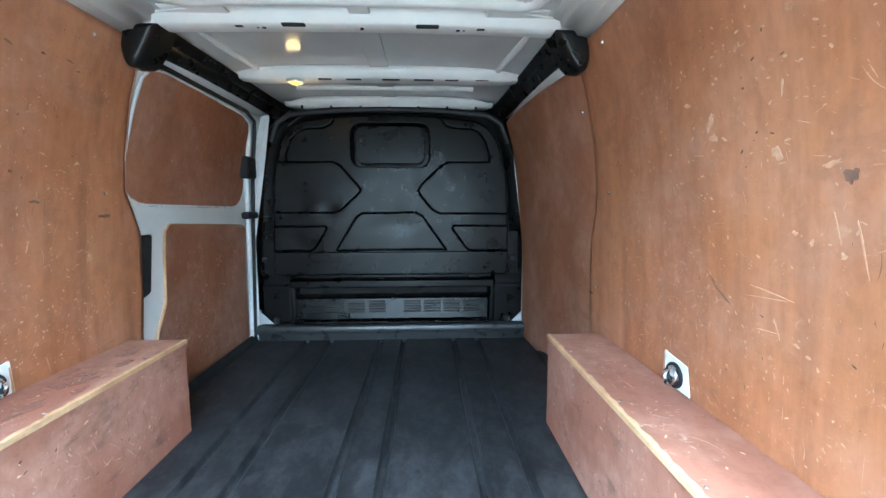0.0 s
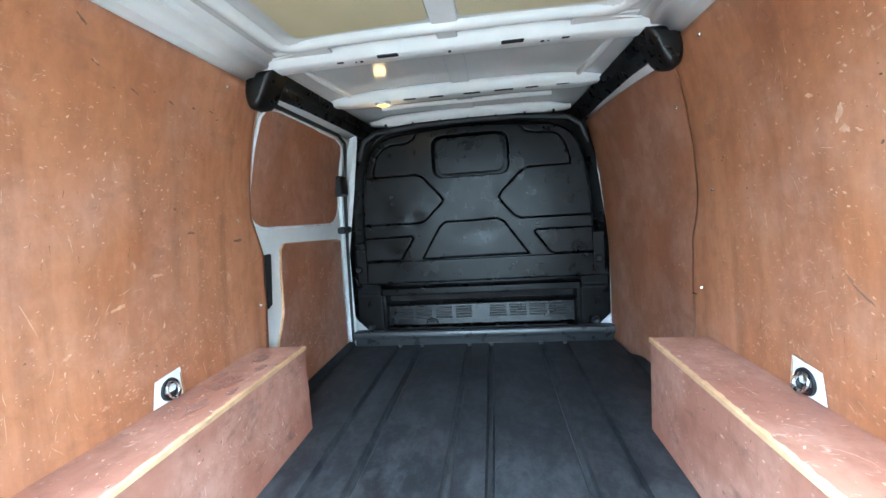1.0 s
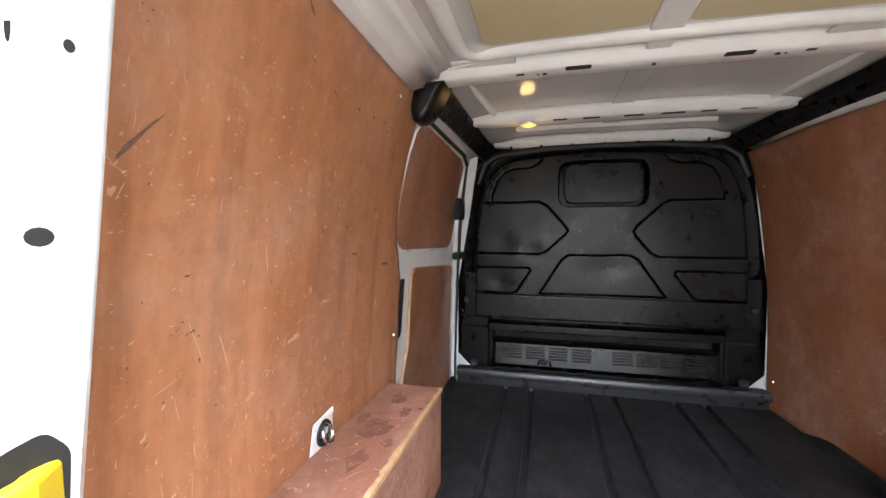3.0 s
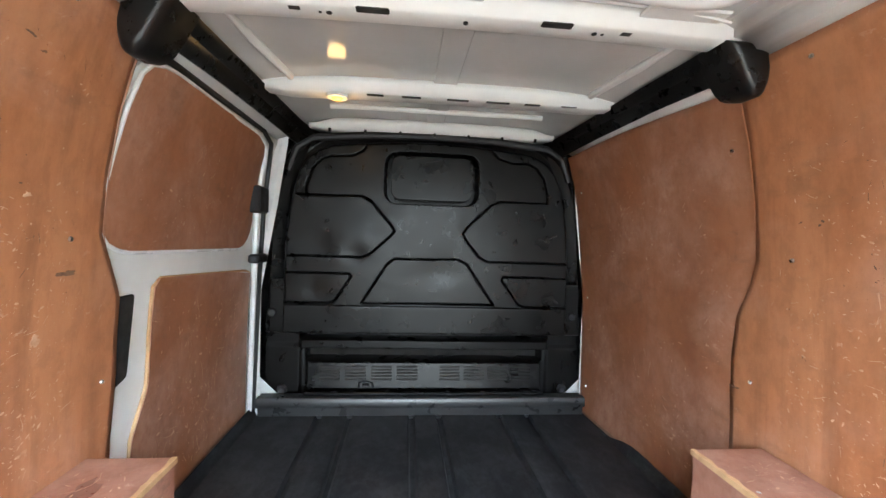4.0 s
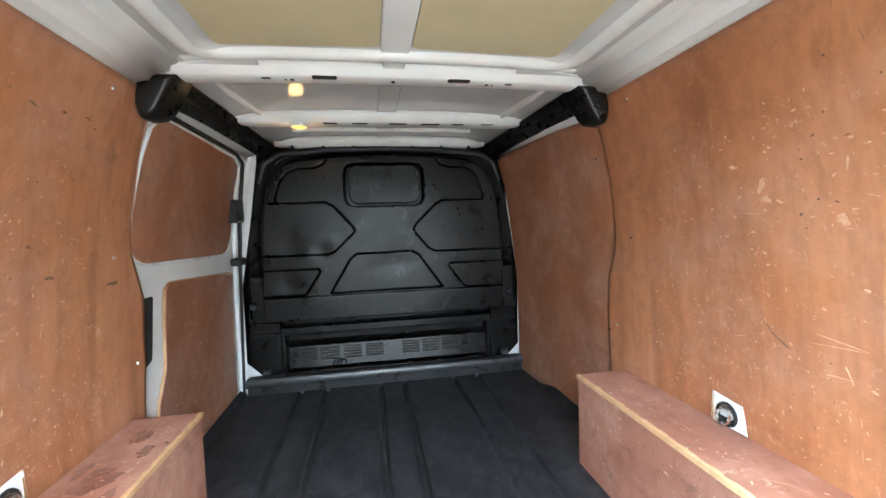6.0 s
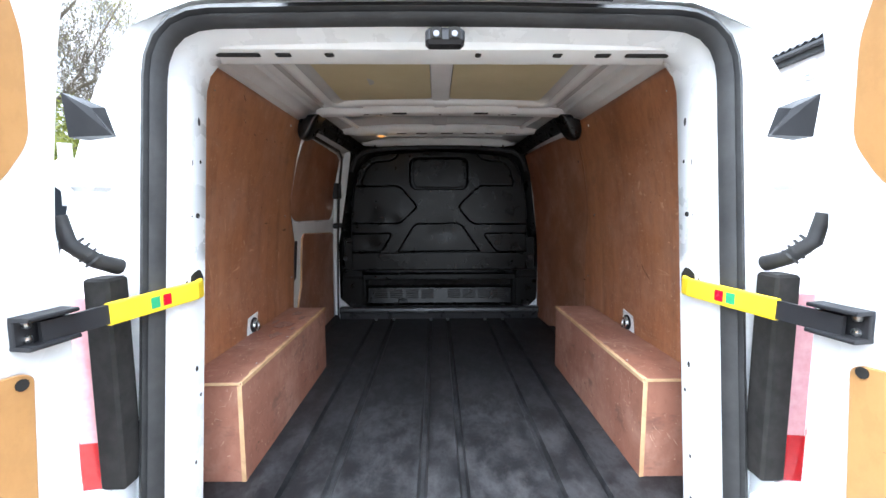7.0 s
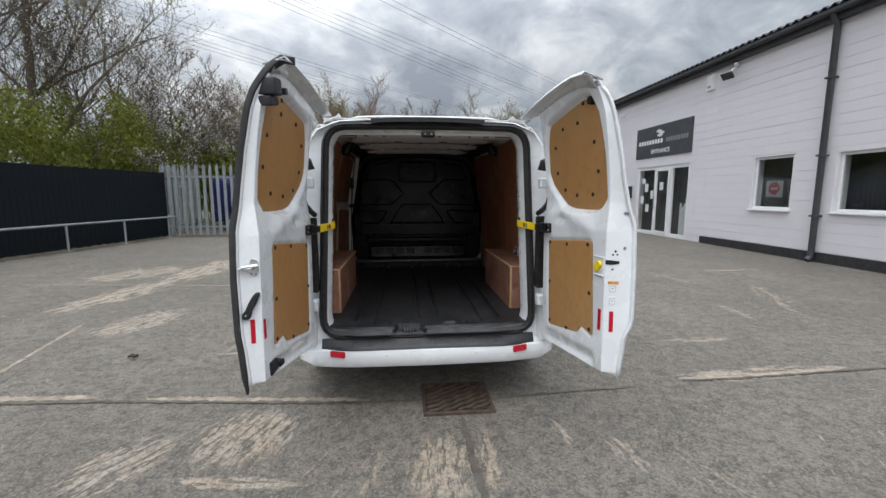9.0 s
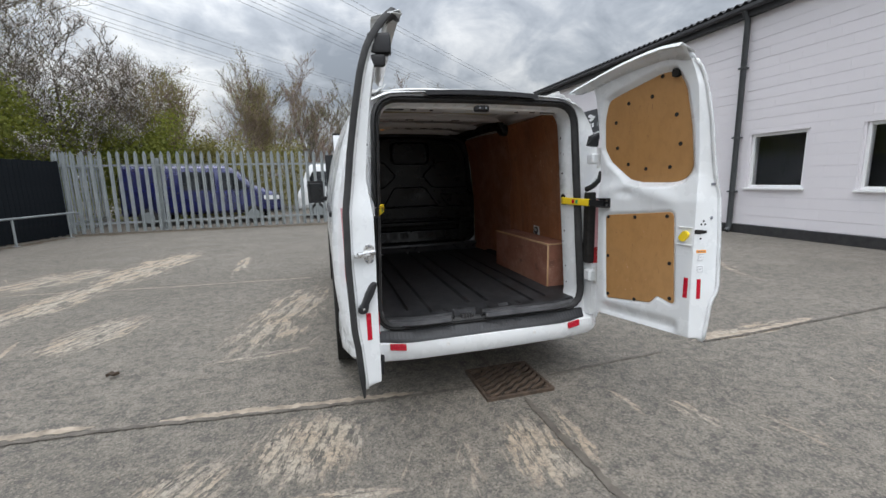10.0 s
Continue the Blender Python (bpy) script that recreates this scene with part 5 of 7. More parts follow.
part("upper_track", tube([(-0.772, 1.39, 1.868), (-0.757, 1.43, 1.898), (-0.748, 1.52, 1.912), (-0.740, 2.20, 1.905), (-0.745, 2.31, 1.875), (-0.762, 2.345, 1.80), (-0.790, 2.365, 1.60), (-0.815, 2.39, 1.2), (-0.83, 2.39, 0.62)], 0.010, 8), RUBBER, slide, "black rubber aperture seal", True)
part("inner_rim", tube([(-0.785, 1.39, 1.835), (-0.775, 1.43, 1.878), (-0.765, 1.52, 1.896), (-0.752, 2.16, 1.888), (-0.755, 2.265, 1.860), (-0.775, 2.295, 1.78), (-0.805, 2.315, 1.60), (-0.826, 2.355, 1.2), (-0.838, 2.355, 0.63)], 0.014, 8), WHITE, slide, "white rolled edge", True)
part("pillar", loft([[(x, y, z) for x, y in ((-0.70 - 0.11 * smooth(np.array(z), 1.9, 1.2), 2.41), (-0.72 - 0.11 * smooth(np.array(z), 1.9, 1.2), 2.395), (-0.86, 2.40), (-0.86, 2.45))] for z in (0.60, 0.9, 1.2, 1.6, 1.9, 1.96)]), WHITE, slide, "white door pillar", True)
part("pillar", loft([[(-x, y, z) for x, y in ((-0.715 - 0.085 * smooth(np.array(z), 1.9, 1.2), 2.425), (-0.73 - 0.085 * smooth(np.array(z), 1.9, 1.2), 2.405), (-0.86, 2.41), (-0.86, 2.45))] for z in (0.60, 0.9, 1.2, 1.6, 1.9, 1.96)]), WHITE, front, "white pillar edge", True)

# old marks on the linings: splashes of filler, knots, rubber scuffs and scratches
def wall_mark(s, name, y, z, ly, lz, tilt, seed, material, parent, label):
    """A ragged patch lying on the board."""
    rnd_ = random.Random(seed)
    pts = []
    ph = [rnd_.uniform(0, 6.28) for _ in range(4)]
    for q in range(28):
        a_ = 2 * math.pi * q / 28
        r_ = 0.72 + 0.20 * math.sin(2 * a_ + ph[0]) + 0.14 * math.sin(3 * a_ + ph[1]) + 0.10 * math.sin(6 * a_ + ph[2]) + rnd_.uniform(-0.06, 0.06)
        u, v = ly * r_ * math.cos(a_), lz * r_ * math.sin(a_)
        c_, t_ = math.cos(radians(tilt)), math.sin(radians(tilt))
        yy, zz = y + u * c_ - v * t_, z + u * t_ + v * c_
        pts.append((yy, zz))

    def on(u, v, d):
        w_ = 0.004 * math.sin(u * 4.1 + v * 3.0) * math.sin(v * 2.2 + 0.5)
        return (s * (float(wall_x(np.array(v))) + w_ - d), u, v)
    part(name, slab(pts, on, -0.002, 0.0012, 0.0004), material, parent, label)


linings = {1: bpy.data.objects["plywood_lining"], -1: bpy.data.objects["plywood_lining.001"]}
SMEAR = plain("pale filler smear", (0.50, 0.27, 0.155), (0.62, 0.41, 0.29), 70.0, 0.8, 0, 0.2, 200)
SCUFF = plain("dark rubber scuff", (0.15, 0.085, 0.06), (0.25, 0.14, 0.09), 60.0, 0.8, 0, 0.2, 200)
for y, z, ly, lz, tilt in ((0.792, 1.582, 0.010, 0.024, 10), (0.782, 1.549, 0.016, 0.010, 40), (0.860, 1.633, 0.012, 0.006, 0), (0.627, 1.499, 0.014, 0.016, 0), (0.613, 1.609, 0.003, 0.016, 5), (0.530, 1.472, 0.022, 0.005, -20), (0.563, 1.347, 0.006, 0.007, 0), (0.511, 1.330, 0.008, 0.004, 0),
                           (0.485, 1.351, 0.0018, 0.05, -12), (0.641, 1.246, 0.075, 0.0016, 8), (0.645, 1.235, 0.06, 0.0012, -4), (0.653, 1.171, 0.03, 0.002, -6), (0.629, 1.179, 0.0016, 0.022, -20), (0.751, 1.542, 0.010, 0.004, 20), (1.113, 1.381, 0.0014, 0.022, -8), (1.050, 1.360, 0.0014, 0.026, -8), (0.449, 1.349, 0.035, 0.0012, -22), (0.885, 1.198, 0.02, 0.0014, -25), (0.374, 1.611, 0.010, 0.008, 30), (0.409, 1.713, 0.04, 0.0012, 15), (0.419, 1.703, 0.045, 0.0012, 12), (0.594, 1.361, 0.006, 0.006, 0), (0.522, 1.376, 0.0012, 0.03, -12)):
    wall_mark(1, "filler_smear", y, z, ly, lz, tilt, int(y * 997), SMEAR, linings[1], "pale smear on the board")
for y, z, ly, lz, tilt in ((0.502, 1.452, 0.012, 0.018, 0), (0.775, 1.219, 0.0035, 0.05, -52), (0.800, 1.244, 0.003, 0.014, -52), (1.488, 1.066, 0.022, 0.006, -8)):
    wall_mark(1, "scuff", y, z, ly, lz, tilt, int(y * 991), SCUFF, linings[1], "dark scuff on the board")
for y, z, ly, lz, tilt in ((1.058, 1.421, 0.016, 0.007, 0), (1.300, 1.377, 0.028, 0.009, 0), (0.739, 1.829, 0.012, 0.003, -25), (0.849, 1.794, 0.014, 0.003, -20), (0.972, 1.795, 0.018, 0.003, -12), (1.063, 1.800, 0.012, 0.003, -10), (1.143, 1.806, 0.012, 0.003, -10), (0.408, 1.597, 0.004, 0.055, -42), (0.701, 1.904, 0.02, 0.003, -30), (1.174, 1.788, 0.008, 0.003, 0), (0.911, 1.809, 0.004, 0.003, 0)):
    wall_mark(-1, "scuff", y, z, ly, lz, tilt, int(y * 983), SCUFF, linings[-1], "dark scuff on the board")
for y, z, ly, lz, tilt in ((1.191, 1.533, 0.010, 0.006, 0), (0.919, 1.309, 0.022, 0.007, -10), (0.792, 1.245, 0.024, 0.008, 8), (0.656, 1.166, 0.012, 0.006, 20), (0.739, 1.831, 0.010, 0.003, -20), (0.381, 1.528, 0.006, 0.010, 0), (0.525, 1.301, 0.0016, 0.05, 25), (0.586, 1.270, 0.0014, 0.045, 22), (0.473, 1.250, 0.03, 0.0014, 20), (1.238, 1.249, 0.018, 0.012, 60), (1.036, 1.301, 0.0014, 0.02, -15), (0.681, 1.424, 0.0014, 0.03, 12)):
    wall_mark(-1, "filler_smear", y, z, ly, lz, tilt, int(y * 977), SMEAR, linings[-1], "pale smear on the board")

# fine scratches and flecks in the boards
FLECK = plain("scratched wood fibre", (0.50, 0.285, 0.175), (0.66, 0.46, 0.345), 90.0, 0.8, 0, 0.2, 300)
GRIME = plain("dark grime fleck", (0.11, 0.065, 0.045), (0.18, 0.10, 0.07), 90.0, 0.8, 0, 0.2, 300)


def scratches(parent, on, u0, u1, v0, v1, n, flecks, seed, material, size=1.0, lean=0.0, crowd=1.6):
    """Short bent strokes in loose groups, and small ragged flecks, lying on a board. on(u, v, d) gives the place; more of them lower down."""
    r = random.Random(seed)
    V, F = [], []
    groups = [(r.uniform(u0, u1), v0 + (v1 - v0) * r.random() ** crowd, r.uniform(0, math.pi) if r.random() > 0.45 else math.pi / 2 + r.gauss(lean, 0.3)) for _ in range(max(3, n // 5))]
    for i in range(n):
        gu, gv, ga = groups[r.randrange(len(groups))]
        u, v, a = gu + r.gauss(0, 0.06), gv + r.gauss(0, 0.05), ga + r.gauss(0, 0.22)
        length, w = size * min(0.075, 0.005 + r.expovariate(75)), size * r.uniform(0.0003, 0.0008)
        bend, m = r.gauss(0, 5.0), 5
        pts = []
        for q in range(m):
            t = (q / (m - 1) - 0.5) * length
            b = a + bend * t
            pts.append((u + t * math.cos(b), v + t * math.sin(b)))
        if not all(u0 < p[0] < u1 and v0 < p[1] < v1 for p in pts):
            continue
        k = len(V)
        for q, (pu, pv) in enumerate(pts):
            ww = w * (0.25 if q in (0, m - 1) else r.uniform(0.6, 1.2))
            V += [on(pu - ww * math.sin(a), pv + ww * math.cos(a), 0.0009), on(pu + ww * math.sin(a), pv - ww * math.cos(a), 0.0009)]
        F += [(k + 2 * q, k + 2 * q + 1, k + 2 * q + 3, k + 2 * q + 2) for q in range(m - 1)]
    # flecks: short dashes in loose swarms that share a slant
    swarms = [(r.uniform(u0, u1), v0 + (v1 - v0) * r.random() ** crowd, r.gauss(0.45, 0.35), r.uniform(0.03, 0.14)) for _ in range(max(4, flecks // 22))]
    for i in range(flecks):
        gu, gv, ga, spread = swarms[r.randrange(len(swarms))]
        if r.random() < 0.25:
            gu, gv, ga, spread = r.uniform(u0, u1), v0 + (v1 - v0) * r.random() ** crowd, r.uniform(0, 3.14), 0.0
        u, v, a = gu + r.gauss(0, spread), gv + r.gauss(0, spread * 0.8), ga + r.gauss(0, 0.5)
        if not (u0 + 0.02 < u < u1 - 0.02 and v0 + 0.02 < v < v1 - 0.02):
            continue
        big = r.random() ** 3
        l, w = size * (0.0011 + 0.0056 * big), size * (0.0006 + 0.0030 * big * r.random())
        k = len(V)
        for q in range(6):
            c = 2 * math.pi * q / 6
            e = r.uniform(0.6, 1.2)
            x_, y_ = l * e * math.cos(c), w * e * math.sin(c)
            V.append(on(u + x_ * math.cos(a) - y_ * math.sin(a), v + x_ * math.sin(a) + y_ * math.cos(a), 0.0011))
        F.append(tuple(range(k, k + 6)))
    part("scratch", (V, F), material, parent, "scattered fine scratches", kind="stuff")


def side_on(s, out=0.0, taper=0.0, wave=0.004):
    def on(u, v, d):
        w_ = wave * math.sin(u * 4.1 + v * 3.0) * math.sin(v * 2.2 + 0.5)
        return (s * (float(wall_x(v)) + out - taper * (u - 1.35) + w_ - d), u, v)
    return on


for s in (1, -1):
    scratches(linings[s], side_on(s), 0.25, 1.34, 0.94, 1.80, 230, 1700, 71 + s, FLECK, 1.0)
    scratches(linings[s], side_on(s), 0.25, 1.34, 1.0, 1.92, 40, 160, 75 + s, GRIME, 0.9, crowd=1.0)
scratches(front, side_on(1, 0.012, 0.066, 0.003), 1.50, 2.36, 0.70, 1.70, 90, 260, 81, FLECK, 1.3)
scratches(slide, lambda u, v, d: slide_put(u, v, 0.0132 + d), 1.62, 2.29, 0.65, 1.28, 110, 380, 82, FLECK, 1.7)
scratches(slide, lambda u, v, d: slide_put(u, v, 0.0092 + d), 1.45, 2.20, 1.46, 1.80, 26, 90, 83, FLECK, 1.3)

# light scuffing on the hardboard of the rear doors
for leaf_ob, on_leaf, n_marks in ((rdoor, putr, 26), (ldoor, putl, 10)):
    scratches(leaf_ob, lambda u, v, d: on_leaf(u, v, -0.0018 + d), 0.17, 0.54, 0.76, 1.18, n_marks, 60, 120 + n_marks, GRIME, 1.0, crowd=1.0)
    scratches(leaf_ob, lambda u, v, d: on_leaf(u + 1.15 * float(panel_d(v)), v, float(panel_d(v)) + 0.0032 + d), 0.25, 0.56, 1.48, 1.88, n_marks, 60, 140 + n_marks, GRIME, 1.0, crowd=1.0)
    scratches(leaf_ob, lambda u, v, d: on_leaf(u, v, -0.0018 + d), 0.17, 0.54, 0.70, 1.18, n_marks, 80, 160 + n_marks, SMEAR, 1.2, crowd=1.3)

# bulkhead
bulk = thing("bulkhead", (0, 2.45, 0.6), "black pressed steel bulkhead with ribs and vents, slightly dented", "bulkhead")


def arc(cx, cz, r, a0, a1, n=7):
    return [(cx + r * math.cos(radians(a)), cz + r * math.sin(radians(a))) for a in np.linspace(a0, a1, n)]


WIN = rounded([(-0.236, 1.637), (0.232, 1.637), (0.232, 1.889), (-0.236, 1.889)], 0.07, 6)
GROOVES = [
    [(-0.69, 1.663), (-0.345, 1.667), (-0.30, 1.645), (-0.20, 1.53), (-0.182, 1.50), (-0.20, 1.475), (-0.30, 1.383), (-0.345, 1.366), (-0.70, 1.366)],
    [(0.585, 1.666), (0.345, 1.666), (0.30, 1.645), (0.18, 1.53), (0.160, 1.497), (0.178, 1.465), (0.245, 1.383), (0.29, 1.360), (0.70, 1.358)],
    [(-0.335, 1.139), (-0.215, 1.335), (-0.18, 1.362), (0.145, 1.366), (0.185, 1.345), (0.328, 1.140), (-0.335, 1.139)],
    [(-0.70, 1.284), (-0.40, 1.286), (-0.388, 1.27), (-0.465, 1.150), (-0.49, 1.138), (-0.71, 1.138)],
    [(0.70, 1.283), (0.375, 1.284), (0.366, 1.268), (0.455, 1.148), (0.48, 1.134), (0.71, 1.134)],
]
GROOVES += [
    [(-0.611, 1.677), (-0.615, 1.70), (-0.583, 1.792), (-0.54, 1.838), (-0.489, 1.858), (-0.40, 1.860), (-0.345, 1.885), (-0.316, 1.93)],
    [(0.589, 1.667), (0.590, 1.70), (0.565, 1.79), (0.53, 1.838), (0.483, 1.861), (0.39, 1.862), (0.33, 1.880), (0.289, 1.93)],
]
MAIN = rounded([(-0.715, 0.985), (0.715, 0.985), (0.705, 1.55), (0.62, 1.90), (0.0, 1.955), (-0.62, 1.90), (-0.705, 1.55)], [0.02, 0.02, 0.2, 0.24, 0.4, 0.24, 0.2], 7)


def bulk_f(U, W):
    z = 0.665 + 1.305 * W
    half = np.interp(z, [0.66, 0.75, 1.2, 1.6, 1.8, 1.9, 1.97], [0.785, 0.805, 0.80, 0.775, 0.735, 0.70, 0.64])
    x = (2 * U - 1) * half
    y = np.full(x.shape, 2.455)
    main = signed(x, z, MAIN)
    y += -0.040 * (1 - smooth(main, -0.012, 0.012))
    y += 0.035 * np.exp(-((main - 0.032) / 0.018) ** 2) * smooth(z, 1.0, 1.1)
    y += 0.105 * smooth(main, 0.006, 0.030) * (1 - smooth(main, 0.068, 0.095)) * smooth(z, 1.0, 1.1)
    y += 0.020 * smooth(z, 1.955, 1.975)
    g = dist_lines(x, z, GROOVES)
    on = (1 - smooth(main, -0.02, -0.004))
    y += 0.022 * (1 - smooth(g, 0.0015, 0.0070)) * on
    w = signed(x, z, WIN)
    y += 0.095 * (1 - smooth(w, -0.004, 0.004))                # deep seat round the blanked window
    # the flange below the ribs, then the recessed foot with the vent box
    y += -0.012 * smooth(z, 1.130, 1.122) * (1 - smooth(z, 0.992, 0.982)) * (1 - smooth(np.abs(x), 0.70, 0.715))
    inr = 1 - smooth(np.abs(x), 0.625, 0.645)
    y += 0.030 * smooth(z, 0.985, 0.975) + 0.065 * smooth(z, 0.984, 0.978) * (1 - smooth(z, 0.948, 0.942)) * inr
    y += -0.030 * smooth(z, 0.950, 0.945) * (1 - smooth(z, 0.905, 0.900)) * inr
    y += 0.095 * smooth(z, 0.897, 0.890) * (1 - smooth(z, 0.842, 0.836)) * (1 - smooth(np.abs(x), 0.60, 0.62))
    y += -0.018 * smooth(z, 0.838, 0.832) * (1 - smooth(z, 0.705, 0.700)) * (1 - smooth(np.abs(x), 0.59, 0.61))
    y += -0.012 * (1 - inr) * smooth(z, 0.93, 0.90)
    # dents low on one side and in the middle
    y += 0.007 * np.exp(-(((x + 0.37) / 0.05) ** 2 + ((z - 1.385) / 0.045) ** 2)) + 0.006 * np.exp(-(((x + 0.55) / 0.08) ** 2 + ((z - 1.43) / 0.06) ** 2))
    y += 0.006 * np.exp(-(((x + 0.56) / 0.06) ** 2 + ((z - 1.20) / 0.05) ** 2)) + 0.006 * np.exp(-(((x - 0.05) / 0.1) ** 2 + ((z - 1.30) / 0.06) ** 2))
    y += 0.003 * np.sin(x * 7 + 1) * np.sin(z * 6)
    return x, y, z


part("panel", grid(460, 400, bulk_f), STEEL_BLACK, bulk, "black panel with pressed ribs", True, 0.002)
part("blanked_window", slab(rounded([(-0.205, 1.655), (0.202, 1.655), (0.202, 1.873), (-0.205, 1.873)], 0.055, 6), lambda u, v, d: (u, 2.408 + d, v), 0.0, 0.012, 0.004), STEEL_BLACK, bulk, "blanked-off window panel")
part("top_roll", tube([(-0.70, 2.425, 1.78), (-0.66, 2.425, 1.89), (-0.58, 2.42, 1.94), (-0.3, 2.415, 1.965), (0.0, 2.415, 1.972), (0.3, 2.415, 1.965), (0.58, 2.42, 1.94), (0.66, 2.425, 1.89), (0.70, 2.425, 1.78)], 0.018, 8), PLASTIC, bulk, "", True)
for s in (1, -1):
    part("side_bracket", loft([[(s * x, y, z) for x, y in ((0.705, 2.405), (0.765, 2.405), (0.775, 2.44), (0.70, 2.44))] for z in (1.0, 1.02, 1.22, 1.25)]), STEEL_BLACK, bulk, "", True)
    part("bolt_head", lathe([(2.396, 0.004), (2.394, 0.016), (2.404, 0.024)], (s * 0.745 - 0.01, 0, 1.09), "y", 12), PLASTIC, bulk, "black bolt head")
    part("bolt_head", lathe([(2.440, 0.004), (2.436, 0.018), (2.448, 0.026)], (s * 0.715, 0, 0.70), "y", 12), PLASTIC, bulk, "black bolt head")
    part("corner_plate", slab([(s * 0.83, 0.615), (s * 0.83, 0.755), (s * 0.745, 0.672), (s * 0.70, 0.668), (s * 0.70, 0.615)], lambda u, v, d: (u, 2.47 + d, v), 0.0, -0.004), WHITE, bulk, "bare white corner of the body")
    part("side_post", loft([[(s * (w - 0.06), 2.535, z), (s * w, 2.50, z), (s * (w + 0.06), 2.535, z)] for z, w in ((0.75, 0.81), (1.2, 0.805), (1.6, 0.775), (1.8, 0.735), (1.93, 0.68))]), STEEL_BLACK, bulk)


def vent_y(z):
    return 2.418 + 0.14 * (z - 0.712)


for i, x0 in enumerate((-0.535, -0.407, -0.279, -0.151, 0.066, 0.190, 0.312, 0.432)):
    for k in range(5):
        zk = 0.818 - k * 0.0155
        part("vent_slot", cbox(x0, x0 + 0.105, vent_y(zk) - 0.002, vent_y(zk) + 0.02, zk - 0.005, zk + 0.005, 0.002), HOLE, bulk)
part("vent_plate", loft([[(x, vent_y(z) + d, z) for d, z in ((0.0, 0.716), (0.0, 0.834), (0.014, 0.838), (0.014, 0.712))] for x in (-0.585, -0.582, 0.582, 0.585)]), STEEL_GLOSS, bulk, "glossy black vent plate")
part("vent_lip", cbox(-0.60, 0.60, 2.385, 2.432, 0.690, 0.704, 0.005), STEEL_GLOSS, bulk, "folded lower lip")
catch_y = vent_y(0.733)
part("vent_catch", join(tube([(-0.338, catch_y - 0.006, 0.720), (-0.332, catch_y - 0.010, 0.742), (-0.302, catch_y - 0.010, 0.748), (-0.272, catch_y - 0.010, 0.742), (-0.266, catch_y - 0.006, 0.720)], 0.006, 6, up=(0, 1, 0)), cbox(-0.32, -0.285, catch_y - 0.012, catch_y + 0.01, 0.722, 0.736, 0.004)), PLASTIC, bulk)
# unseen near-black sheet that keeps the gaps round the panel dark
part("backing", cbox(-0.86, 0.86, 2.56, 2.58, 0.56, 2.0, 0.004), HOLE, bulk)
for x, z in ((-0.25, 1.055), (0.22, 1.06), (-0.48, 1.0), (0.45, 1.0)):
    part("rivet", lathe([(2.400, 0.002), (2.399, 0.007), (2.404, 0.009)], (x, 0, z), "y", 8), STEEL_BLACK, bulk)

# floor mat and sill
mat_thing = thing("load_mat", (0, 1.2, 0.585), "dusty black rubber load mat with pressed grooves", "floor mat")


def floor_f(U, W):
    x = -0.835 + 1.67 * U
    y0 = 0.012 + 0.055 * smooth(np.abs(x), 0.45, 0.75)
    y = y0 + (2.395 - y0) * W
    z = np.full(x.shape, 0.590)
    for gx in (-0.52, -0.375, -0.072, 0.066, 0.372, 0.516):
        a, b = (0.075, 9.0) if abs(gx) > 0.3 and abs(gx) < 0.45 else (0.19, 9.0)
        if abs(gx) > 0.5:
            a, b = 0.16, 9.0
        on = smooth(y, a, a + 0.03)
        z += -0.020 * (1 - smooth(np.abs(x - gx), 0.008, 0.0165)) * on
    for gx in (-0.275, 0.018, 0.252):
        z += -0.008 * (1 - smooth(np.abs(x - gx), 0.008, 0.017)) * smooth(y, 0.045, 0.055) * (1 - smooth(y, 0.10, 0.115))
    # trapezoid pocket for the striker, and the smaller one beside it
    p1 = signed(x, y, [(-0.262, -0.05), (-0.225, 0.095), (-0.055, 0.095), (-0.018, -0.05)])
    z += -0.046 * (1 - smooth(p1, -0.018, 0.002))
    p2 = signed(x, y, [(0.098, 0.045), (0.105, 0.10), (0.19, 0.10), (0.197, 0.045)])
    z += -0.022 * (1 - smooth(p2, -0.010, 0.003))
    z += -0.018 * (1 - smooth(y - y0, 0.0, 0.02))
    # upturned edges along the walls
    z += 0.05 * smooth(np.abs(x), 0.815, 0.832) * smooth(y, 1.36, 1.40)
    z += 0.0015 * np.sin(x * 5 + y * 3) * np.sin(y * 4.3)
    return x, y, z


part("mat", grid(420, 150, floor_f), MAT_RUBBER, mat_thing, "", True)
part("underlay", cbox(-0.84, 0.84, 0.10, 2.44, 0.52, 0.535, 0.003), HOLE, mat_thing)
part("end_channel", loft([[(x, y, z) for y, z in ((2.378, 0.592), (2.374, 0.640), (2.350, 0.643), (2.346, 0.650), (2.349, 0.682), (2.355, 0.689), (2.385, 0.690), (2.392, 0.684), (2.430, 0.684), (2.43, 0.592))] for x in (-0.806, -0.803, 0.799, 0.802)]), CHANNEL, mat_thing, "grey-black plastic channel across the floor end", True)
for a, b in ((-0.70, -0.255), (-0.025, 0.70)):
    part("sill_plate", loft([[(x, y + 0.045 * float(smooth(np.array(abs(x)), 0.45, 0.70)), z) for y, z in ((0.03, 0.569), (0.012, 0.574), (-0.006, 0.566), (-0.012, 0.545), (-0.004, 0.535))] for x in np.linspace(a, b, 25)], False), SILL, mat_thing, "worn grey plastic sill trim", True, 0.003)
striker = part("striker", cbox(-0.19, -0.098, 0.02, 0.05, 0.536, 0.566, 0.006), PLASTIC, mat_thing, "dark lock striker with grey ribs")
for x in (-0.175, -0.155, -0.135, -0.115):
    part("striker_rib", cbox(x - 0.004, x + 0.004, 0.012, 0.05, 0.54, 0.572, 0.002), SILL, striker)
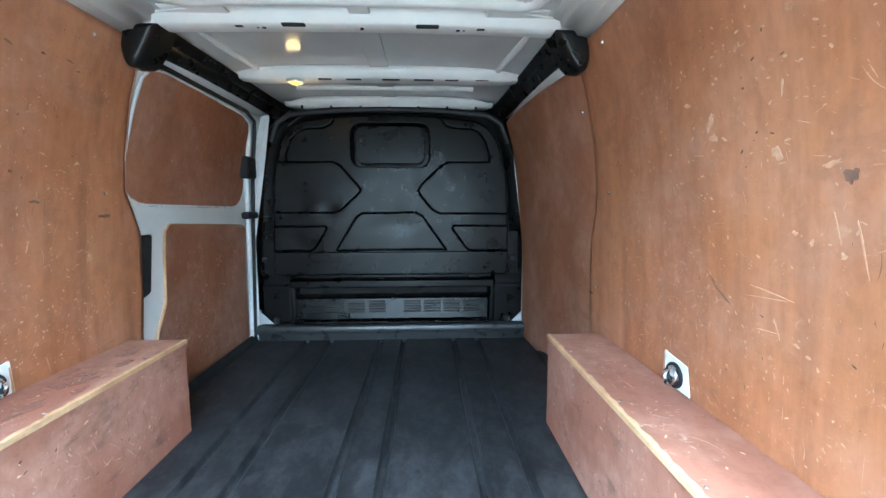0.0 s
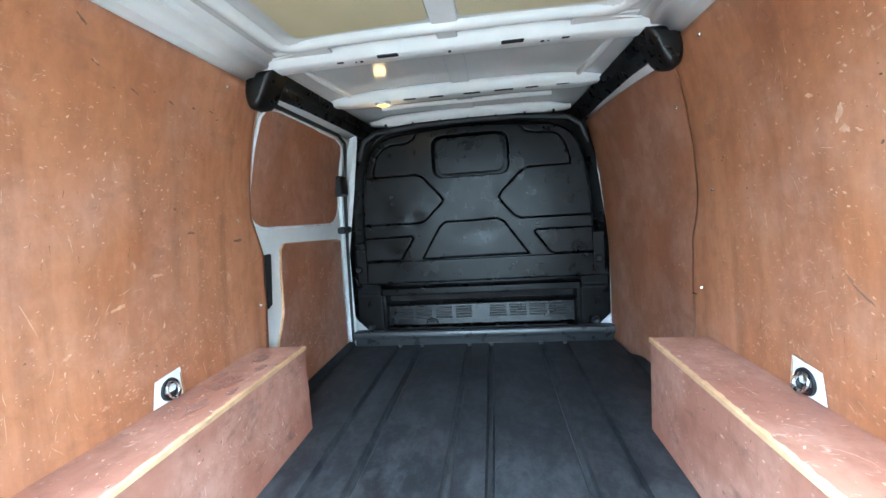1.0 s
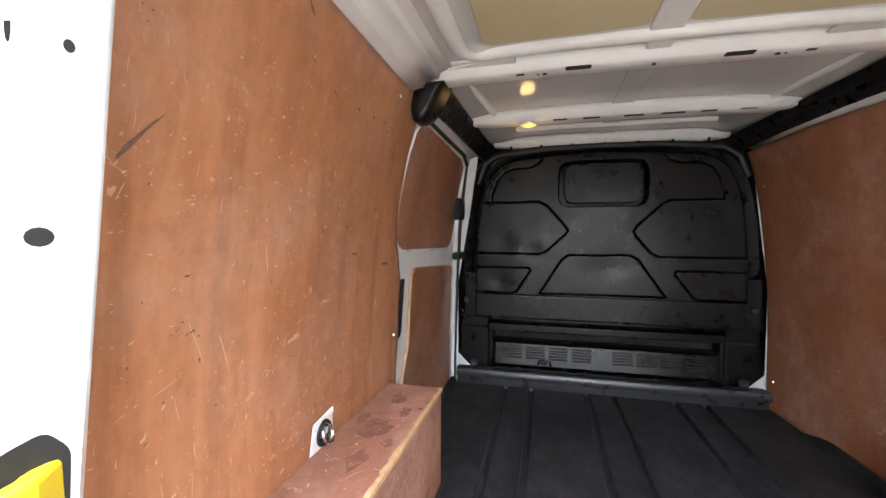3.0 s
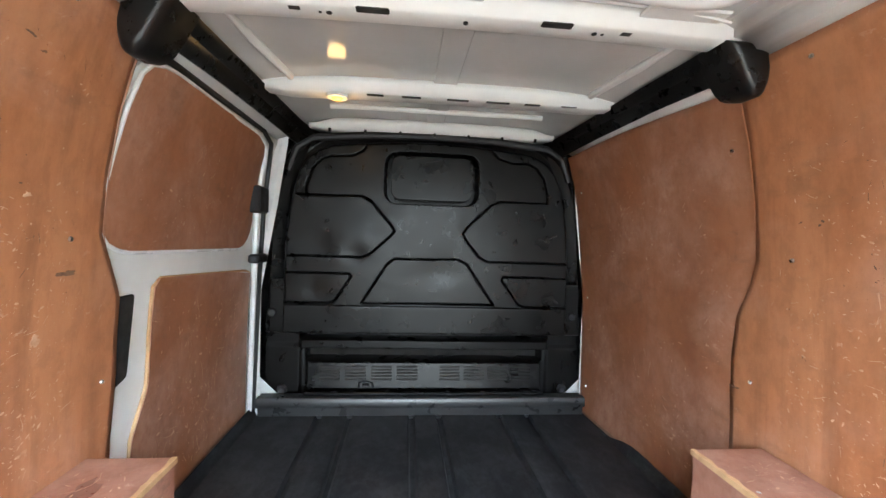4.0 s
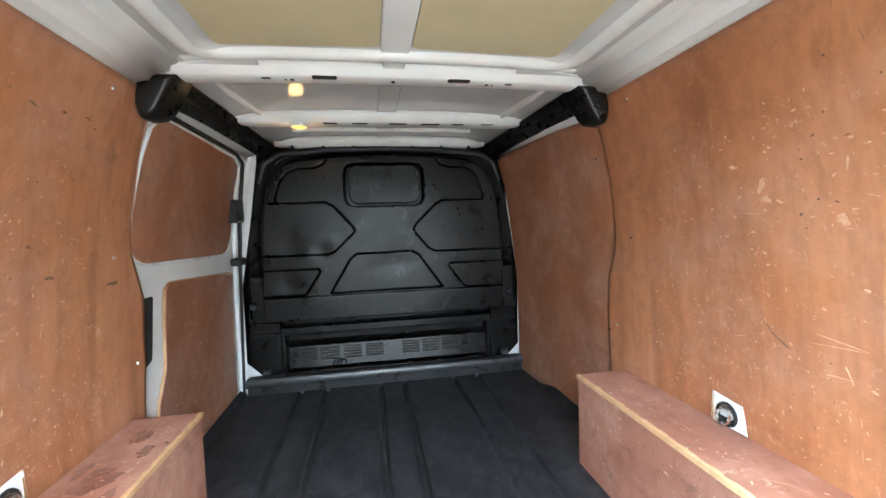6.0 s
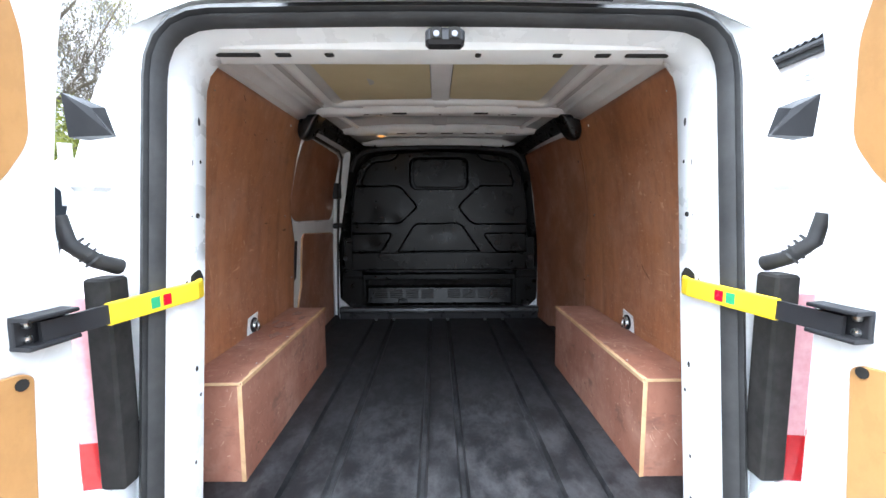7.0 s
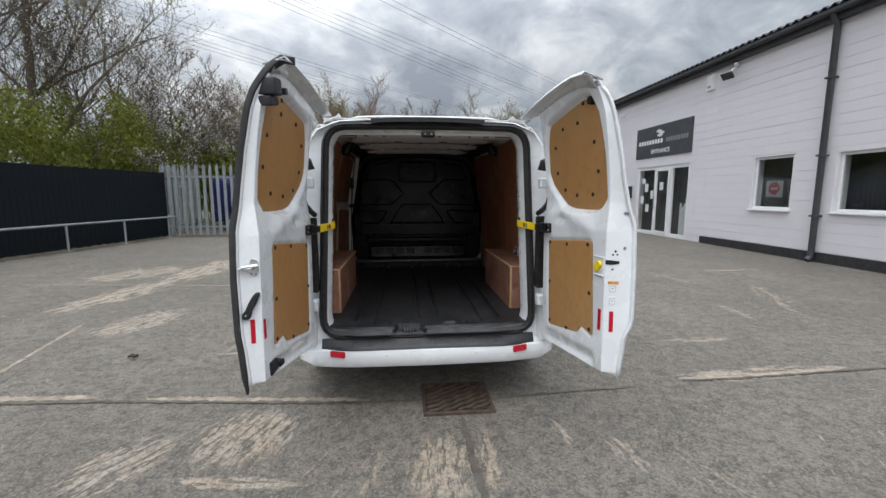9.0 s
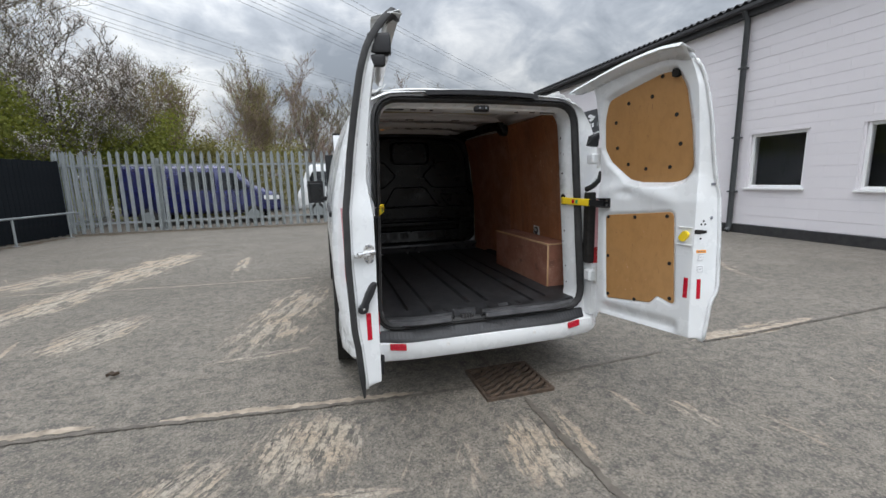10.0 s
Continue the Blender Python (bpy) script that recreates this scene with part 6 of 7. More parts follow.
part("pocket_latch", cbox(0.128, 0.168, 0.058, 0.078, 0.566, 0.580, 0.004), PLASTIC, mat_thing)

# plywood boxes over the wheel arches
DAMP = plain("damp stained plywood", (0.16, 0.062, 0.042), (0.23, 0.095, 0.066), 30.0, 0.35, 0, 0.1, 200)
for s in (1, -1):
    bx = thing("wheel_arch_box", (s * 0.75, 0.87, 0.59), "worn red-brown plywood box over the wheel arch" if s > 0 else "worn red-brown plywood wheel arch box with damp stains", "box", "wheel arch boxes")

    def xx(a, b):
        return (min(s * a, s * b), max(s * a, s * b))

    x0, x1 = xx(0.654, 0.857)
    part("top_board", cbox(x0, x1, 0.386, 1.387, 0.922, 0.9335, 0.002), PLY_BOX, bx)
    x0, x1 = xx(0.657, 0.669)
    part("side_board", cbox(x0, x1, 0.388, 1.385, 0.588, 0.9215, 0.002), PLY_BOX, bx)
    x0, x1 = xx(0.6695, 0.856)
    part("end_board", cbox(x0, x1, 0.389, 0.401, 0.588, 0.9215, 0.002), PLY_BOX, bx)
    part("end_board", cbox(x0, x1, 1.372, 1.384, 0.588, 0.9215, 0.002), PLY_BOX, bx)
    # raw edges, chipped along their length
    rnd = random.Random(5 + s)
    ys = np.linspace(0.386, 1.387, 70)
    wob = [rnd.uniform(0.001, 0.006) for _ in ys]
    part("raw_edge", loft([[(s * (0.6522), y, 0.9205), (s * 0.6522, y, 0.9342), (s * (0.658 + w * 1.6), y, 0.9348), (s * 0.658, y, 0.9205)] for y, w in zip(ys, wob)]), PLY_EDGE, bx, "chipped raw plywood edge")
    part("raw_edge", cbox(*xx(0.6555, 0.6705), 0.3855, 0.3890, 0.59, 0.9205, 0.001), PLY_EDGE, bx, "chipped raw plywood edge")
    part("raw_edge", cbox(*xx(0.66, 0.84), 0.3835, 0.3860, 0.9225, 0.9325, 0.001), PLY_EDGE, bx, "chipped raw plywood edge")
    for y in (0.55, 0.86, 1.2):
        part("screw", lathe([(0.9336, 0.001), (0.9345, 0.0035), (0.9334, 0.005)], (s * 0.657 + s * 0.02, y, 0), "z", 8), CHROME, bx)
    if s < 0:
        for y, x, ly, lx in ((1.26, 0.77, 0.05, 0.03), (1.17, 0.715, 0.035, 0.02), (1.05, 0.76, 0.06, 0.05), (0.98, 0.70, 0.03, 0.018), (1.10, 0.82, 0.04, 0.018), (0.88, 0.74, 0.05, 0.03)):
            rs = random.Random(int(y * 1000))
            poly = [(-(x + lx * rs.uniform(0.5, 1.1) * math.cos(a_)), y + ly * rs.uniform(0.5, 1.1) * math.sin(a_)) for a_ in np.linspace(0, 2 * math.pi, 16, endpoint=False)]
            part("damp_stain", slab(poly, lambda u, v, d: (u, v, 0.9330 + d), 0.0, 0.0014, 0.0004), DAMP, bx, "dark damp stain")
    scratches(bx, lambda u, v, d: (s * v, u, 0.9336 + d), 0.40, 1.34, 0.665, 0.84, 60, 200, 90 + s, FLECK, 1.3, crowd=1.0)
    scratches(bx, lambda u, v, d: (s * (0.6568 - d), u, v), 0.40, 1.34, 0.60, 0.915, 80, 220, 93 + s, FLECK, 1.2, crowd=1.0)
    scratches(bx, lambda u, v, d: (s * (0.6568 - d), u, v), 0.40, 1.34, 0.60, 0.915, 30, 70, 96 + s, GRIME, 1.2, crowd=1.0)
    scratches(bx, lambda u, v, d: (s * u, 0.3888 - d, v), 0.67, 0.84, 0.60, 0.915, 20, 50, 99 + s, FLECK, 1.2, crowd=1.0)
    # lashing eye in its cut-out above the box
    yc, zc_ = 0.915, 0.968
    xw = float(wall_x(np.array(zc_))) - 0.006
    eye = thing("lashing_eye", (s * xw, yc, 0.934), "black lashing ring in a bare metal cut-out", "lashing ring", "lashing rings")
    part("cut_out", slab([(yc - 0.058, 0.936), (yc + 0.058, 0.936), (yc + 0.050, 1.022), (yc - 0.045, 1.012)], lambda u, v, d: (s * (float(wall_x(np.array(v))) - 0.006 - d), u, v), 0.0, 0.004), WHITE, eye, "bare white metal showing through the board")
    part("cut_edge", tube([(s * (xw - 0.002), yc + 0.052, 0.936), (s * (xw - 0.002), yc + 0.046, 1.022)], 0.004, 5), PLY_EDGE, eye)
    part("cup", moved(lathe([(0.0, 0.034), (0.006, 0.032), (0.007, 0.026), (-0.004, 0.022), (-0.005, 0.002)], (0, 0, 0), "x", 24), Matrix.Translation((s * (xw - 0.004), yc + 0.002, 0.972)) @ Matrix.Diagonal((-s, 1, 1, 1))), PLASTIC, eye, "", True)
    ringp = [(s * (xw - 0.010 - 0.007 * (1 - math.sin(a))), yc + 0.002 + 0.021 * math.cos(a), 0.970 + 0.021 * math.sin(a)) for a in np.linspace(0, 2 * math.pi, 20, endpoint=False)]
    part("ring", tube(ringp, 0.0045, 8, True, (1, 0, 0)), CHROME, eye, "", True)

# ---- the yard ----
def ground_f(U, W):
    # finer in the middle, out to the horizon at the rim
    a = np.sign(U - 0.5) * np.abs(2 * U - 1) ** 5 * 900
    b = np.sign(W - 0.5) * np.abs(2 * W - 1) ** 5 * 900
    a, b = a + (2 * U - 1) * 14, b + (2 * W - 1) * 14
    z = -0.012 + 0.010 * np.sin(a * 0.45 + 1.0) * np.sin(b * 0.37) * np.exp(-(a * a + b * b) / 900)
    return a, b, z


part("ground", grid(140, 140, ground_f), ASPHALT, None, "worn grey asphalt yard with pale scrapes", True, kind="structure", category="ground")


def ground_z(x, y):
    return -0.012 + 0.010 * math.sin(x * 0.45 + 1.0) * math.sin(y * 0.37) * math.exp(-(x * x + y * y) / 900)


def strip(path, width, seed, z=0.004, ragged=0.35, step=0.05):
    """A ragged flat band along a path on the ground."""
    rnd = random.Random(seed)
    P = [Vector((*p, 0)) for p in path]
    pts = []
    for a, b in zip(P[:-1], P[1:]):
        n = max(2, int((b - a).length / step))
        pts += [a.lerp(b, i / n) for i in range(n)]
    pts.append(P[-1])
    V, F = [], []
    for i, p in enumerate(pts):
        t = (pts[min(i + 1, len(pts) - 1)] - pts[max(i - 1, 0)]).normalized()
        nrm = Vector((-t.y, t.x, 0))
        taper = min(1.0, 0.25 + i / 6, 0.25 + (len(pts) - 1 - i) / 6)
        for s in (1, -1):
            q = p + nrm * s * width * 0.5 * taper * (1 + rnd.uniform(-ragged, ragged))
            V.append((q.x, q.y, ground_z(q.x, q.y) + z))
        if i:
            k = 2 * i
            F.append((k - 2, k - 1, k + 1, k))
    return V, F


seams = [
    ("tar_seam", [(-3.3, 0.36), (-2.5, 0.33), (-2.05, 0.285), (-1.27, 0.20), (-0.5, 0.125), (-0.07, 0.115)], 0.035, TAR, "dark filled trench seam in the yard"),
    ("tar_seam", [(0.47, 0.09), (0.86, 0.13), (1.22, 0.15), (1.64, 0.17)], 0.022, TAR, "dark filled trench seam in the yard"),
    ("tar_seam", [(2.04, 0.225), (2.55, 0.225), (3.5, 0.27), (6.5, 0.42)], 0.026, TAR, "dark filled trench seam in the yard"),
    ("tar_seam", [(0.205, -0.12), (0.205, -0.53), (0.212, -0.8), (0.23, -1.7)], 0.042, TAR, "dark filled trench seam in the yard"),
    ("tar_seam", [(0.16, 0.36), (0.15, 0.62)], 0.05, TAR, "dark filled trench seam in the yard"),
    ("concrete_seam", [(-2.09, 0.335), (-1.6, 0.28), (-1.27, 0.245), (-0.9, 0.205), (-0.5, 0.168)], 0.065, CONCRETE, "pale worn concrete edge of the trench"),
    ("concrete_seam", [(-3.4, 0.445), (-2.9, 0.42), (-2.46, 0.39)], 0.07, CONCRETE, "pale worn concrete edge of the trench"),
    ("concrete_seam", [(2.05, 0.275), (2.55, 0.265), (3.5, 0.315)], 0.05, CONCRETE, "pale worn concrete edge of the trench"),
    ("concrete_seam", [(-6.6, 4.68), (-5.6, 4.62), (-3.1, 4.28), (-1.2, 4.12)], 0.032, CONCRETE, "pale joint line across the yard"),
    ("concrete_seam", [(-3.6, 0.85), (-3.79, 1.67), (-3.95, 2.35)], 0.04, CONCRETE, "pale joint line across the yard"),
]
for i, (name, path, w, m_, lab) in enumerate(seams):
    part(name, strip(path, w, 40 + i, 0.004 if m_ is CONCRETE else 0.008, 0.6 if w < 0.04 else 0.45, 0.03), m_, None, lab, kind="structure", category="yard seam")


part("dirt_strip", strip([(-8.6, 12.72), (-5.0, 12.80), (-1.0, 12.88), (3.5, 12.98), (8.5, 13.05)], 0.55, 61, 0.006, 0.5, 0.12), DIRT, None, "dark leaf dirt along the foot of the fence", kind="structure", category="dirt")
part("dirt_strip", strip([(fx, 12.5 - k * 2.6) for k, fx in enumerate((-8.35, -8.85, -9.35, -9.8, -10.3, -10.8))], 0.35, 62, 0.006, 0.5, 0.12), DIRT, None, "dark leaf dirt along the foot of the fence", kind="structure", category="dirt")
# drain grate
drain = thing("drain_grate", (0.19, 0.16, 0), "rusty cast iron drain grate with wavy bars", "drain cover")
gx0, gx1, gy0, gy1 = -0.055, 0.448, -0.105, 0.345
for a in (cbox(gx0, gx1, gy0, gy0 + 0.022, -0.03, 0.012, 0.003), cbox(gx0, gx1, gy1 - 0.022, gy1, -0.03, 0.012, 0.003), cbox(gx0, gx0 + 0.022, gy0 + 0.023, gy1 - 0.023, -0.03, 0.012, 0.003), cbox(gx1 - 0.022, gx1, gy0 + 0.023, gy1 - 0.023, -0.03, 0.012, 0.003)):
    part("rim", a, IRON, drain)
part("pit", cbox(gx0 + 0.01, gx1 - 0.01, gy0 + 0.01, gy1 - 0.01, -0.06, -0.008, 0.002), HOLE, drain)
for i in range(-5, 12):
    line = []
    for t in np.linspace(0, 1, 40):
        x = gx0 + 0.024 + (gx1 - gx0 - 0.048) * t
        y = gy0 + 0.06 * i + 0.62 * (x - gx0) + 0.007 * math.sin(t * 26)
        if gy0 + 0.026 < y < gy1 - 0.026:
            line.append((x, y, 0.003))
    if len(line) > 3:
        part("bar", sweep(line, [(-0.014, -0.016), (0.014, -0.016), (0.013, 0.006), (0.004, 0.009), (-0.004, 0.009), (-0.013, 0.006)]), IRON, drain)
# a dead leaf
part("fallen_leaf", grid(8, 6, lambda U, W: (-2.71 + 0.09 * U, 1.09 + 0.05 * (W - 0.5) * np.sin(np.clip(U, 0.05, 0.95) * math.pi) + 0.04, 0.004 + 0.03 * (W - 0.5) ** 2 * 4 * 0.8 + 0.012 * np.sin(U * 5) ** 2)), IRON, None, "curled brown dead leaf on the asphalt", thick=0.002, category="leaf")

# ---- unit building along the yard ----
BX = 8.90
unit = thing("warehouse", (BX + 4, 4, 0), "single-storey unit of lilac-white painted blockwork", "building")
OPEN = [(6.25, 7.33, 1.10, 2.40), (4.01, 5.22, 1.10, 2.34), (1.75, 3.02, 1.08, 2.34), (-1.0, 0.2, 1.08, 2.34), (9.80, 12.74, 0.02, 2.44)]
ys = sorted({-10.0, 15.2, *[v for o in OPEN for v in o[:2]]})
zs = sorted({-0.1, 5.15, *[v for o in OPEN for v in o[2:]]})
cells = []
for ya, yb in zip(ys[:-1], ys[1:]):
    run = None
    for za, zb in zip(zs[:-1], zs[1:]):
        solid = not any(o[0] - 1e-6 < ya and yb < o[1] + 1e-6 and o[2] - 1e-6 < za and zb < o[3] + 1e-6 for o in OPEN)
        if solid and run is None:
            run = za
        if run is not None and (not solid or zb == zs[-1]):
            cells.append((ya, yb, run, za if not solid else zb))
            run = None
for a, b, c, d in cells:
    part("wall_panel", cbox(BX + 0.012, BX + 0.28, a, b, c, d, 0.0005), BLOCK, unit, "painted blockwork wall")
part("end_wall", cbox(BX + 0.012, BX + 9, 15.2, 15.4, -0.1, 5.15), BLOCK, unit)
part("end_wall", cbox(BX + 0.012, BX + 9, -10.2, -10.0, -0.1, 5.15), BLOCK, unit)
part("back_wall", cbox(BX + 8.8, BX + 9, -10, 15.2, -0.1, 5.15), BLOCK, unit)
part("plinth", cbox(BX - 0.030, BX + 0.004, -10, 9.1, -0.1, 0.20, 0.01), PLINTH, unit, "black painted plinth")
roof_rows = []
for u in (0.0, 0.04, 1.0):
    roof_rows.append([(BX - 0.28 + u * 9.2, y, 5.30 + u * 2.2 + 0.035 * math.cos(y * 2 * math.pi / 0.21)) for y in np.arange(-10.4, 15.6, 0.035)])
part("roof", loft(roof_rows, False), SLATE, unit, "dark corrugated roof sheets", True, 0.015)
part("fascia", cbox(BX - 0.16, BX - 0.02, -10.3, 15.5, 5.02, 5.26, 0.01), SLATE, unit, "dark fascia board")
part("gutter", sweep([(BX - 0.23, -10.3, 5.20), (BX - 0.23, 15.5, 5.20)], [(-0.07, 0.05), (-0.07, -0.02), (-0.04, -0.06), (0.04, -0.06), (0.07, -0.02), (0.07, 0.05), (0.055, 0.05), (0.055, -0.015), (0.03, -0.045), (-0.03, -0.045), (-0.055, -0.015), (-0.055, 0.05)]), SLATE, unit, "black gutter")
for yp in (5.50, -3.0):
    pipe = part("downpipe", tube([(BX - 0.23, yp, 5.16), (BX - 0.10, yp, 4.95), (BX - 0.10, yp, 0.25), (BX - 0.10, yp, 0.10), (BX - 0.18, yp, 0.02)], 0.062, 14, up=(0, 1, 0)), GUTTER, unit, "dark grey downpipe", True)
    for zc2 in (1.0, 2.3, 3.9):
        part("pipe_clip", cbox(BX - 0.19, BX - 0.005, yp - 0.075, yp + 0.075, zc2 - 0.02, zc2 + 0.02, 0.006), GUTTER, pipe)
# shallow dark box behind the glass; the gloom is in its colour
part("dim_room", cbox(BX + 0.9, BX + 0.95, -10, 15, 0, 3.2), ROOM_GLOOM, unit)
part("room_floor", cbox(BX + 0.285, BX + 0.9, -10, 15, -0.08, -0.02), ROOM_GLOOM, unit)
part("room_ceiling", cbox(BX + 0.285, BX + 0.9, -10, 15, 2.9, 3.0), ROOM_GLOOM, unit)

win_parts = []
for k, (a, b, c, d) in enumerate(OPEN[:4]):
    w = part("window", join(cbox(BX + 0.05, BX + 0.12, a, a + 0.06, c, d, 0.006), cbox(BX + 0.05, BX + 0.12, b - 0.06, b, c, d, 0.006), cbox(BX + 0.052, BX + 0.118, a + 0.061, b - 0.061, c, c + 0.06, 0.006), cbox(BX + 0.052, BX + 0.118, a + 0.061, b - 0.061, d - 0.06, d, 0.006)), UPVC, unit, "white plastic window with dark glass")
    pane = part("pane", cbox(BX + 0.080, BX + 0.086, a + 0.05, b - 0.05, c + 0.05, d - 0.05, 0.001), GLASS, w)
    pane.visible_shadow = False
    part("sill", cbox(BX - 0.07, BX + 0.10, a - 0.05, b + 0.05, c - 0.05, c - 0.002, 0.008), UPVC, w)
    part("lintel", cbox(BX - 0.008, BX + 0.05, a - 0.04, b + 0.04, d + 0.002, d + 0.03, 0.004), BLOCK, w)
# entrance: side lights and a door leaf
ent = part("entrance", cbox(BX + 0.03, BX + 0.12, 9.80, 9.89, 0.02, 2.44, 0.006), UPVC, unit, "white framed glazed entrance")
for y in (10.72, 11.64, 12.695):
    part("frame_post", cbox(BX + 0.03, BX + 0.12, y - 0.045, y + 0.045, 0.02, 2.44, 0.006), UPVC, ent)
for a, b in ((9.892, 10.673), (10.767, 11.593), (11.687, 12.648)):
    part("frame_rail", cbox(BX + 0.032, BX + 0.118, a, b, 2.35, 2.438, 0.006), UPVC, ent)
    part("frame_rail", cbox(BX + 0.032, BX + 0.118, a, b, 0.022, 0.12, 0.006), UPVC, ent)
for a, b in ((9.88, 10.68), (10.76, 11.60), (11.68, 12.65)):
    pane = part("pane", cbox(BX + 0.072, BX + 0.078, a, b, 0.11, 2.36, 0.001), GLASS, ent)
    pane.visible_shadow = False
leaf_d = part("door_leaf", join(cbox(BX + 0.0, BX + 0.05, 10.78, 10.87, 0.06, 2.38, 0.006), cbox(BX + 0.0, BX + 0.05, 11.50, 11.59, 0.06, 2.38, 0.006), cbox(BX + 0.002, BX + 0.048, 10.871, 11.499, 0.06, 0.16, 0.006), cbox(BX + 0.002, BX + 0.048, 10.871, 11.499, 2.28, 2.38, 0.006)), UPVC, ent, "white door leaf")
part("door_pull", tube([(BX - 0.05, 11.53, 0.9), (BX - 0.05, 11.53, 1.4)], 0.014, 8, up=(1, 0, 0)), CHROME, ent)
for y, z, h, w in ((12.2, 1.7, 0.30, 0.22), (12.45, 1.25, 0.28, 0.2), (12.1, 0.95, 0.28, 0.2), (12.4, 1.95, 0.2, 0.2), (11.85, 1.45, 0.3, 0.16), (11.3, 1.75, 0.28, 0.2)):
    part("notice", cbox(BX + 0.064, BX + 0.069, y - w / 2, y + w / 2, z - h / 2, z + h / 2, 0.001), PAPER, ent, "paper notice stuck to the glass")
for y in (10.02, 10.12, 10.2, 10.31, 10.4):
    part("stored_board", cbox(BX + 0.2, BX + 0.24, y - 0.03, y + 0.03, 0.02, 1.35 + 0.3 * math.sin(y * 9), 0.004), SIGN_WHITE, ent, "pale strips leaning inside the glass")
# no-entry sign inside one window; grey board and deep red carry the room's shade
noentry = thing("no_entry_sign", (BX + 0.12, 6.81, 1.4), "no-entry board inside the window, shade put into its colours", "sign")
part("board", cbox(BX + 0.122, BX + 0.130, 6.58, 7.05, 1.40, 1.80, 0.002), SIGN_GREY, noentry)
part("disc", lathe([(BX + 0.1185, 0.002), (BX + 0.1185, 0.155), (BX + 0.121, 0.155)], (0, 6.81, 1.61), "x", 32), RED_IN_SHADE, noentry)
part("bar", cbox(BX + 0.114, BX + 0.118, 6.71, 6.91, 1.585, 1.635, 0.001), SIGN_GREY, noentry)
# sign above the entrance
sign = thing("entrance_sign", (BX, 11.3, 2.78), "charcoal sign board with white and grey lettering above the entrance", "sign")
part("board", cbox(BX - 0.035, BX - 0.003, 9.745, 12.88, 2.79, 3.90, 0.006), SIGN, sign)
SX = BX - 0.0385
for y0, y1, m_ in ((11.25, 12.74, SIGN_WHITE), (9.93, 11.10, SIGN_GREY)):
    n = 9
    for i in range(n):
        a = y0 + (y1 - y0) * i / n
        part("letter_bar", cbox(SX, SX + 0.003, a, a + (y1 - y0) / n * 0.72, 3.27, 3.415, 0.0005), m_, sign)
for dy, dz in ((-0.10, 0.0), (0.06, 0.07), (0.0, -0.075)):
    part("emblem", slab([(11.42 + dy - 0.17, 3.62 + dz), (11.42 + dy, 3.55 + dz), (11.42 + dy + 0.17, 3.62 + dz), (11.42 + dy, 3.69 + dz)], lambda u, v, d: (SX + d, u, v), 0.0, 0.003, 0.0005), SIGN_WHITE, sign, "white tile-shaped emblem")
txt = bpy.data.curves.new("lettering", "FONT")
txt.body, txt.size, txt.extrude, txt.align_x, txt.offset = "ENTRANCE", 0.21, 0.002, "CENTER", 0.005
tob = bpy.data.objects.new("lettering_curve", txt)
scene.collection.objects.link(tob)
dg = bpy.context.evaluated_depsgraph_get()
tme = bpy.data.meshes.new_from_object(tob.evaluated_get(dg))
bpy.data.objects.remove(tob)
bpy.data.curves.remove(txt)
tm = Matrix(((0, 0, -1, SX), (-1, 0, 0, 11.36), (0, 1, 0, 2.93), (0, 0, 0, 1)))
tme.transform(Matrix.Translation(-ORIGIN[sign.name]) @ tm)
tme.materials.clear()
tme.materials.append(SIGN_WHITE)
lob = new("lettering", tme)
lob.parent = sign
tagged(lob, "white lettering ENTRANCE")
# alarm box, floodlight, camera, letter box
alarm = thing("alarm_box", (BX - 0.05, 9.1, 4.5), "white burglar alarm box high on the wall", "alarm box")
part("case", loft([[(BX - d, 9.1 + s * w, z) for d, s, w in ((0.0, -1, 0.13), (0.09, -1, 0.11), (0.09, 1, 0.11), (0.0, 1, 0.13))] for z, in ((4.50,), (4.52,), (4.88,), (4.93,))]), UPVC, alarm)
part("lens", cbox(BX - 0.098, BX - 0.09, 9.03, 9.17, 4.56, 4.62, 0.003), SIGN_GREY, alarm)
flood = thing("floodlight", (BX - 0.15, 8.2, 4.55), "grey floodlight on a bracket high on the wall", "floodlight")
part("bracket", tube([(BX - 0.0, 8.15, 4.88), (BX - 0.14, 8.15, 4.86), (BX - 0.20, 8.18, 4.74)], 0.022, 8), UPVC, flood)
part("head", moved(loft([[(-w, -h, d), (w, -h, d), (w, h, d), (-w, h, d)] for w, h, d in ((0.17, 0.085, -0.06), (0.17, 0.10, -0.045), (0.11, 0.06, 0.04))]), Matrix.Translation((BX - 0.24, 8.2, 4.68)) @ Euler((0, radians(52), radians(8))).to_matrix().to_4x4() @ Euler((0, 0, radians(90))).to_matrix().to_4x4()), GUTTER, flood)
part("sensor", lathe([(4.90, 0.03), (4.93, 0.06), (4.99, 0.06), (5.0, 0.02)], (BX - 0.08, 8.15, 0), "z", 12), UPVC, flood)
cctv = thing("wall_camera", (BX - 0.1, 13.86, 4.6), "small white wall camera under the eaves", "camera")
part("body", tube([(BX - 0.02, 13.86, 4.66), (BX - 0.28, 13.80, 4.60)], 0.055, 10), UPVC, cctv)
post = thing("letter_box", (BX - 0.1, 13.2, 1.3), "black wall-mounted letter box", "letter box")
part("case", cbox(BX - 0.13, BX - 0.003, 13.05, 13.40, 1.30, 1.78, 0.015), PLINTH, post)
part("flap", cbox(BX - 0.136, BX - 0.13, 13.10, 13.35, 1.62, 1.68, 0.003), PLASTIC, post)

# ---- fences ----
boards = thing("board_fence", (-9.5, 6, 0), "tall black stained close-board fence", "fence")


def fence_x(y):
    return -9.63 + 0.188 * (y - 7.72)


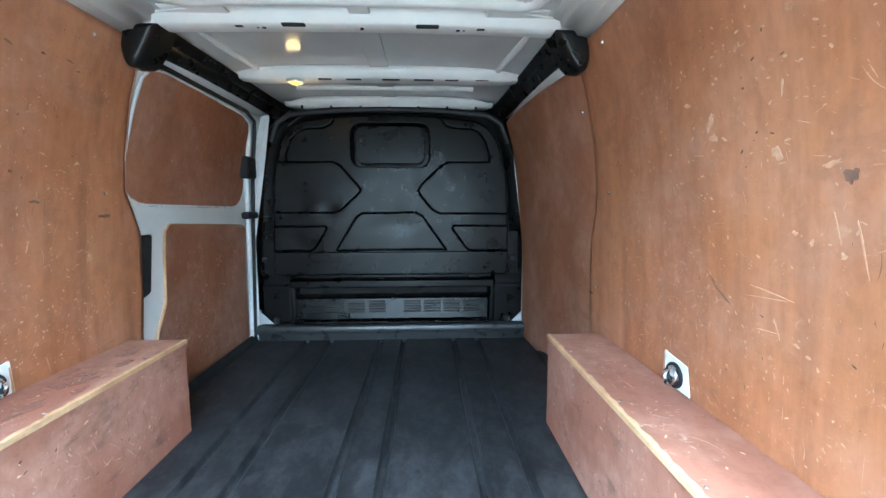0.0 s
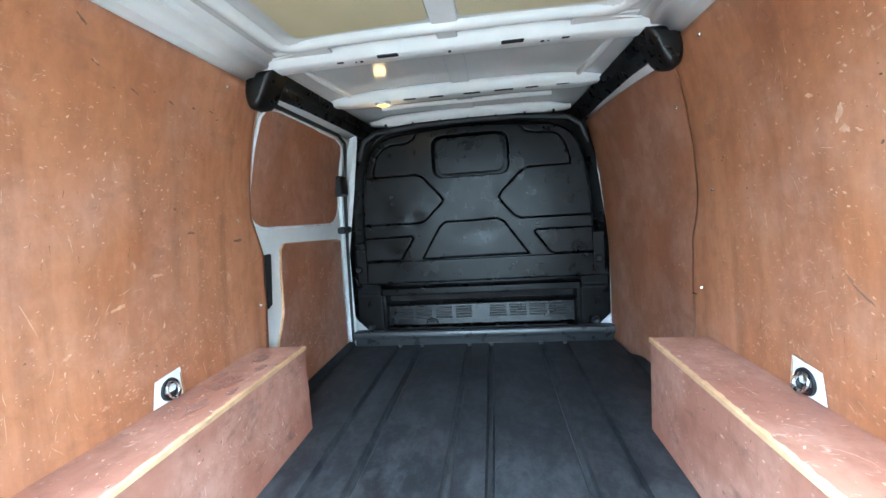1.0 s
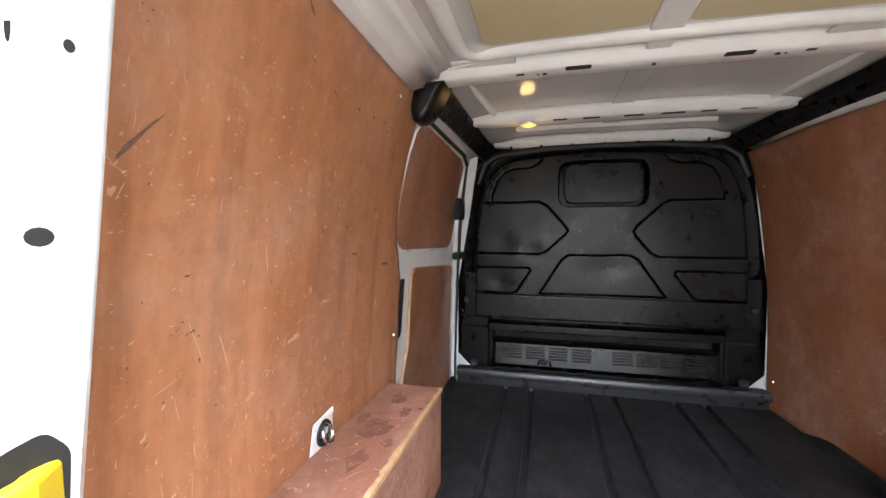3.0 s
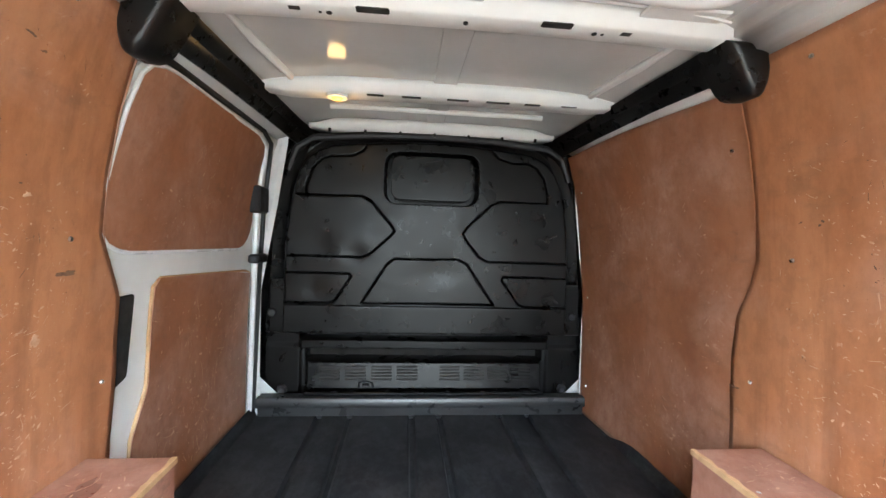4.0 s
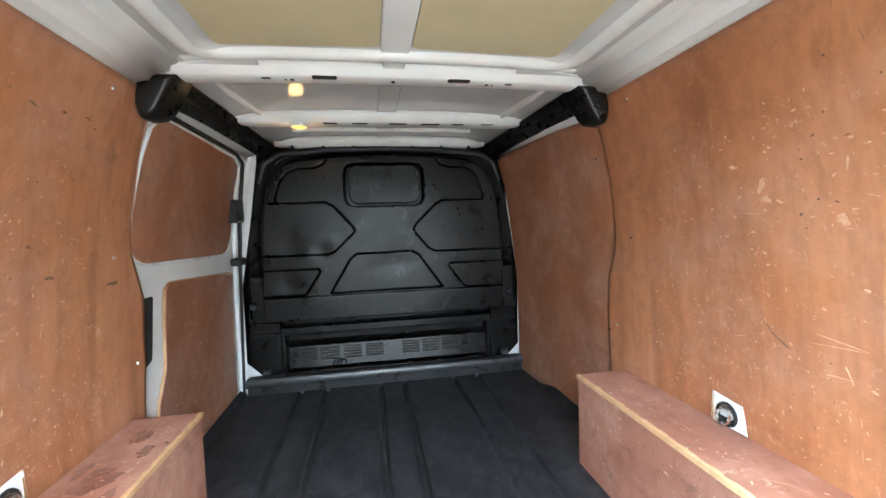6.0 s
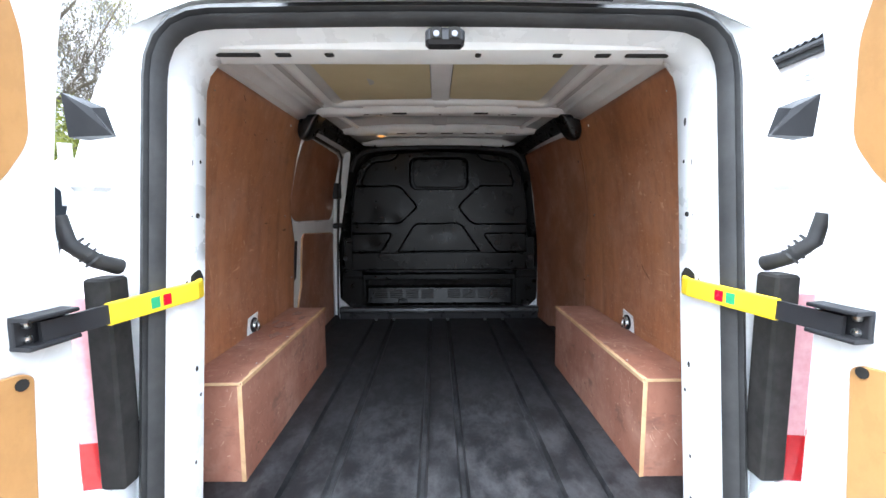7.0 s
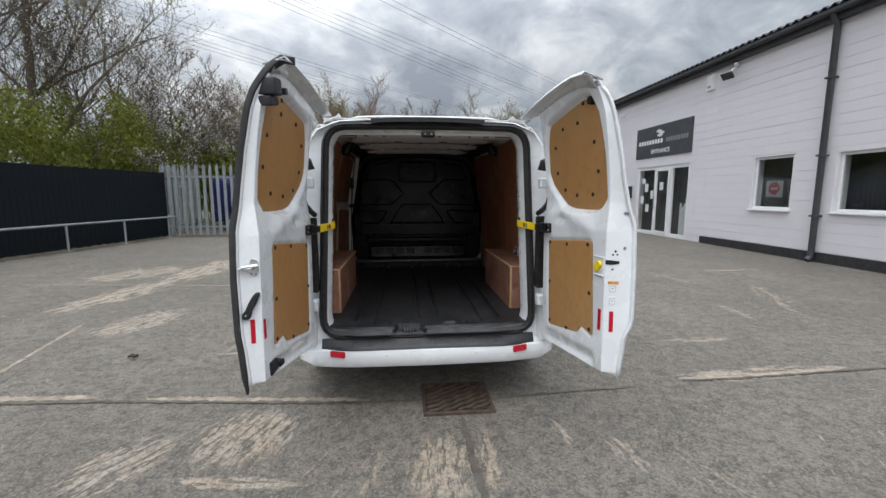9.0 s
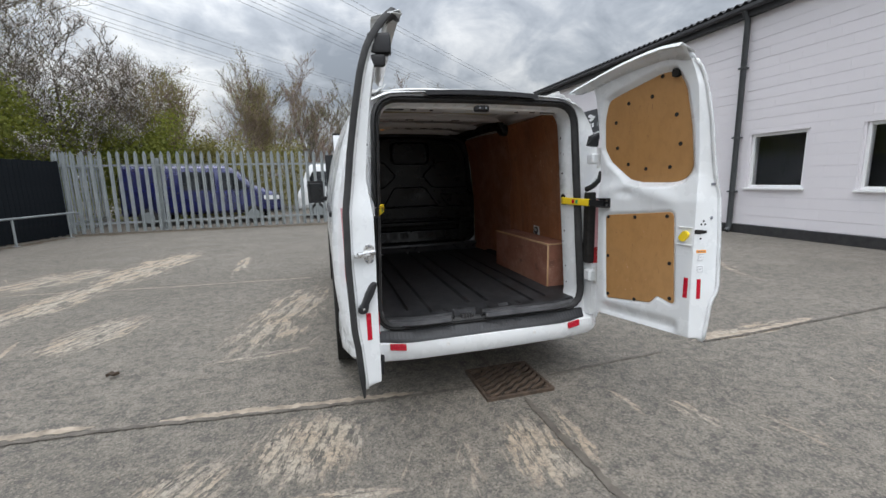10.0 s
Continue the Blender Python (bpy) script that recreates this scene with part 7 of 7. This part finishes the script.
bw = 0.15
bme = None
bshape = cbox(-0.011, 0.011, -bw / 2 + 0.002, bw / 2 - 0.002, 0.02, 2.25, 0.003)
ang = math.atan(0.188)
i = 0
y = -6.0
while y < 12.9:
    if bme is None:
        ob = part("board", bshape, BLACKWOOD, boards)
        ob.data.transform(Matrix.Translation(ORIGIN[boards.name]))
        bme = ob.data
    else:
        ob = new("board", bme)
        ob.parent = boards
    jit = 0.004 * math.sin(i * 12.9898)
    ob.matrix_basis = Matrix.Translation(Vector((fence_x(y) + jit, y, 0.012 * math.sin(i * 3.3))) - ORIGIN[boards.name]) @ Matrix.Rotation(-ang, 4, "Z")
    y += bw * math.cos(ang)
    i += 1
for z in (0.5, 1.8):
    part("fence_rail", sweep([(fence_x(-6) - 0.05, -6, z), (fence_x(12.9) - 0.05, 12.9, z)], [(-0.03, -0.045), (0.03, -0.045), (0.03, 0.045), (-0.03, 0.045)]), BLACKWOOD, boards)

rail = thing("guard_rail", (-9, 7, 0), "low galvanised tube guard rail in front of the fence", "guard rail")
part("top_tube", tube([(fence_x(y) + 0.40, y, 0.70 + 0.002 * (y - 7)) for y in (-4.0, 2.0, 7.0, 12.0, 12.75)] + [(fence_x(12.8) + 0.40, 12.82, 0.66)], 0.030, 10), GALV, rail, "", True)
for y in (-3.4, -1.6, 0.15, 1.9, 3.65, 5.4, 7.15, 8.9, 10.65, 12.4):
    part("post", tube([(fence_x(y) + 0.40, y, -0.05), (fence_x(y) + 0.40, y, 0.69)], 0.028, 8, up=(0, 1, 0)), GALV, rail)
    part("foot_plate", cbox(fence_x(y) + 0.33, fence_x(y) + 0.47, y - 0.07, y + 0.07, -0.012, 0.004, 0.002), GALV, rail)

pal = thing("palisade_fence", (-3, 13, 0), "tall galvanised steel palisade fence", "fence")
pale = [(-0.055, 0.0), (-0.035, -0.022), (-0.012, -0.006), (0.012, -0.006), (0.035, -0.022), (0.055, 0.0)]
rows = []
for z, k in ((0.03, 1.0), (2.42, 1.0), (2.47, 0.9), (2.56, 0.22)):
    rows.append([(x * k, y, z) for x, y in pale])
pshape = loft(rows, False)
pme = None


def add_pale(x, y, turn, lean):
    global pme
    if pme is None:
        ob = part("pale", pshape, GALV, pal, thick=0.0)
        ob.data.transform(Matrix.Translation(ORIGIN[pal.name]))
        pme = ob.data
    else:
        ob = new("pale", pme)
        ob.parent = pal
    ob.matrix_basis = Matrix.Translation(Vector((x, y, 0)) - ORIGIN[pal.name]) @ Matrix.Rotation(turn, 4, "Z") @ Matrix.Rotation(lean, 4, "Y")


rnd = random.Random(3)
for i in range(74):
    add_pale(-8.75 + 0.235 * i, 12.95 + 0.02 * i * 0.235, 0.0, rnd.gauss(0, 0.006))
for i in range(14):
    add_pale(-8.80 - 0.02 * i, 13.2 + 0.235 * i, math.pi / 2, rnd.gauss(0, 0.006))
for z in (0.32, 2.12):
    part("rail", sweep([(-8.8, 13.0, z), (8.6, 13.32, z)], [(-0.02, -0.03), (0.02, -0.03), (0.02, 0.03), (-0.02, 0.03)]), GALV, pal)
    part("rail", sweep([(-8.76, 13.1, z), (-9.05, 16.4, z)], [(-0.02, -0.03), (0.02, -0.03), (0.02, 0.03), (-0.02, 0.03)]), GALV, pal)
for x in (-8.78, -6.1, -3.35, -0.6, 2.15, 4.9, 7.65):
    part("post", cbox(x - 0.05, x + 0.05, 13.06 + 0.02 * (x + 8.75), 13.16 + 0.02 * (x + 8.75), 0, 2.35, 0.008), GALV, pal)


# ---- vehicles behind the fence ----
def vehicle(name, label, at, side, width, paint, glass_polys, wheels, lamps, flip=False):
    """A van from its side outline: rounded shoulders, glass, wheels, lamps. side: (along, up) outline."""
    v = thing(name, at, label, "van")
    ox, oy = at[0], at[1]
    prof = rounded(side, 0.09, 4)
    sgn = -1 if flip else 1

    def place(u, z, d):
        lean = 0.10 * max(z - 1.0, 0)
        return (ox + sgn * u, oy + d, z)

    rings = []
    for d, ins in ((0.0, 0.10), (0.03, 0.04), (0.10, 0.0), (width - 0.10, 0.0), (width - 0.03, 0.04), (width, 0.10)):
        rings.append([place(u, z, d + (0.10 * max(z - 1.0, 0) if d < width / 2 else -0.10 * max(z - 1.0, 0))) for u, z in inset(prof, ins)])
    part("body", loft(rings), paint, v, "", True)
    for poly in glass_polys:
        part("side_window", slab(rounded(poly, 0.04, 3), lambda u, z, d: place(u, z, 0.10 * max(z - 1.0, 0) - 0.004 + d), 0.0, 0.006), CARGLASS, v)
    for u in wheels:
        for d in (0.10, width - 0.10):
            w = part("wheel", lathe([(-0.10, 0.2), (-0.11, 0.30), (-0.08, 0.33), (0.08, 0.33), (0.11, 0.30), (0.10, 0.2)], place(u, 0.33, d), "y", 24), TYRE, v, "", True)
            part("rim", lathe([(-0.115, 0.02), (-0.112, 0.19), (-0.09, 0.21)], place(u, 0.33, d), "y", 20), GALV, w)
    for u0, u1, z0, z1 in lamps:
        part("headlamp", slab(rounded([(u0, z0), (u1, z0), (u1, z1), (u0, z1)], 0.03, 3), lambda u, z, d: place(u, z, -0.01 + d), 0.0, 0.02), SIGN_WHITE, v)
    return v


vehicle("blue_van", "dark blue van parked behind the palisade fence", (-7.95, 14.7, 0),
        [(0.0, 0.38), (0.0, 1.75), (0.12, 2.18), (3.45, 2.16), (3.75, 2.02), (4.35, 1.42), (5.0, 1.16), (5.35, 0.95), (5.42, 0.40)], 1.9, BLUE,
        [[(3.25, 1.28), (4.25, 1.26), (3.72, 1.88), (3.25, 1.92)], [(2.05, 1.28), (3.1, 1.28), (3.1, 1.92), (2.05, 1.94)]], (0.85, 4.35), [(4.75, 5.3, 0.86, 1.02)])
vehicle("white_van", "white van parked nose-on behind the palisade fence", (-2.0, 15.2, 0),
        [(0.0, 0.40), (0.0, 1.05), (0.15, 1.30), (0.42, 2.05), (0.62, 2.22), (4.6, 2.25), (4.7, 0.40)], 1.9, WHITE, [[(0.35, 1.30), (1.5, 1.30), (1.5, 1.9), (0.62, 1.9)]], (0.75, 3.9), [(0.02, 0.2, 0.8, 1.0)])


# ---- trees and hedges ----
def grow(seed, height, r0, spread, n_main, droop=0.0, start=0.25):
    """Limbs as tapered pieces (from, to, radius, radius), and twig ends."""
    rnd = random.Random(seed)
    segs, tips = [], []

    def shoot(p, d, length, r, level):
        n = 5 if level == 0 else 4 if level == 1 else 3 if level < 4 else 2
        step = length / n
        for i in range(n):
            bend = 0.10 if level == 0 else 0.22
            d = (d + Vector((rnd.gauss(0, bend), rnd.gauss(0, bend), rnd.gauss(0.05 if level else 0.02, bend * 0.5) - droop * level * 0.1))).normalized()
            q = p + d * step
            r2 = r * (0.82 if level == 0 else 0.72)
            segs.append((p, q, r, r2))
            if level < 4:
                if level > 0 or (i + 1) / n > start:
                    for _ in range(n_main if level == 0 else rnd.choice((1, 2, 2)) if level == 1 else rnd.choice((1, 2)) if level == 2 else rnd.choice((0, 1, 1))):
                        a = rnd.uniform(0, 2 * math.pi)
                        out = Vector((math.cos(a), math.sin(a), rnd.uniform(0.25, 0.9))).normalized()
                        nd = (d * (1.0 - spread) + out * spread).normalized()
                        shoot(q.copy(), nd, length * rnd.uniform(0.38, 0.62) * (1 - 0.35 * i / n), r2 * rnd.uniform(0.45, 0.65), level + 1)
            p, r = q, r2
        tips.append((p.copy(), d.copy(), level))
    shoot(Vector((0, 0, 0)), Vector((rnd.gauss(0, 0.04), rnd.gauss(0, 0.04), 1)).normalized(), height, r0, 0)
    return segs, tips


def limbs(segs, at, least=0.007):
    V, F = [], []
    o = Vector(at)
    for p, q, r, r2 in segs:
        t = (q - p).normalized()
        s = t.cross(Vector((0.3, 0.8, 0.52))).normalized()
        u = s.cross(t)
        n = 6 if r > 0.05 else 3
        k = len(V)
        for c, rr in ((p, max(r, least)), (q, max(r2, least))):
            for j in range(n):
                a = 2 * math.pi * j / n
                V.append(tuple(o + c + (s * math.cos(a) + u * math.sin(a)) * rr))
        for j in range(n):
            F.append((k + j, k + (j + 1) % n, k + n + (j + 1) % n, k + n + j))
    return V, F


def specks(points, seed, per, size, scatter):
    """Small leaf or petal pieces, each a bent pair of triangles, about the points."""
    rnd = np.random.RandomState(seed)
    P = np.repeat(np.array([tuple(p) for p in points]), per, axis=0)
    n = len(P)
    P = P + rnd.normal(0, scatter, (n, 3))
    a = rnd.normal(0, 1, (n, 3)); a /= np.linalg.norm(a, axis=1)[:, None]
    b = np.cross(a, rnd.normal(0, 1, (n, 3))); b /= np.linalg.norm(b, axis=1)[:, None]
    s = size * rnd.uniform(0.5, 1.2, (n, 1))
    V = np.stack([P - a * s, P + b * s * 0.55, P + a * s, P - b * s * 0.55], 1).reshape(-1, 3)
    return V.tolist(), [(4 * i, 4 * i + 1, 4 * i + 2, 4 * i + 3) for i in range(n)]


def leafmesh(name, shape, material, parent):
    off = ORIGIN[parent.name]
    me = bpy.data.meshes.new(name)
    V = (np.array(shape[0]) - np.array(off)).tolist()
    me.from_pydata(V, [], shape[1])
    me.materials.append(material)
    ob = new(name, me)
    ob.parent = parent
    return tagged(ob, kind="stuff")


def tree(label, at, seed, height, r0, spread=0.62, n_main=3, bark=BARK, crown=None, per=2, size=0.05, scatter=0.12, start=0.25, least=0.007, ivy=0):
    t = thing("tree", at, label, "tree", "trees round the yard")
    segs, tips = grow(seed, height, r0, spread, n_main, 0.0, start)
    o = Vector(at)
    thick = [s for s in segs if s[2] > 0.03]
    thin = [s for s in segs if s[2] <= 0.03]
    part("trunk", limbs(thick, at, least), bark, t, "", True)
    if thin:
        part("twig", limbs(thin, at, least), bark, t)
    if crown:
        pts = [o + p for p, d, lv in tips if lv >= 3] + [o + s[1] for s in thin[::4]]
        leafmesh("crown", specks(pts, seed, max(1, per // 2), size, scatter), crown, t)
    if ivy:
        pts = [o + s[0].lerp(s[1], k / 8) for s in segs[:5] for k in range(8) if s[2] > r0 * 0.35]
        leafmesh("ivy", specks(pts, seed + 1, ivy, 0.06, 0.22), IVY, t)
    return t


left = [("tall ivy-grown tree with bare spring branches", -13.6, 14.0, 1, 12.5, 0.20, 22), ("tall bare spring tree with thin branches", -14.5, 10.5, 2, 11.5, 0.13, 10), ("tall bare spring tree with thin branches", -12.6, 17.8, 3, 9.5, 0.11, 8),
        ("tall bare spring tree with thin branches", -15.5, 7.0, 4, 12.0, 0.14, 10), ("tall bare spring tree with thin branches", -16.5, 16.5, 5, 11.0, 0.13, 0)]
made = []
for lab, x, y, sd, h, r, iv in left:
    made.append(tree(lab, (x, y, 0), sd, h, r, 0.52, 3, BARK, LEAF_OLIVE, 6, 0.038, 0.25, 0.12, 0.008, iv))
for k, (x, y, turn) in enumerate(((-14.2, 2.5, 70), (-13.0, 12.0, 150), (-13.2, 8.2, 300), (-14.4, 18.6, 110), (-13.4, 5.4, 260), (-16.0, 4.0, 20))):
    src = made[(k * 2 + 1) % len(made)]
    copy_thing(src, pose(x, y, 0, 0, 0, turn))
for lab, x, y, sd, h, per in (("blossoming tree with white flowers on bare twigs", -10.4, 16.6, 11, 5.6, 9), ("blossoming tree with white flowers on bare twigs", -11.9, 14.6, 12, 6.2, 8), ("blossoming tree with white flowers on bare twigs", -8.9, 18.4, 13, 4.6, 8)):
    tree(lab, (x, y, 0), sd, h, 0.08, 0.66, 4, BARK, BLOSSOM, per - 3, 0.036, 0.05, 0.15, 0.011)
tree("young willow with olive spring leaves", (-7.4, 20.0, 0), 14, 4.4, 0.08, 0.6, 6, BARK_RED, LEAF_OLIVE, 9, 0.035, 0.18, 0.05, 0.008)
tree("young willow with olive spring leaves", (-3.9, 24.0, 0), 15, 5.4, 0.08, 0.42, 6, BARK_RED, LEAF_OLIVE, 6, 0.035, 0.16, 0.05, 0.009)
back = [(-9.8, 25.0, 5.6, 21), (-6.3, 25.5, 5.2, 22), (-2.4, 26.0, 4.9, 24), (-1.2, 24.5, 5.6, 25), (0.6, 25.5, 4.8, 26)]
rear = []
for k, (x, y, h, sd) in enumerate(back):
    rear.append(tree("bare spring tree with reddish twigs", (x, y, 0), sd, h, 0.065, 0.45, 4, BARK_RED if k % 2 else BARK, LEAF_OLIVE, 3, 0.032, 0.16, 0.05, 0.009))
for k, (x, y, turn) in enumerate(((-5.0, 27.0, 40), (-8.0, 27.0, 200), (2.6, 27.5, 90), (4.6, 26.5, 260), (6.6, 26.0, 130), (8.6, 28.0, 310), (-12.5, 22.0, 15), (-15.0, 24.0, 75), (-11.0, 27.0, 170), (-3.2, 29.0, 230), (1.4, 29.0, 60))):
    copy_thing(rear[k % len(rear)], pose(x, y, -0.3, 0, 0, turn))


def hedge(label, x0, x1, y0, y1, top, n, seed, material, per=44, size=0.065):
    """A loose bank of leafy clumps."""
    h = thing("hedge", ((x0 + x1) / 2, (y0 + y1) / 2, 0), label, "hedge", "", "stuff")
    rnd = np.random.RandomState(seed)
    clump = np.stack([rnd.uniform(x0, x1, n), rnd.uniform(y0, y1, n), top * rnd.beta(1.5, 1.2, n)], 1)
    clump[:, 2] *= 0.72 + 0.28 * np.sin(clump[:, 0] * 1.3 + clump[:, 1] * 0.8 + seed) ** 2
    leafmesh("foliage", specks(clump, seed, per, size, 0.22), material, h)


hedge("leafy green hedge behind the board fence", -13.4, -9.6, 13.0, 18.0, 5.2, 900, 51, LEAF)
hedge("leafy green hedge behind the board fence", -12.8, -10.6, 4.0, 12.5, 4.6, 800, 52, LEAF)
hedge("leafy green bush behind the palisade fence", -9.8, -6.6, 16.8, 19.0, 4.4, 480, 53, LEAF)
hedge("leafy olive bush behind the palisade fence", -6.8, -4.6, 18.5, 20.5, 3.4, 300, 54, LEAF_OLIVE)
hedge("leafy olive bush behind the palisade fence", -8.5, -2.0, 19.5, 22.0, 3.9, 420, 58, LEAF_OLIVE)
hedge("dark undergrowth behind the fences", -14.5, -10.8, -4.0, 13.0, 3.0, 240, 55, IVY)
hedge("low scrub along the back of the yard", -12.0, 12.0, 21.5, 24.0, 2.2, 300, 56, SCRUB)
hedge("distant hedge line", -60.0, 60.0, 60.0, 66.0, 4.0, 500, 57, SCRUB)

# ---- overhead cables ----
cables = [((-34.6, 52.3), (-13.1, 82.4), 3), ((-23.2, 58.2), (-10.3, 73.5), 2), ((-12.1, 48.6), (28.6, 95.7), 3), ((-8.5, 48.1), (40.2, 96.4), 2), ((-0.2, 47.0), (33.9, 81.4), 2), ((-33.2, 80.8), (-22.3, 95.3), 2)]
for k, (a, b, n) in enumerate(cables):
    A, B = Vector((*a, 22)), Vector((*b, 22))
    d = (B - A).normalized()
    L0, L1 = A - d * 60, B + d * 70
    run = thing("power_line", (L0.x, L0.y, 22), "bundle of thin overhead power cables", "power line", "overhead power lines")
    for i in range(n):
        off = Vector((0, 0, 0.42 * i)) + d.cross(Vector((0, 0, 1))) * 0.35 * i
        pts = [L0.lerp(L1, t) + off + Vector((0, 0, 1.2 * (2 * t - 1) ** 2 - 0.15)) for t in np.linspace(0, 1, 15)]
        part("cable", tube(pts, 0.022, 4), GUTTER, run)

# ---- painted blocks of the long wall ----
def cut(rects, o):
    out = []
    for a, b, c, d in rects:
        if o[1] <= a or o[0] >= b or o[3] <= c or o[2] >= d:
            out.append((a, b, c, d))
            continue
        if o[0] > a:
            out.append((a, o[0], c, d))
        if o[1] < b:
            out.append((o[1], b, c, d))
        m0, m1 = max(a, o[0]), min(b, o[1])
        if o[2] > c:
            out.append((m0, m1, c, o[2]))
        if o[3] < d:
            out.append((m0, m1, o[3], d))
    return out


def block(a, b, c, d, rel=(0, 0)):
    e = 0.003
    A, B, C, D = a - rel[0], b - rel[0], c - rel[1], d - rel[1]
    V = [(0.014, A, C), (0.014, B, C), (0.014, B, D), (0.014, A, D), (0.002, A, C), (0.002, B, C), (0.002, B, D), (0.002, A, D),
         (0, A + 0.0003, C + e), (0, B - 0.0003, C + e), (0, B - 0.0003, D - e), (0, A + 0.0003, D - e)]
    F = [(0, 1, 5, 4), (1, 2, 6, 5), (2, 3, 7, 6), (3, 0, 4, 7), (4, 5, 9, 8), (5, 6, 10, 9), (6, 7, 11, 10), (7, 4, 8, 11), (8, 9, 10, 11)]
    return V, F


full = {}
rest_V, rest_F = [], []
count = 0
off = ORIGIN[unit.name]
for r in range(22):
    z0 = 0.21 + r * 0.225
    y = -2.0 - (0.225 if r % 2 else 0.0)
    while y < 15.1:
        # bed joints stand open in stretches and are filled with paint elsewhere
        tall = 0.2165 if math.sin(y * 0.8 + r * 2.3) + math.sin(y * 0.31 - r * 1.1) > 0.15 else 0.2232
        rects = [(max(y, -2.0), min(y + 0.4496, 15.18), z0, z0 + tall)]
        for o in OPEN:
            rects = cut(rects, (o[0] - 0.045, o[1] + 0.045, o[2] - 0.052, o[3] + 0.032))
        for a, b, c, d in rects:
            if b - a < 0.03 or d - c < 0.03:
                continue
            if 2.5 < a < 8.8 and count < 300:
                count += 1
                whole = abs(b - a - 0.4496) < 1e-6 and abs(d - c - tall) < 1e-6
                if whole and tall in full:
                    ob = new("block", full[tall])
                else:
                    me = bpy.data.meshes.new("block")
                    me.from_pydata(*[block(a, b, c, d, (a, c))[0], [], block(a, b, c, d)[1]])
                    me.materials.append(BLOCK)
                    ob = new("block", me)
                    if whole:
                        full[tall] = me
                ob.parent = unit
                ob.location = Vector((BX, a, c)) - off
            else:
                V, F = block(a, b, c, d)
                k = len(rest_V)
                rest_V += [(v[0] + BX - off.x, v[1] - off.y, v[2] - off.z) for v in V]
                rest_F += [tuple(i_ + k for i_ in f) for f in F]
        y += 0.45
me = bpy.data.meshes.new("blockwork")
me.from_pydata(rest_V, [], rest_F)
me.materials.append(BLOCK)
ob = new("blockwork", me)
ob.parent = unit
tagged(ob, kind="stuff")
